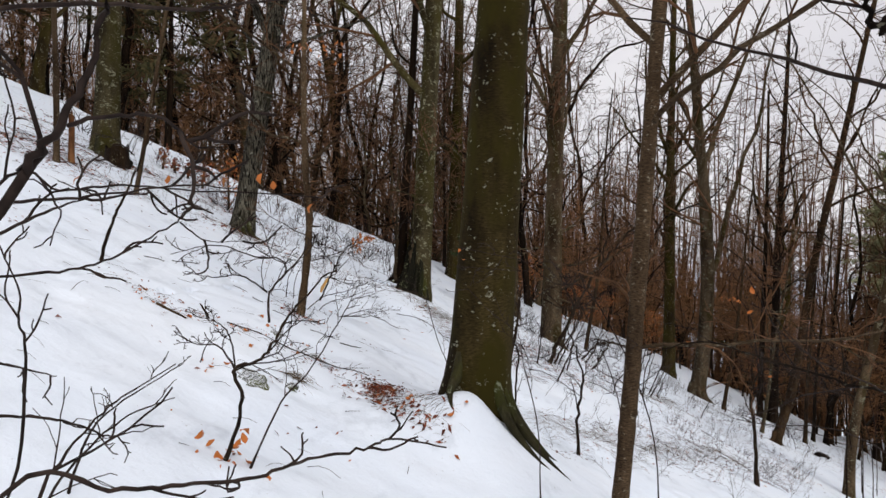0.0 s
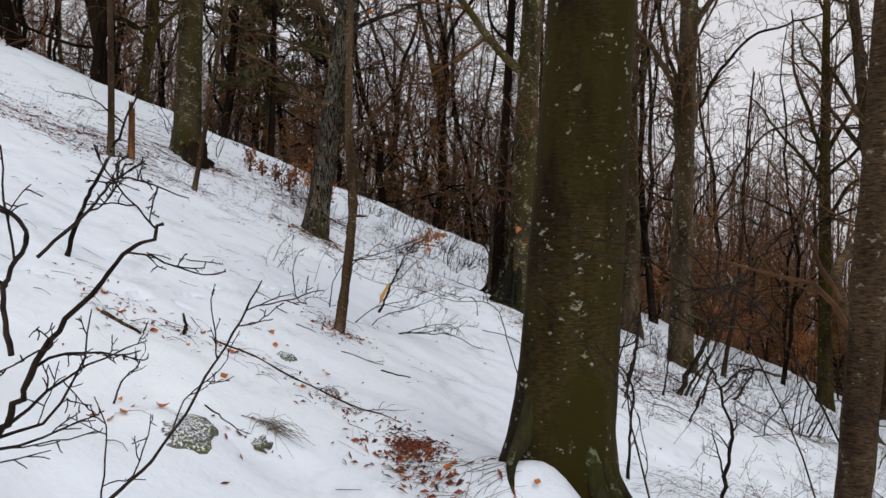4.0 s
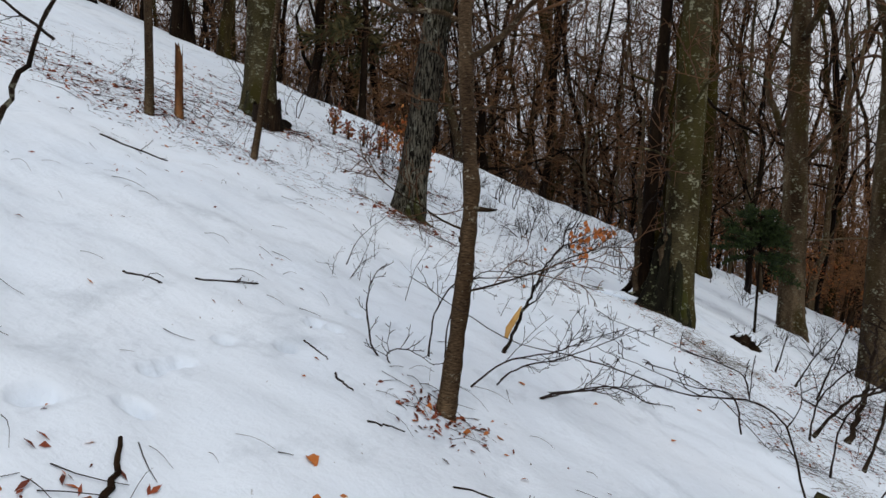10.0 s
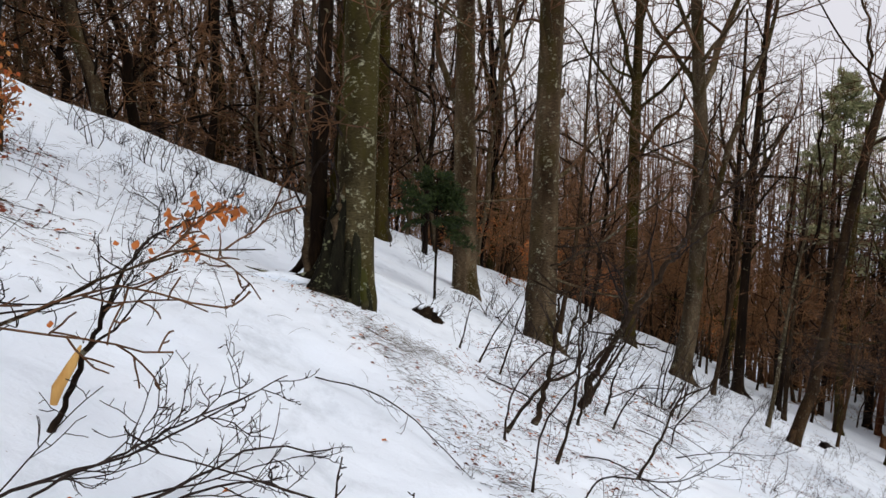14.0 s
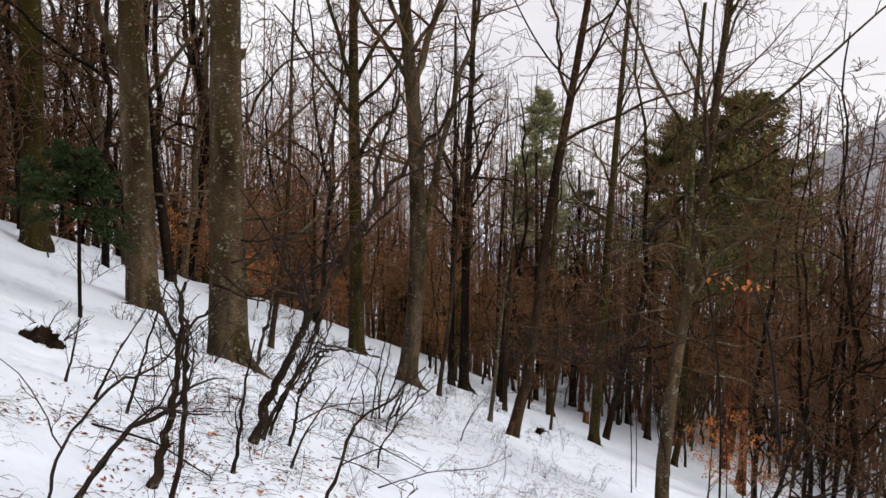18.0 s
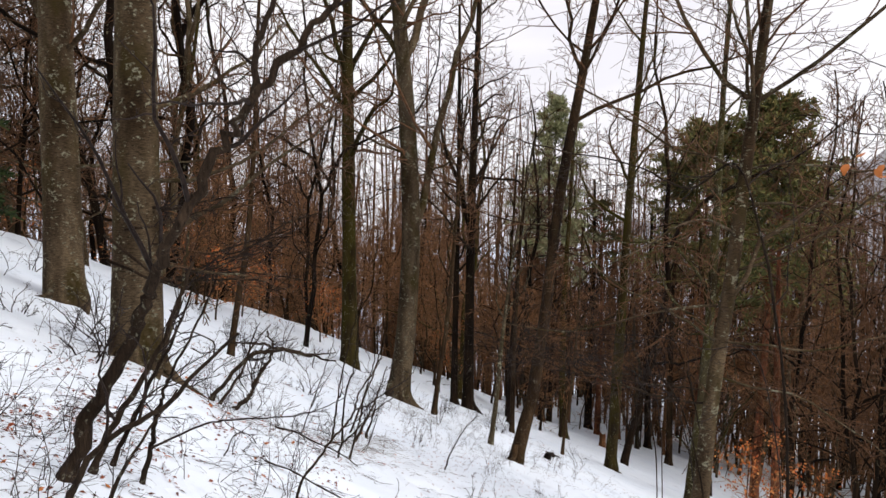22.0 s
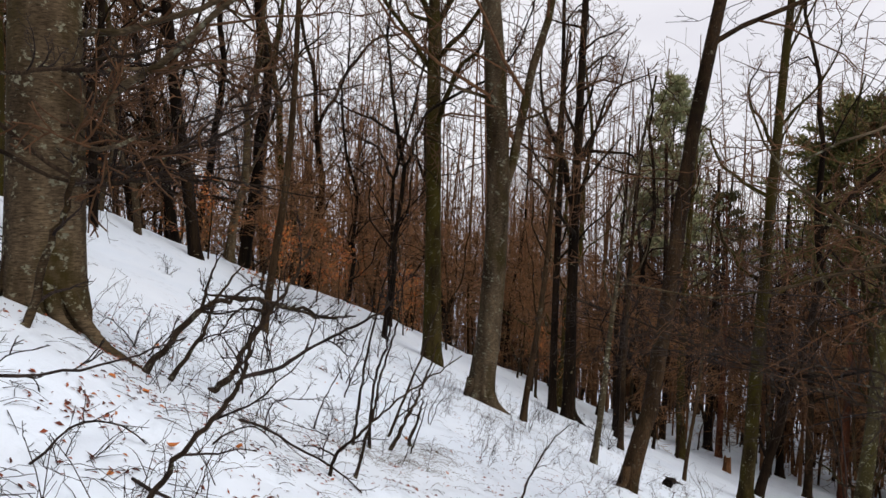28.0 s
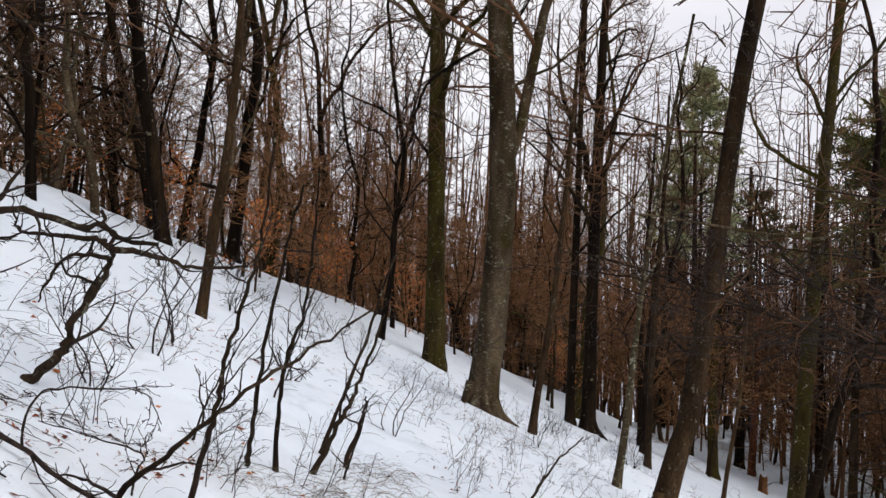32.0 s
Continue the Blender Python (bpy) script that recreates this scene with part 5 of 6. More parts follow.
stem(((-0.78, 13.0, 0.55), (-0.70, 13.02, 1.16), (-0.64, 13.04, 1.40), (-0.60, 13.09, 1.78), (-0.58, 13.17, 2.41), (-0.55, 13.26, 3.09), (-0.5, 13.35, 4.4)), 0.065, 404, "olive stem grown into a cloven beech", 5, 0.2, (3, 2), coat=BEECH)
stem(((0.96, 9.71, 0.32), (1.10, 9.71, 0.30), (1.19, 9.70, 0.29)), 0.008, 361, "bare branch stub reaching in over the slope", 2, 0.3, (2,), kind="branch")
stem(((0.92, 10.50, 0.21), (1.10, 10.52, 0.27), (1.24, 10.54, 0.39), (1.34, 10.55, 0.47)), 0.009, 362, "dark bare branch leaning over the slope", 7, 0.4, (3, 2), kind="branch")
stem(((0.97, 9.76, -0.57), (1.12, 9.70, -0.36), (1.42, 9.55, -0.33), (1.58, 9.46, -0.27), (1.78, 9.33, -0.06)), 0.007, 363, "low bare beech shrub spreading on the snow", 9, 0.4, (4, 2))
stem(((3.12, 12.55, -1.54), (3.59, 12.33, -1.46), (4.00, 12.09, -1.41), (4.24, 11.93, -1.28)), 0.006, 364, "low bare twig spray on open snow", 9, 0.3, (3, 2))
gnarled = stem(((3.88, 17.14, -2.10), (4.10, 17.07, -1.95), (4.19, 17.04, -1.72), (4.34, 17.00, -1.49), (4.37, 16.99, -1.34), (4.31, 17.03, -1.12)), 0.032, 371, "thick gnarled dark shrub stem bent downhill", 5, 0.4, (4, 3))
stem(((4.37, 16.99, -1.34), (4.59, 16.92, -1.37), (4.83, 16.83, -1.43), (5.10, 16.73, -1.42)), 0.019, 372, "gnarled level shrub branch knotted with twigs", 9, 0.35, (4, 3), kind="branch", on=gnarled)
stem(((4.37, 16.99, -1.34), (4.28, 17.03, -1.28), (4.07, 17.10, -1.27), (3.87, 17.18, -1.24), (3.83, 17.20, -1.11)), 0.018, 373, "gnarled level shrub branch knotted with twigs", 8, 0.35, (4, 3), kind="branch", on=gnarled)
stem(((4.35, 17.00, -1.39), (4.16, 17.07, -1.38), (4.04, 17.10, -1.51), (3.98, 17.12, -1.65)), 0.014, 374, "crooked shrub branch hanging to the snow", 4, 0.35, (3, 2), kind="branch", on=gnarled)
hooked = stem(((3.44, 16.16, -1.71), (3.65, 16.09, -1.44), (3.84, 16.03, -1.22), (3.99, 15.98, -1.16), (4.23, 15.89, -1.15), (4.50, 15.78, -1.22), (4.73, 15.69, -1.27)), 0.026, 375, "gnarled grey shrub stem twisted like a hook", 8, 0.3, (4, 3))
stem(((3.84, 16.03, -1.22), (3.89, 16.03, -1.02), (3.97, 16.00, -0.83)), 0.013, 376, "gnarled shrub branch standing up", 4, 0.5, (3, 2), kind="branch", on=hooked)
leaning = stem(((3.69, 13.28, -1.41), (3.81, 13.24, -1.24), (3.91, 13.20, -1.11), (3.95, 13.19, -1.04), (3.97, 13.19, -0.95), (4.02, 13.18, -0.86), (4.09, 13.15, -0.75), (4.14, 13.14, -0.65)), 0.011, 377, "long dark leaning sapling stem close to the way", 5, 0.25, (3, 2))
stem(((3.95, 13.19, -1.04), (4.07, 13.19, -1.01), (4.21, 13.18, -0.93), (4.36, 13.17, -0.86), (4.44, 13.18, -0.78)), 0.0075, 378, "long forked branch of a leaning sapling", 6, 0.25, (3, 2), kind="branch", on=leaning)
stem(((4.82, 15.52, -2.33), (4.91, 15.50, -2.04), (4.96, 15.49, -1.84), (4.99, 15.49, -1.66), (5.07, 15.47, -1.40), (5.12, 15.46, -1.16), (5.15, 15.46, -0.83)), 0.0125, 379, "tall thin dark sapling over the slope", 5, 0.22, (3, 2))
bent = stem(((4.60, 15.27, -2.20), (4.65, 15.30, -2.10), (4.80, 15.29, -1.97), (4.93, 15.30, -1.87), (5.08, 15.29, -1.75), (5.27, 15.27, -1.63), (5.49, 15.24, -1.48)), 0.0125, 382, "long dark sapling bowed far over the slope", 6, 0.22, (3, 2))
stem(((4.65, 15.26, -2.09), (4.54, 15.30, -2.03), (4.44, 15.34, -2.02)), 0.007, 383, "short side branch near the snow", 3, 0.4, (3,), kind="branch", on=bent)
stem(((5.28, 16.91, -2.64), (5.30, 16.92, -2.26), (5.35, 16.92, -1.95), (5.43, 16.90, -1.71), (5.48, 16.90, -1.29), (5.51, 16.91, -0.82)), 0.0165, 384, "dark sapling stem with orange scar at its foot", 5, 0.26, (3, 2))
stem(((5.50, 17.07, -2.73), (5.67, 17.02, -2.45), (5.76, 16.99, -2.26), (5.85, 16.97, -2.02), (5.95, 16.95, -1.73)), 0.021, 385, "dark sapling leaning downhill", 5, 0.34, (3, 2))
stem(((5.76, 17.27, -2.81), (5.86, 17.24, -2.51), (5.90, 17.24, -2.33)), 0.019, 387, "short broken stub of a dark sapling", 2, 0.4, (3,))
stem(((6.72, 16.52, -2.97), (6.83, 16.49, -2.76), (6.94, 16.46, -2.60), (7.09, 16.41, -2.44)), 0.012, 405, "bare sapling leaning over open snow", 4, 0.35, (3, 2))
stem(((4.86, 17.11, -2.33), (5.02, 17.09, -2.01), (5.20, 17.06, -1.71)), 0.00936, 380, "thin bare stem on the open slope", 2, 0.30, (3, 2))
stem(((5.40, 18.52, -2.58), (5.53, 18.50, -2.23), (5.66, 18.47, -1.84), (5.73, 18.46, -1.61)), 0.01152, 381, "dark sapling stem on the open slope", 3, 0.34, (3, 2))
stem(((5.74, 17.03, -2.73), (5.82, 17.01, -2.48), (5.87, 17.00, -2.28)), 0.01008, 386, "short broken stub of a sapling", 2, 0.51, (3,))
stem(((4.34, 15.77, -1.84), (4.56, 15.81, -1.86), (4.68, 15.82, -1.89), (4.74, 15.79, -2.01)), 0.00576, 388, "dark twisted shrub twig", 7, 0.34, (4, 2))
stem(((4.65, 15.72, -2.19), (4.67, 15.75, -2.11), (4.47, 15.75, -2.02), (4.31, 15.74, -1.95)), 0.00576, 389, "dark twisted shrub twig over the snow", 7, 0.34, (4, 2))
stem(((2.68, 16.53, 0.40), (3.00, 16.33, 0.41), (3.20, 16.18, 0.42), (3.43, 16.01, 0.49), (3.69, 15.84, 0.54)), 0.022, 441, "dark knotted beech bough", 12, 0.35, (5, 3), kind="branch", on=OLD_BEECH)
stem(((2.99, 16.38, -0.35), (3.19, 16.22, -0.36), (3.42, 16.05, -0.35), (3.87, 15.80, -0.34), (4.05, 15.65, -0.41)), 0.018, 442, "dark knotted beech bough", 12, 0.35, (5, 3), kind="branch", on=OLD_BEECH)
stem(((2.99, 16.39, -0.17), (3.38, 16.15, -0.26), (3.69, 15.97, -0.12), (3.94, 15.80, 0.09), (4.23, 15.62, 0.22)), 0.015, 443, "dark knotted beech bough", 12, 0.35, (5, 3), kind="branch", on=OLD_BEECH)
stem(((2.64, 16.53, -0.01), (3.00, 16.31, 0.03), (3.42, 16.07, -0.07), (3.83, 15.84, 0.07), (4.19, 15.62, 0.13)), 0.013, 444, "dark knotted beech bough", 12, 0.35, (5, 3), kind="branch", on=OLD_BEECH)
stem(((2.48, 15.99, -0.11), (3.10, 16.14, -0.39), (3.55, 16.18, -0.29), (4.00, 16.18, -0.31), (4.65, 16.13, -0.42)), 0.015, 391, "low dead beech limb spreading level twigs", 14, 0.35, (5, 3), kind="branch", on=OLD_BEECH)
stem(((2.46, 16.06, 0.14), (3.06, 16.23, -0.35), (3.58, 16.27, -0.13), (3.89, 16.27, -0.03), (4.40, 16.19, 0.29), (4.96, 16.07, 0.44)), 0.0165, 392, "low dead beech limb rising at its end", 14, 0.35, (5, 3), kind="branch", on=OLD_BEECH)
stem(((2.61, 15.56, 0.20), (2.92, 15.63, 0.25), (3.24, 15.66, 0.36), (3.52, 15.67, 0.44)), 0.015, 393, "low dead beech limb", 10, 0.4, (5, 3), kind="branch", on=OLD_BEECH)
stem(((7.45, 12.62, 0.77), (7.21, 13.02, 0.66), (6.85, 13.42, 0.89), (6.27, 13.94, 1.05), (5.78, 14.25, 1.23)), 0.014, 394, "long bare overhanging branch", 12, 0.4, (5, 3), kind="branch")
stem(((8.72, 14.47, -1.75), (8.40, 14.92, -1.66), (7.99, 15.37, -1.69), (7.50, 15.85, -1.51), (6.99, 16.22, -1.40)), 0.012, 395, "long level beech branch with brown twig sprays", 14, 0.35, (6, 3), kind="branch")
stem(((9.18, 14.82, -1.27), (8.82, 15.29, -1.37), (8.38, 15.79, -1.28), (7.83, 16.28, -1.22)), 0.012, 396, "long level beech branch with brown twig sprays", 14, 0.4, (6, 3), kind="branch")
stem(((10.21, 16.41, -2.25), (9.76, 16.47, -2.00), (9.27, 16.55, -1.83), (8.75, 16.63, -1.71), (8.25, 16.70, -1.60)), 0.011, 431, "long level beech branch with brown twig sprays", 16, 0.4, (6, 3), kind="branch")
stem(((10.99, 16.99, -2.09), (10.29, 17.08, -2.00), (9.56, 17.18, -2.07), (8.85, 17.27, -2.01), (8.18, 17.35, -2.07)), 0.01, 432, "long level beech branch with brown twig sprays", 16, 0.4, (6, 3), kind="branch")
stem(((9.75, 15.32, -2.25), (9.09, 15.47, -1.98), (8.29, 15.67, -1.82), (7.52, 15.86, -1.62), (6.86, 16.01, -1.42)), 0.01, 433, "long level beech branch with brown twig sprays", 16, 0.4, (6, 3), kind="branch")
stem(((9.76, 14.01, -1.38), (9.09, 14.25, -1.26), (8.42, 14.49, -1.09), (7.62, 14.79, -1.04), (6.94, 15.03, -0.93)), 0.01, 434, "long level beech branch with brown twig sprays", 16, 0.4, (6, 3), kind="branch")
stem(((2.39, 3.34, 0.60), (2.19, 3.49, 0.71), (1.84, 3.71, 0.80), (1.54, 3.86, 0.87), (1.23, 3.95, 0.76)), 0.012, 397, "long level beech branch reaching downhill", 9, 0.3, (4, 2), kind="branch", leaves=4, leaf_size=0.6)
stem(((1.95, 2.79, 2.30), (1.87, 2.82, 2.38), (1.80, 2.83, 2.52), (1.72, 2.82, 2.66)), 0.03, 398, "bent olive branch overhead", 3, 0.4, (3,), kind="branch")
stem(((1.05, 4.54, 1.06), (0.79, 4.62, 1.15), (0.57, 4.66, 1.30), (0.33, 4.67, 1.35), (0.08, 4.65, 1.40)), 0.0055, 399, "long bare branch reaching before a beech trunk", 7, 0.13, (3, 2), kind="branch", leaves=2, leaf_size=0.4)
stem(((0.80, 4.44, 1.25), (0.57, 4.49, 1.24), (0.32, 4.51, 1.25), (0.05, 4.5, 1.27)), 0.004, 400, "long bare branch reaching before a beech trunk", 5, 0.13, (3,), kind="branch")
stem(((0.58, 4.58, 0.58), (0.56, 4.63, 0.74), (0.51, 4.66, 0.81), (0.32, 4.69, 0.96), (0.15, 4.70, 1.13)), 0.005, 401, "crooked sapling before a beech trunk", 4, 0.2, (3, 2))
tuft = np.random.default_rng(6)
for _ in range(22):
    hang_leaf(young, np.array((-1.42, 7.36, 3.55)) - np.array(young.location) + tuft.standard_normal(3) * np.array([0.17, 0.1, 0.05]), tuft, 0.8)
for h, az, off, size in ((2.75, 20, 62, 0.5), (2.85, 170, 60, 0.45)):
    a, o = radians(az), radians(off)
    foot = np.array([-0.055 - 0.03 * (h - 2.4), 0.36 + 0.12 * (h - 2.4), h])
    tip = foot + size * np.array([np.cos(a) * np.sin(o), np.sin(a) * np.sin(o), np.cos(o)])
    rod = Soup()
    rod.tubes(np.linspace(foot, tip, 5)[None], np.linspace(0.008, 0.003, 5)[None], 6)
    part("side_branch", rod, NEAR_TWIG, young)


def shrub(seed, height, stems, label):
    """A bare shrub: several crooked stems from one root, each with its own twigs."""
    rng = np.random.default_rng(seed)
    root = thing("bare_shrub", (0, 0, 0), label, "shrub", "bare shrubs on the crest")
    for k in range(stems):
        a, off = rng.random() * 6.283, rng.uniform(0.15, 0.8)
        way = np.array([[np.cos(a) * off + 0.35, np.sin(a) * off, 1.0]])
        p = grow(rng, np.array([[0.04 * np.cos(a), 0.04 * np.sin(a), -0.06]]), way, np.array([height * rng.uniform(0.6, 1.15)]), 9, 0.22, 0.03)
        r = taper(np.array([0.007 + 0.004 * rng.random()]), 9, 0.0025)
        s = Soup()
        s.tubes(p, r, 5)
        twig_levels(rng, p, r, (5, 3), s, 0.0018, 0.25, 0.03, cheap=True)
        part("stem", s, NEAR_TWIG, root)
    return root


SHRUBS = [shrub(411, 0.8, 4, "low bare shrub standing in the snow"), shrub(412, 1.1, 3, "thin bare shrub leaning downhill"), shrub(413, 0.55, 5, "small spreading bare shrub in the snow")]
bushy = random.Random(31)
for x0, y0, x1, y1, count in ((-5.5, 13.6, -0.6, 21.5, 34), (-9.5, 13.5, -5.0, 19.0, 14), (0.4, 14.0, 4.6, 24.5, 14), (4.5, 18.5, 8.5, 28.0, 12), (9.5, 21.5, 15.0, 30.0, 8)):
    for _ in range(count):
        x, y = bushy.uniform(x0, x1), bushy.uniform(y0, y1)
        copy_thing(SHRUBS[bushy.randrange(3)], Matrix.Translation((x, y, gz(x, y))) @ Matrix.Rotation(bushy.uniform(0, 6.283), 4, "Z") @ Matrix.Scale(bushy.uniform(0.7, 1.3), 4))
for proto, x, y in zip(SHRUBS, (-2.9, -1.4, 1.6), (15.4, 17.2, 17.9)):
    place(proto, x, y)


# ---- things on the snow ----
def laid(x, y, up=0.0):
    return np.stack([x, y, ground_z(x, y) + up], -1)


def fallen_stick(a, b, r, seed, label, name="fallen_stick", side=0, material=None, crook=0.25, rise=0.0):
    """A stick lying on the snow from a to b, with short side stubs."""
    rng = np.random.default_rng(seed)
    a, b = np.array(a), np.array(b)
    n = 10
    t = np.linspace(0, 1, n)
    d = b - a
    size = np.linalg.norm(d)
    off = crook * size * 0.12 * np.sin(t * 3.1 * (1 + rng.random()) + rng.random() * 6) + 0.006 * rng.standard_normal(n)
    x, y = a[0] + d[0] * t - d[1] / size * off, a[1] + d[1] * t + d[0] / size * off
    p = laid(x, y, r * 0.6 + rise * np.sin(t * 3.1))
    o = np.array([a[0], a[1], gz(*a)])
    root = thing(name, o, label, "stick", "sticks on the snow")
    s = Soup()
    s.tubes((p - o)[None], (r * (1 - 0.45 * t) * (1 + 0.08 * rng.standard_normal(n)))[None], 8)
    for e, c, q in ((0, p[0] - o, r), (1, p[-1] - o, r * 0.5)):
        s.add(np.array([c + q * np.array([np.cos(u) * 0.3, np.sin(u), np.cos(u)]) for u in (0.3, 1.9, 3.4, 5.0)]), [[0, 1, 2, 3]])
    part("shaft", s, material or NEAR_TWIG, root)
    if side:
        at, w, length, r0 = spawn(rng, (p - o)[None], np.full((1, n), r), side, 0.3, 1.0, 40, 12, 0.3, 0.4)
        w[:, 2] = np.abs(w[:, 2]) * 0.4 - 0.4465 * w[:, 0]
        for q, u in zip(grow(rng, at, w, length, 5, 0.15, 0.02), taper(np.maximum(r0, 0.002), 5, 0.0015)):
            bs = Soup()
            bs.tubes(q[None], u[None], 5)
            twig_levels(rng, q[None], u[None], (3,), bs, 0.0012, 0.2, 0.02)
            part("twig", bs, NEAR_TWIG, root)
    return root


fallen_stick((-1.86, 5.66), (-0.62, 5.6), 0.007, 501, "long dark fallen stick pointing downhill on the snow", side=4)
fallen_stick((-1.97, 5.49), (-2.13, 5.72), 0.012, 502, "short thick mossy stick end in the snow", material=SAPLING_BARK)
fallen_stick((-2.25, 5.12), (-2.03, 5.16), 0.014, 503, "short tan bark-covered log piece among leaves", "log", material=YOUNG_BARK)
fallen_stick((0.42, 9.0), (0.78, 8.98), 0.035, 504, "short mossy log lying in the snow", "log", material=MOSSY)
fallen_stick((-3.06, 6.68), (-2.88, 6.74), 0.006, 505, "small twig half sunk in snow", side=2)
fallen_stick((-2.9, 7.0), (-2.72, 7.3), 0.006, 506, "small twig half sunk in snow", side=3)
fallen_stick((-1.0, 6.5), (-0.84, 6.7), 0.007, 507, "broken brown stick on the snow", material=SAPLING_BARK)
fallen_stick((-1.3, 6.47), (-1.05, 6.73), 0.004, 508, "thin twig on the snow", side=3)
fallen_stick((-1.27, 7.96), (-0.62, 9.2), 0.007, 509, "thin bare twig lying on open snow", side=6, rise=0.08)
fallen_stick((-2.22, 6.94), (-2.05, 6.86), 0.0045, 510, "dark short twig on the snow", side=1)
fallen_stick((-1.98, 6.8), (-1.86, 6.72), 0.006, 511, "dark short twig on the snow")
stem(((-1.66, 4.42, 0.63), (-1.62, 4.45, 0.68), (-1.6, 4.53, 0.74), (-1.61, 4.60, 0.80)), 0.005, 512, "forked dark twig above brown leaves", 4, 0.3, (2,))
fallen_stick((-1.4, 4.75), (-1.15, 4.7), 0.004, 513, "thin dark stick beside a mossy rock", side=1)
fallen_stick((-1.7, 6.55), (-1.6, 6.7), 0.005, 514, "dark bark sliver on the snow")
fallen_stick((-4.9, 8.3), (-4.5, 8.6), 0.009, 517, "small twig half sunk in snow", side=3)
fallen_stick((-0.7, 10.2), (0.2, 9.6), 0.006, 518, "bare twig spray on the snow", side=6, rise=0.1)
fallen_stick((3.55, 14.2), (4.3, 13.6), 0.008, 520, "bare twig lying on the littered snow", side=5, rise=0.06)
fallen_stick((3.0, 13.2), (3.5, 12.6), 0.007, 521, "bare twig lying on the littered snow", side=5, rise=0.05)
fallen_stick((4.1, 15.8), (4.8, 15.2), 0.01, 522, "dark branch lying on the littered snow", side=5, rise=0.06)
fallen_stick((3.2, 14.1), (3.6, 14.6), 0.006, 523, "fan of bare twigs in the snow", side=7, rise=0.12)
fallen_stick((3.9, 14.9), (4.3, 15.4), 0.006, 524, "fan of bare twigs in the snow", side=7, rise=0.12)
fallen_stick((1.5, 11.0), (2.3, 10.6), 0.007, 525, "bare twig lying on the littered snow", side=5, rise=0.05)
fallen_stick((0.9, 12.2), (1.6, 11.8), 0.008, 526, "bare twig lying on the littered snow", side=5, rise=0.05)

fallen_stick((12.7, 21.7), (13.5, 22.5), 0.09, 470, "dark broken log half sunk in the snow", "fallen_log", 3, DARK_BARK, 0.2, 0.08)


def snow_cap(root, way, wide, seed):
    """Snow lying along the top of a piece of wood."""
    rng = np.random.default_rng(seed)
    p = spline(np.array(way), 4)
    cap = Soup()
    cap.tubes(p[None], (wide * np.sin(np.linspace(0.25, 2.9, len(p))) * (1 + 0.07 * rng.standard_normal(len(p))))[None], 10)
    part("snow_patch", cap, SNOW, root, "clinging patch of snow")


for k, (az, out, high, thick) in enumerate(((186, 0.46, 0.62, 0.085), (206, 0.44, 0.85, 0.095), (226, 0.4, 0.66, 0.08), (244, 0.38, 0.95, 0.085), (262, 0.36, 0.62, 0.07), (282, 0.36, 0.9, 0.065), (304, 0.34, 0.5, 0.06))):
    a, t = radians(az), np.linspace(0, 1, 8)
    d = out - (out - 0.14) * t ** 0.7
    bx, by = d * np.cos(a + 0.1 * np.sin(4 * t + k)), d * np.sin(a + 0.1 * np.sin(4 * t + k))
    bz = gz(-0.47 + bx[0], 12.75 + by[0]) - gz(-0.47, 12.75) - 0.06 + (high + 0.1) * t
    ridge = Soup()
    ridge.tubes(np.stack([bx, by, bz], 1)[None], (thick * (1.0 - 0.55 * t) * (1 + 0.15 * np.sin(7 * t + 2 * k)))[None], 9)
    part("buttress", ridge, BLACK_MOSS, cloven, "black mossy root buttress")
for az, reach in ((196, 0.95), (172, 0.8)):
    a = radians(az)
    way = [((0.3 + reach * t) * np.cos(a + 0.12 * t), (0.3 + reach * t) * np.sin(a + 0.12 * t), gz(-0.47 + (0.3 + reach * t) * np.cos(a + 0.12 * t), 12.75 + (0.3 + reach * t) * np.sin(a + 0.12 * t)) - gz(-0.47, 12.75) + 0.05 - 0.06 * t) for t in (0.0, 0.25, 0.5, 0.75)]
    snow_cap(cloven, way, 0.06, az)
for k, (az, low, high, wide) in enumerate(((236, -0.1, 0.3, 0.06), (254, -0.2, 0.22, 0.055), (216, 0.0, 0.42, 0.065), (196, 0.1, 0.5, 0.07))):
    a = radians(az)
    way = [(np.cos(a + 0.06 * np.sin(5 * t + k)) * (0.38 - 0.15 * t), np.sin(a + 0.06 * np.sin(5 * t + k)) * (0.38 - 0.15 * t), low + (high - low) * t) for t in (0.0, 0.35, 0.7, 1.0)]
    snow_cap(cloven, way, wide, 10 + k)


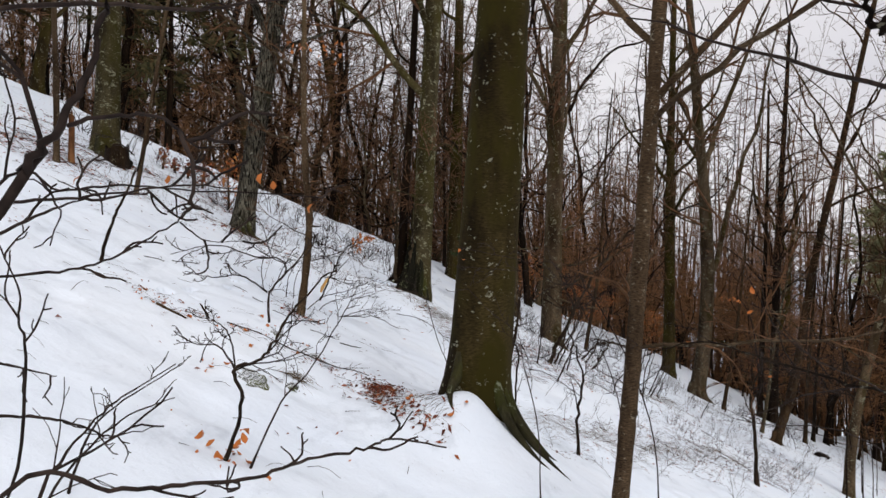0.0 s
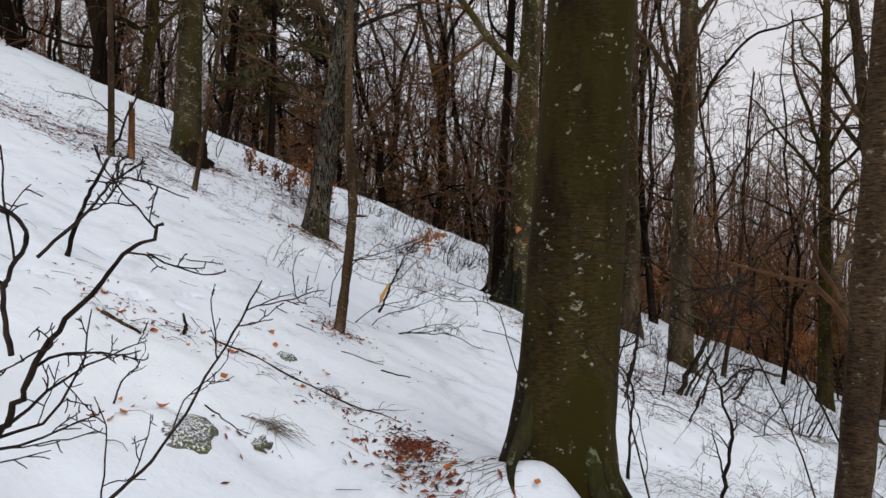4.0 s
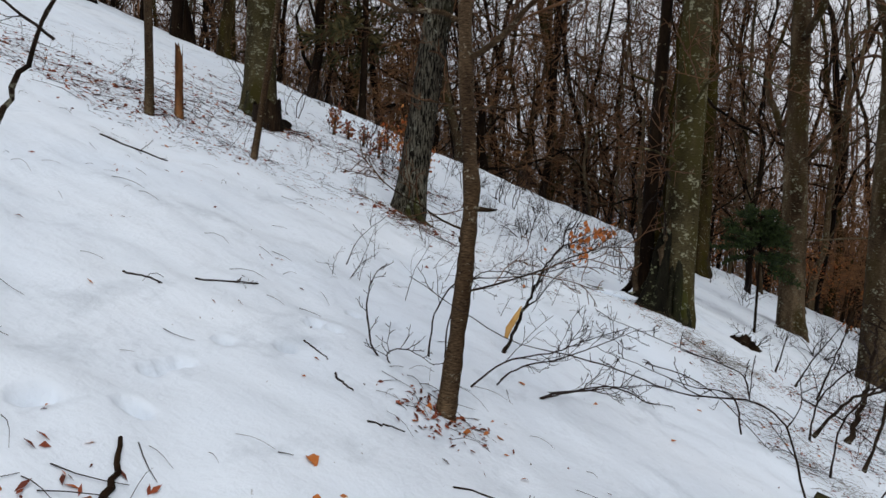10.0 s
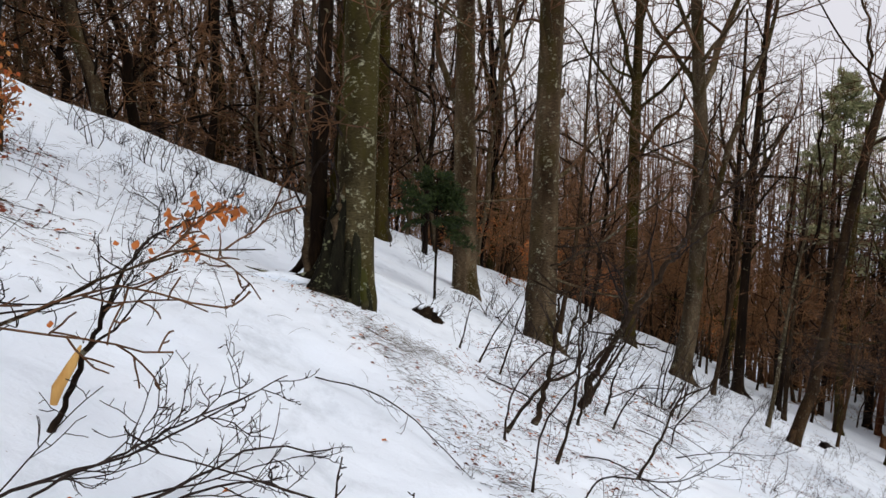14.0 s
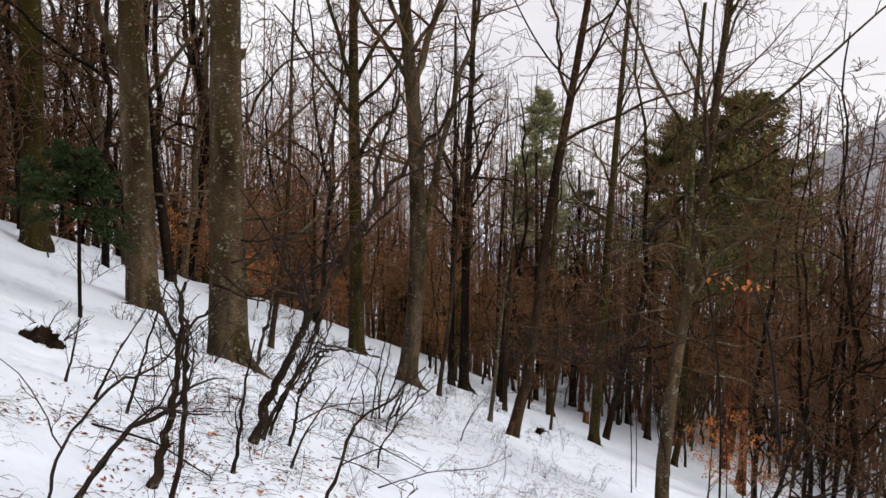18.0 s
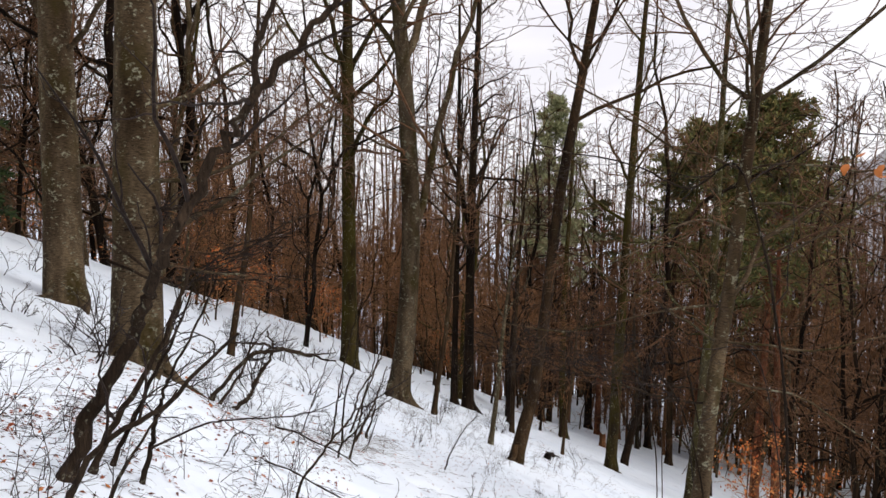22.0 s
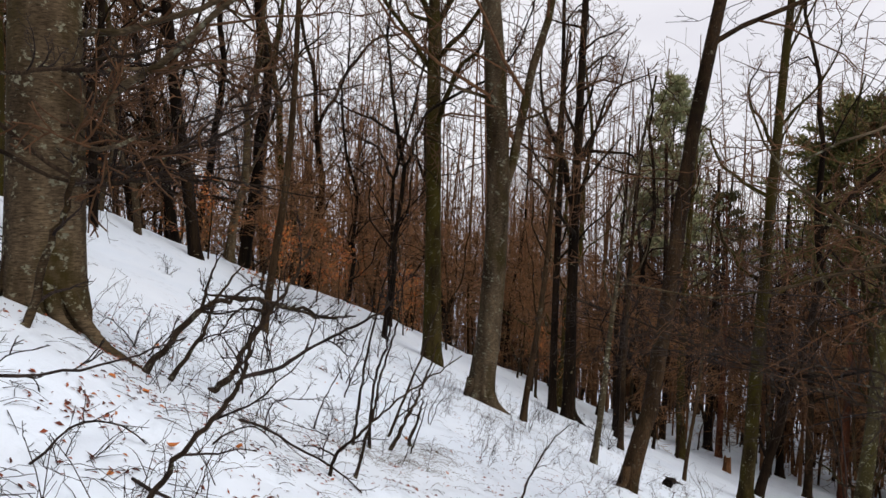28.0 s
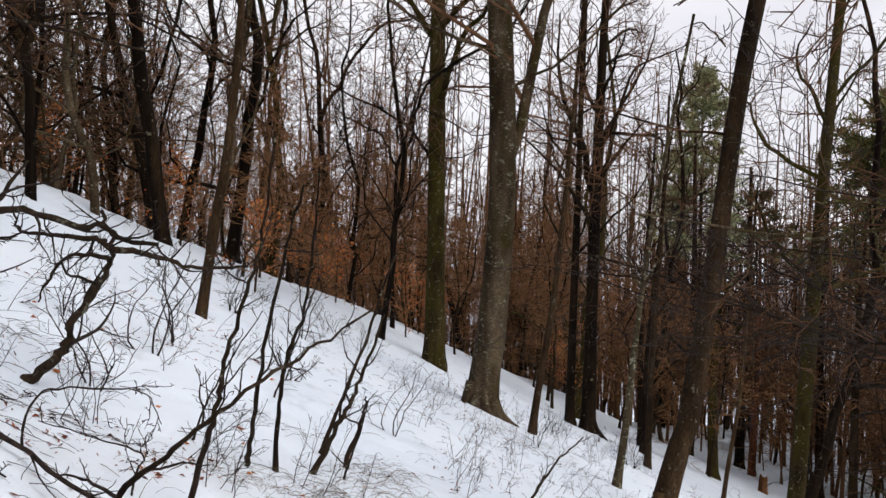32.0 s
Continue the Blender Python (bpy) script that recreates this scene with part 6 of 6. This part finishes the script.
def rock(x, y, size, seed, label, squash=0.55, material=None, name="rock", rough=0.05):
    """A rounded, pitted stone bedded in the snow."""
    rng = np.random.default_rng(seed)
    nu, nv = 22, 14
    u, v = np.meshgrid(np.arange(nu) * 2 * np.pi / nu, np.linspace(-1.2, 1.55, nv))
    d = np.stack([np.cos(u) * np.cos(v), np.sin(u) * np.cos(v), np.sin(v)], -1)
    ph = rng.random((5, 3)) * 6.28
    bump = sum(0.12 / (k + 1) * np.sin((1.6 + 1.7 * k) * d[..., 0] + ph[k, 0]) * np.sin((1.9 + 1.5 * k) * d[..., 1] + ph[k, 1]) * np.sin((1.7 + 1.6 * k) * d[..., 2] + ph[k, 2]) for k in range(5))
    p = d * (1 + 1.6 * bump + rough * rng.standard_normal(bump.shape))[..., None] * size * np.array([1.0, 1.15, squash])
    i, j = np.meshgrid(np.arange(nv - 1), np.arange(nu), indexing="ij")
    k = (j + 1) % nu
    f = np.stack([i * nu + j, i * nu + k, (i + 1) * nu + k, (i + 1) * nu + j], -1)
    root = thing(name, (x, y, gz(x, y) - size * squash * (0.85 if name == "rock" else 0.4)), label, name.split("_")[-1], "mossy rocks" if name == "rock" else "")
    root.rotation_euler = (0.0, 0.42, 0.0)
    s = Soup()
    s.add(p, f)
    part("stone" if name == "rock" else "wood", s, material or ROCK, root)
    return root


rock(-1.31, 4.43, 0.15, 601, "grey-green mossy rock showing through the snow", 0.28)
rock(-1.10, 4.74, 0.06, 602, "small mossy stone with dead moss tufts", 0.6, rough=0.14)
rock(-1.14, 5.74, 0.095, 603, "rounded grey lichen-covered rock in the snow", 0.7)
rock(-1.53, 5.94, 0.1, 604, "flat speckled stone nearly covered by snow", 0.28)


rock(-6.77, 13.6, 0.27, 607, "black rotten hollow stump against a beech foot", 0.5, DARK_BARK, "rotten_stump", 0.14)
rotten = rock(0.51, 14.80, 0.17, 605, "black rotten stump remnant dusted with snow", 0.95, DARK_BARK, "rotten_stump", 0.16)
snow_cap(rotten, ((-0.1, -0.06, 0.13), (0.0, 0.0, 0.17), (0.08, 0.05, 0.12)), 0.05, 1)
rock(0.70, 14.60, 0.1, 606, "black rotten wood chunk dusted with snow", 0.8, DARK_BARK, "rotten_stump", 0.18)


def stump(x, y, h, r, seed, label, material):
    rng = np.random.default_rng(seed)
    s, ax, rad = trunk_soup(rng, h, r, (0.0, 0.0), 7, 14, 0.35, 0.0, 0.85, 3)
    v = s.v[-1]
    top = v[:, 2] > h - 0.01
    v[top, 2] += rng.uniform(-0.12, 0.08, top.sum())
    root = thing("broken_stump", (x, y, gz(x, y)), label, "stump")
    part("snag", s, material, root)
    c = Soup()
    m = np.array([0, 0, h - 0.05])
    c.tubes(np.stack([m - np.array([0, 0, 0.1]), m, m + np.array([0.01, 0, 0.05])])[None], np.array([[r * 0.7, r * 0.6, 0.004]]), 8)
    part("heartwood", c, SPLIT_WOOD, root, "pale splintered wood")


stump(-5.91, 10.38, 0.78, 0.042, 611, "broken orange-brown stump of a thin tree", DEADWOOD)
stump(27.8, 35.5, 0.7, 0.16, 613, "broken stump far down the snow slope", DEADWOOD)
stump(-6.5, 13.0, 0.35, 0.2, 612, "dark rotten stump beside a beech", DARK_BARK)

shard = Soup()
w = np.array([(-1.56, 8.38, 0.70), (-1.545, 8.385, 0.76), (-1.50, 8.40, 0.84), (-1.47, 8.41, 0.91)]) - np.array(broken.location)
shard.tubes(w[None], np.array([[0.013, 0.022, 0.018, 0.004]]), 7)
part("split_wood", shard, SPLIT_WOOD, broken, "torn yellow wood where the stem snapped")


# ---- leaves and litter ----
def fallen_leaf(x, y, seed, size=1.0):
    rng = random.Random(seed)
    ob = new("fallen_leaf", LEAVES[seed % 4])
    ob.matrix_basis = Matrix.Translation((x, y, gz(x, y) + 0.006)) @ Euler((rng.uniform(-0.3, 0.3), 0.42 + rng.uniform(-0.3, 0.3), rng.uniform(0, 6.28))).to_matrix().to_4x4() @ Matrix.Diagonal((size * 0.75, size * 0.75, size * 0.75, 1))
    tagged(ob, "curled orange-brown beech leaf on the snow", "leaf", "fallen leaves")


SPOTS = ((-2.53, 5.47, 2, 0.1), (-2.21, 5.53, 5, 0.16), (-2.31, 5.25, 5, 0.12), (-1.86, 5.46, 3, 0.1), (-1.45, 3.39, 1, 0.02), (-5.4, 9.75, 4, 0.3), (3.57, 14.7, 2, 0.2),
         (3.26, 14.01, 2, 0.15), (3.64, 15.2, 2, 0.2), (3.4, 15.49, 3, 0.25), (-1.02, 3.15, 7, 0.07), (-1.52, 7.0, 6, 0.12), (0.02, 4.9, 9, 0.16), (-0.2, 5.1, 8, 0.2), (-1.45, 5.95, 4, 0.12), (-1.7, 5.62, 3, 0.3),
         (-0.9, 8.6, 3, 0.4), (-0.3, 11.7, 5, 0.3), (0.9, 10.6, 6, 0.5))
MORE_SPOTS = ((1.6, 12.3, 7, 0.6), (4.4, 17.4, 8, 0.5), (5.3, 16.6, 5, 0.3), (-6.2, 13.1, 5, 0.4), (4.8, 10.2, 2, 0.2), (2.2, 12.9, 4, 0.4), (5.6, 18.6, 4, 0.4))
pick = random.Random(77)
number = 0
for cx, cy, count, spread in SPOTS + MORE_SPOTS:
    for _ in range(count):
        number += 1
        fallen_leaf(cx + pick.gauss(0, spread), cy + pick.gauss(0, spread), number, pick.uniform(0.7, 1.15))


for x, y in ((-1.65, 4.5), (-1.61, 4.6), (-1.54, 4.57), (-1.57, 4.32), (-1.57, 4.37), (-1.56, 4.45)):
    number += 1
    fallen_leaf(x, y, number, 1.05)


def along(rng, line, width, count):
    """Points strewn about a line."""
    line = np.asarray(line, float)
    step = np.linalg.norm(np.diff(line, axis=0), axis=1)
    i = rng.choice(len(step), count, p=step / step.sum())
    t = rng.random(count)[:, None]
    return line[i] * (1 - t) + line[i + 1] * t + width * rng.standard_normal((count, 2))


def inside(rng, corners, count):
    """Points strewn over a four-cornered field."""
    a, b, c, d = np.asarray(corners, float)
    u, v = rng.random((2, count, 1))
    return a * (1 - u) * (1 - v) + b * u * (1 - v) + c * u * v + d * (1 - u) * v


def clusters(rng, corners, groups, each, spread):
    """Points in loose heaps over a four-cornered field."""
    heart = np.repeat(inside(rng, corners, groups), each, 0)
    return heart + spread * rng.standard_normal(heart.shape) * (0.4 + rng.random((len(heart), 1)))


EDGE = ((-0.97, 12.55), (-0.45, 11.9), (0.15, 10.84), (0.5, 9.8), (0.75, 9.3))
BANK = ((1.0, 6.9), (2.4, 8.4), (3.8, 10.0), (5.4, 11.8))
FIELD = ((0.55, 10.7), (1.3, 9.8), (6.2, 16.9), (3.6, 18.2))
UPPER = ((0.1, 12.2), (1.0, 11.5), (5.9, 18.0), (4.5, 22.0))
BAND = ((-2.7, 5.5), (-2.2, 5.35), (-1.7, 5.6), (-1.1, 5.6), (-0.5, 5.4), (-0.05, 4.95))
rng = np.random.default_rng(9)
patchy = lambda p: p[np.sin(1.9 * p[:, 0] + 0.8 * p[:, 1]) + np.sin(1.3 * p[:, 1] - 1.1 * p[:, 0]) + rng.standard_normal(len(p)) * 0.7 > 0.1]
bits = np.concatenate([
    patchy(inside(rng, FIELD, 700)), patchy(inside(rng, UPPER, 600)), clusters(rng, FIELD, 80, 22, 0.11), clusters(rng, UPPER, 50, 20, 0.13), along(rng, BAND, 0.13, 240), along(rng, ((-0.53, 5.27), (-0.43, 5.31)), 0.07, 420), along(rng, EDGE, 0.22, 420), along(rng, BANK, 0.35, 320),
    along(rng, ((-1.6, 6.95), (-1.46, 7.08)), 0.1, 150), along(rng, ((-7.6, 9.6), (-5.6, 10.2), (-4.6, 10.4)), 0.6, 1300), along(rng, ((-3.9, 11.3), (-3.1, 11.2)), 0.25, 180), along(rng, ((-7.4, 12.9), (-5.0, 13.0), (-4.2, 14.0)), 0.45, 500),
    along(rng, ((-2.4, 10.6), (-1.9, 12.6)), 0.45, 170), inside(rng, ((-9, 9), (-6, 12), (-6, 18), (-12, 17)), 520), inside(rng, ((1, 6), (6, 11), (9, 16), (7, 19)), 1100), clusters(rng, ((1, 6), (6, 11), (10, 16), (7, 19)), 60, 14, 0.14), inside(rng, ((6, 17), (14, 19), (16, 28), (6, 27)), 1100),
    inside(rng, ((-4, 3), (0, 3), (-0.6, 7.5), (-5, 9)), 70), clusters(rng, ((-4, 3), (0, 3), (-0.6, 7.5), (-5, 9)), 8, 7, 0.12)])


def strew(name, points, size, material, label, flat, seed):
    """Leaf scraps: small bent blades lying on or leaning in the snow."""
    rng = np.random.default_rng(seed)
    n = len(points)
    a, s = rng.random(n) * 6.283, size * (0.5 + rng.random(n))
    ux, uy = np.cos(a) * s, np.sin(a) * s
    wx, wy = -np.sin(a) * s * 0.32, np.cos(a) * s * 0.32
    x, y = points[:, 0], points[:, 1]
    k = [laid(x - ux, y - uy, 0.003), laid(x + wx, y + wy, 0.006 + flat * s * rng.random(n)), laid(x + ux, y + uy, 0.004 + flat * s * rng.random(n)), laid(x - wx, y - wy, 0.004 + flat * s * 0.5 * rng.random(n))]
    so = Soup()
    so.add(np.stack(k, 1), np.arange(n * 4).reshape(-1, 4))
    thing_mesh(name, so, material, (0, 0, 0), label, "litter", "", "stuff", False)


strew("leaf_litter", bits, 0.016, LITTER, "scattered brown leaf scraps in the snow", 0.7, 21)


def twig_litter(name, points, low, high, r, material, label, seed, lift):
    rng = np.random.default_rng(seed)
    n = len(points)
    a, size = rng.normal(0.15, 0.75, n), rng.uniform(low, high, n)
    t = np.linspace(0, 1, 4)
    bend = rng.normal(0, 0.05, n)
    along_x, along_y = np.cos(a) * size, np.sin(a) * size
    x = points[:, :1] + along_x[:, None] * t - (along_y * bend)[:, None] * np.sin(t * 3.14)
    y = points[:, 1:] + along_y[:, None] * t + (along_x * bend)[:, None] * np.sin(t * 3.14)
    up = 0.004 + (lift * rng.random(n) * size)[:, None] * np.sin(t * 2.6)
    so = Soup()
    so.tubes(np.stack([x, y, ground_z(x, y) + up], -1), (r * (0.6 + 0.8 * rng.random(n)))[:, None] * np.linspace(1, 0.5, 4), 3)
    thing_mesh(name, so, material, (0, 0, 0), label, "litter", "", "stuff")


upper = np.concatenate([along(rng, ((-9.39, 10.65), (-6.75, 9.39), (-6.01, 9.76), (-6.91, 12.65)), 0.4, 420), along(rng, ((-7.9, 9.42), (-7.7, 10.67), (-6.3, 10.46), (-9.16, 15.47)), 0.5, 420), along(rng, ((-5.9, 15.2), (-4.6, 14.3), (-3.9, 13.2)), 0.45, 260), along(rng, ((-6.7, 13.4), (-6.0, 13.3)), 0.25, 160), along(rng, ((-3.9, 11.3), (-3.0, 11.3)), 0.22, 120)])
strew("leaf_drift", upper, 0.03, LITTER, "drifts of red-brown leaves below the crest", 0.8, 25)
twigs_at = np.concatenate([patchy(inside(rng, FIELD, 300)), patchy(inside(rng, UPPER, 260)), clusters(rng, FIELD, 50, 12, 0.12), clusters(rng, UPPER, 40, 10, 0.14), along(rng, EDGE, 0.2, 160), along(rng, BAND, 0.12, 90), along(rng, BANK, 0.35, 220), along(rng, ((-2.4, 10.6), (-1.9, 12.6)), 0.45, 130),
                           along(rng, ((-8, 9.4), (-5.6, 10.2), (-4.6, 10.4)), 0.7, 620), along(rng, ((-7.4, 12.9), (-4.2, 14.0)), 0.6, 360), along(rng, ((-1.7, 6.95), (-1.5, 7.1)), 0.12, 24), along(rng, ((-9, 12), (-6, 15.5), (-2, 16.5)), 0.8, 420), inside(rng, ((1, 6), (6, 11), (9, 16), (7, 19)), 700), inside(rng, ((6, 17), (14, 19), (16, 28), (6, 27)), 900),
                           inside(rng, ((-4, 3), (0, 3), (-0.6, 7.5), (-5, 9)), 110)])
twig_litter("twig_litter", twigs_at, 0.05, 0.22, 0.0019, NEAR_TWIG, "thin broken twigs strewn over the snow", 22, 0.25)

twig_litter("long_twigs", upper[::4], 0.15, 0.5, 0.003, NEAR_TWIG, "long dark fallen twigs below the crest", 26, 0.12)
grass_at = np.concatenate([along(rng, EDGE, 0.2, 560), along(rng, BANK, 0.22, 1300), along(rng, ((-0.70, 5.18), (-0.51, 5.19), (-0.25, 4.79), (-0.02, 4.66)), 0.1, 110), along(rng, ((-0.2, 11.9), (0.3, 11.9)), 0.2, 320), patchy(inside(rng, FIELD, 500)),
                           along(rng, ((4.9, 16.4), (5.9, 17.0), (6.1, 17.6)), 0.16, 420), along(rng, ((-3.9, 11.2), (-3.0, 11.0)), 0.25, 260), along(rng, ((8.5, 21.8), (9.6, 21.6)), 0.4, 300), along(rng, ((-1.16, 4.84), (-1.1, 4.88)), 0.03, 60)])
strew("leaf_drift", along(np.random.default_rng(29), ((-0.70, 5.18), (-0.51, 5.19), (-0.25, 4.79), (-0.02, 4.66)), 0.11, 150), 0.022, LITTER, "withered red-brown leaves beside a beech foot", 0.8, 28)
twig_litter("dead_grass", grass_at, 0.05, 0.2, 0.0013, GRASS, "flattened dead grass poking through the snow", 23, 0.5)
seed_at = np.concatenate([patchy(inside(rng, FIELD, 50)), patchy(inside(rng, UPPER, 60)), clusters(rng, FIELD, 16, 4, 0.09), clusters(rng, UPPER, 16, 4, 0.1), along(rng, BANK, 0.6, 70), along(rng, ((-1.6, 10.2), (-2.6, 12.6)), 0.5, 30), along(rng, ((-8, 9.8), (-4.6, 11), (-3, 13)), 0.7, 60), along(rng, ((-5.5, 13.5), (-1.5, 15.5)), 0.9, 60), inside(rng, ((7, 18), (12, 19), (15, 27), (7, 25)), 240), clusters(rng, ((3.5, 9), (6.5, 12), (10, 17), (6, 19)), 30, 4, 0.12), inside(rng, ((-3, 8), (-1, 8), (-1, 11), (-3, 10)), 10)])


def seedlings(points, seed):
    """Bare seedling twigs that stand up from the snow."""
    rng = np.random.default_rng(seed)
    n = len(points)
    base = laid(points[:, 0], points[:, 1], -0.02)
    way = np.stack([rng.normal(0.35, 0.35, n), rng.normal(0, 0.35, n), np.ones(n)], 1)
    p = grow(rng, base, way, rng.uniform(0.12, 0.55, n), 5, 0.14, 0.0)
    r = taper(np.full(n, 0.0028), 5, 0.0013)
    so = Soup()
    so.tubes(p, r, 4)
    twig_levels(rng, p, r, (4, 2), so, 0.0011, 0.2, 0.03, cheap=True)
    thing_mesh("seedlings", so, NEAR_TWIG, (0, 0, 0), "bare beech seedlings standing in the snow", "seedlings", "", "stuff")


seedlings(seed_at, 24)


def leafy_sapling(x, y, h, seed, count, label, material=None):
    """A young beech that has kept its orange leaves."""
    rng = np.random.default_rng(seed)
    root = thing("leafy_sapling", (x, y, gz(x, y)), label, "sapling")
    p = grow(rng, np.zeros((1, 3)), np.array([[0.05, 0, 1.0]]), np.array([h]), 7, 0.05, 0.0)
    r = taper(np.array([0.03]), 7, 0.008)
    s = Soup()
    s.tubes(p, r, 6)
    part("stem", s, SAPLING_BARK, root)
    t = Soup()
    ends = twig_levels(rng, p, r, (14, 6), t, 0.004, 0.15, 0.0, 0.7, True, 0.6).reshape(-1, 3)
    tagged(part("crown", t, BROWN_TWIG, root), kind="stuff")
    c = ends[rng.integers(0, len(ends), count)] + 0.06 * rng.standard_normal((count, 3))
    a = unit(rng.standard_normal((count, 3)) + np.array([0, 0, -0.6])) * 0.075
    b = unit(np.cross(a, rng.standard_normal((count, 3)))) * 0.026
    so = Soup()
    so.add(np.stack([c, c + a * 0.5 + b, c + a, c + a * 0.5 - b], 1), np.arange(count * 4).reshape(-1, 4))
    tagged(part("foliage", so, material or LEAF, root, "" if material else "dry orange leaves", False), kind="stuff")


leafy_sapling(16.4, 18.7, 2.3, 701, 300, "young beech thick with dry orange leaves")
leafy_sapling(17.4, 18.3, 2.6, 702, 240, "young beech thick with dry orange leaves")
leafy_sapling(18.7, 18.6, 2.4, 703, 200, "young beech thick with dry orange leaves")
leafy_sapling(5.6, 27.5, 1.8, 704, 260, "low young beech with dry rust-brown leaves")
leafy_sapling(7.2, 31.5, 2.2, 705, 260, "low young beech with dry rust-brown leaves")
leafy_sapling(4.0, 29.0, 2.0, 706, 200, "low young beech with dry rust-brown leaves")
leafy_sapling(-4.7, 14.3, 1.0, 707, 120, "low young beech with dry rust-brown leaves")
leafy_sapling(-4.2, 13.6, 0.8, 708, 90, "low young beech with dry rust-brown leaves")
for k, (x, y) in enumerate(((-6.38, 15.51), (-6.14, 15.67), (-5.69, 15.39), (-6.27, 17.11), (-6.57, 15.29))):
    leafy_sapling(x, y, 0.26 + 0.05 * k, 740 + k, 60, "low dark shrub with withered red-brown leaves", LITTER)
leafy_sapling(16.5, 33.0, 3.0, 709, 260, "young beech with dry rust-brown leaves")
for k, (x, y) in enumerate(((8.4, 34.0), (11.8, 36.0), (3.2, 33.5), (6.3, 35.5), (13.5, 39.0), (1.0, 30.5), (10.5, 33.0), (-2.5, 31.5))):
    leafy_sapling(x, y, 1.8 + 0.2 * (k % 4), 720 + k, 230, "young beech with dry rust-brown leaves")
leafy_sapling(9.5, 38.0, 2.6, 710, 240, "young beech with dry rust-brown leaves")

withered = np.random.default_rng(8)
for _ in range(9):
    hang_leaf(forked, withered.standard_normal(3) * np.array([0.06, 0.06, 0.03]) + np.array([0.02, 0, 0.09]), withered, 0.8)
sprig = np.random.default_rng(5)
for _ in range(16):
    hang_leaf(yellowed, np.array((4.4, 9.88, 0.55)) - np.array(yellowed.location) + sprig.standard_normal(3) * np.array([0.08, 0.1, 0.03]), sprig, 0.5)
reach = Soup()
a = spline(np.array([(4.78, 9.75, -0.6), (4.7, 9.8, 0.1), (4.55, 9.85, 0.5), (4.35, 9.9, 0.6)]))[None] - np.array(yellowed.location)
reach.tubes(a, np.linspace(0.012, 0.003, a.shape[1])[None], 6)
part("branch", reach, NEAR_TWIG, yellowed)


# ---- distance ----
def far_hill(seed, left, right, dist, low, high, name, label):
    """A wooded ridge on the skyline."""
    rng = np.random.default_rng(seed)
    n, m = 90, 12
    a = np.radians(np.linspace(left, right, n))
    t = np.linspace(0, 1, m)
    top = low + (high - low) * (0.5 - 0.5 * np.cos(np.linspace(0, 1, n) * 3.14)) + 3.0 * np.sin(np.linspace(0, 9, n) + seed) + 1.2 * rng.standard_normal(n)
    d = dist + 140 * t[None] + 10 * np.sin(6 * a[:, None] + 5 * t[None])
    z = -32 + (top[:, None] + 32) * np.sin(t[None] * 1.57) + 0.5 * rng.standard_normal((n, m))
    v = np.stack([np.sin(a)[:, None] * d, np.cos(a)[:, None] * d, z], -1)
    i, j = np.meshgrid(np.arange(n - 1), np.arange(m - 1), indexing="ij")
    s = Soup()
    s.add(v, np.stack([i * m + j, (i + 1) * m + j, (i + 1) * m + j + 1, i * m + j + 1], -1))
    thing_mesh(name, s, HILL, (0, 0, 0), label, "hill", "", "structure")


far_hill(3, 44, 96, 300, -2, 135, "backdrop_hill", "far wooded hillside mottled in two pale greys")
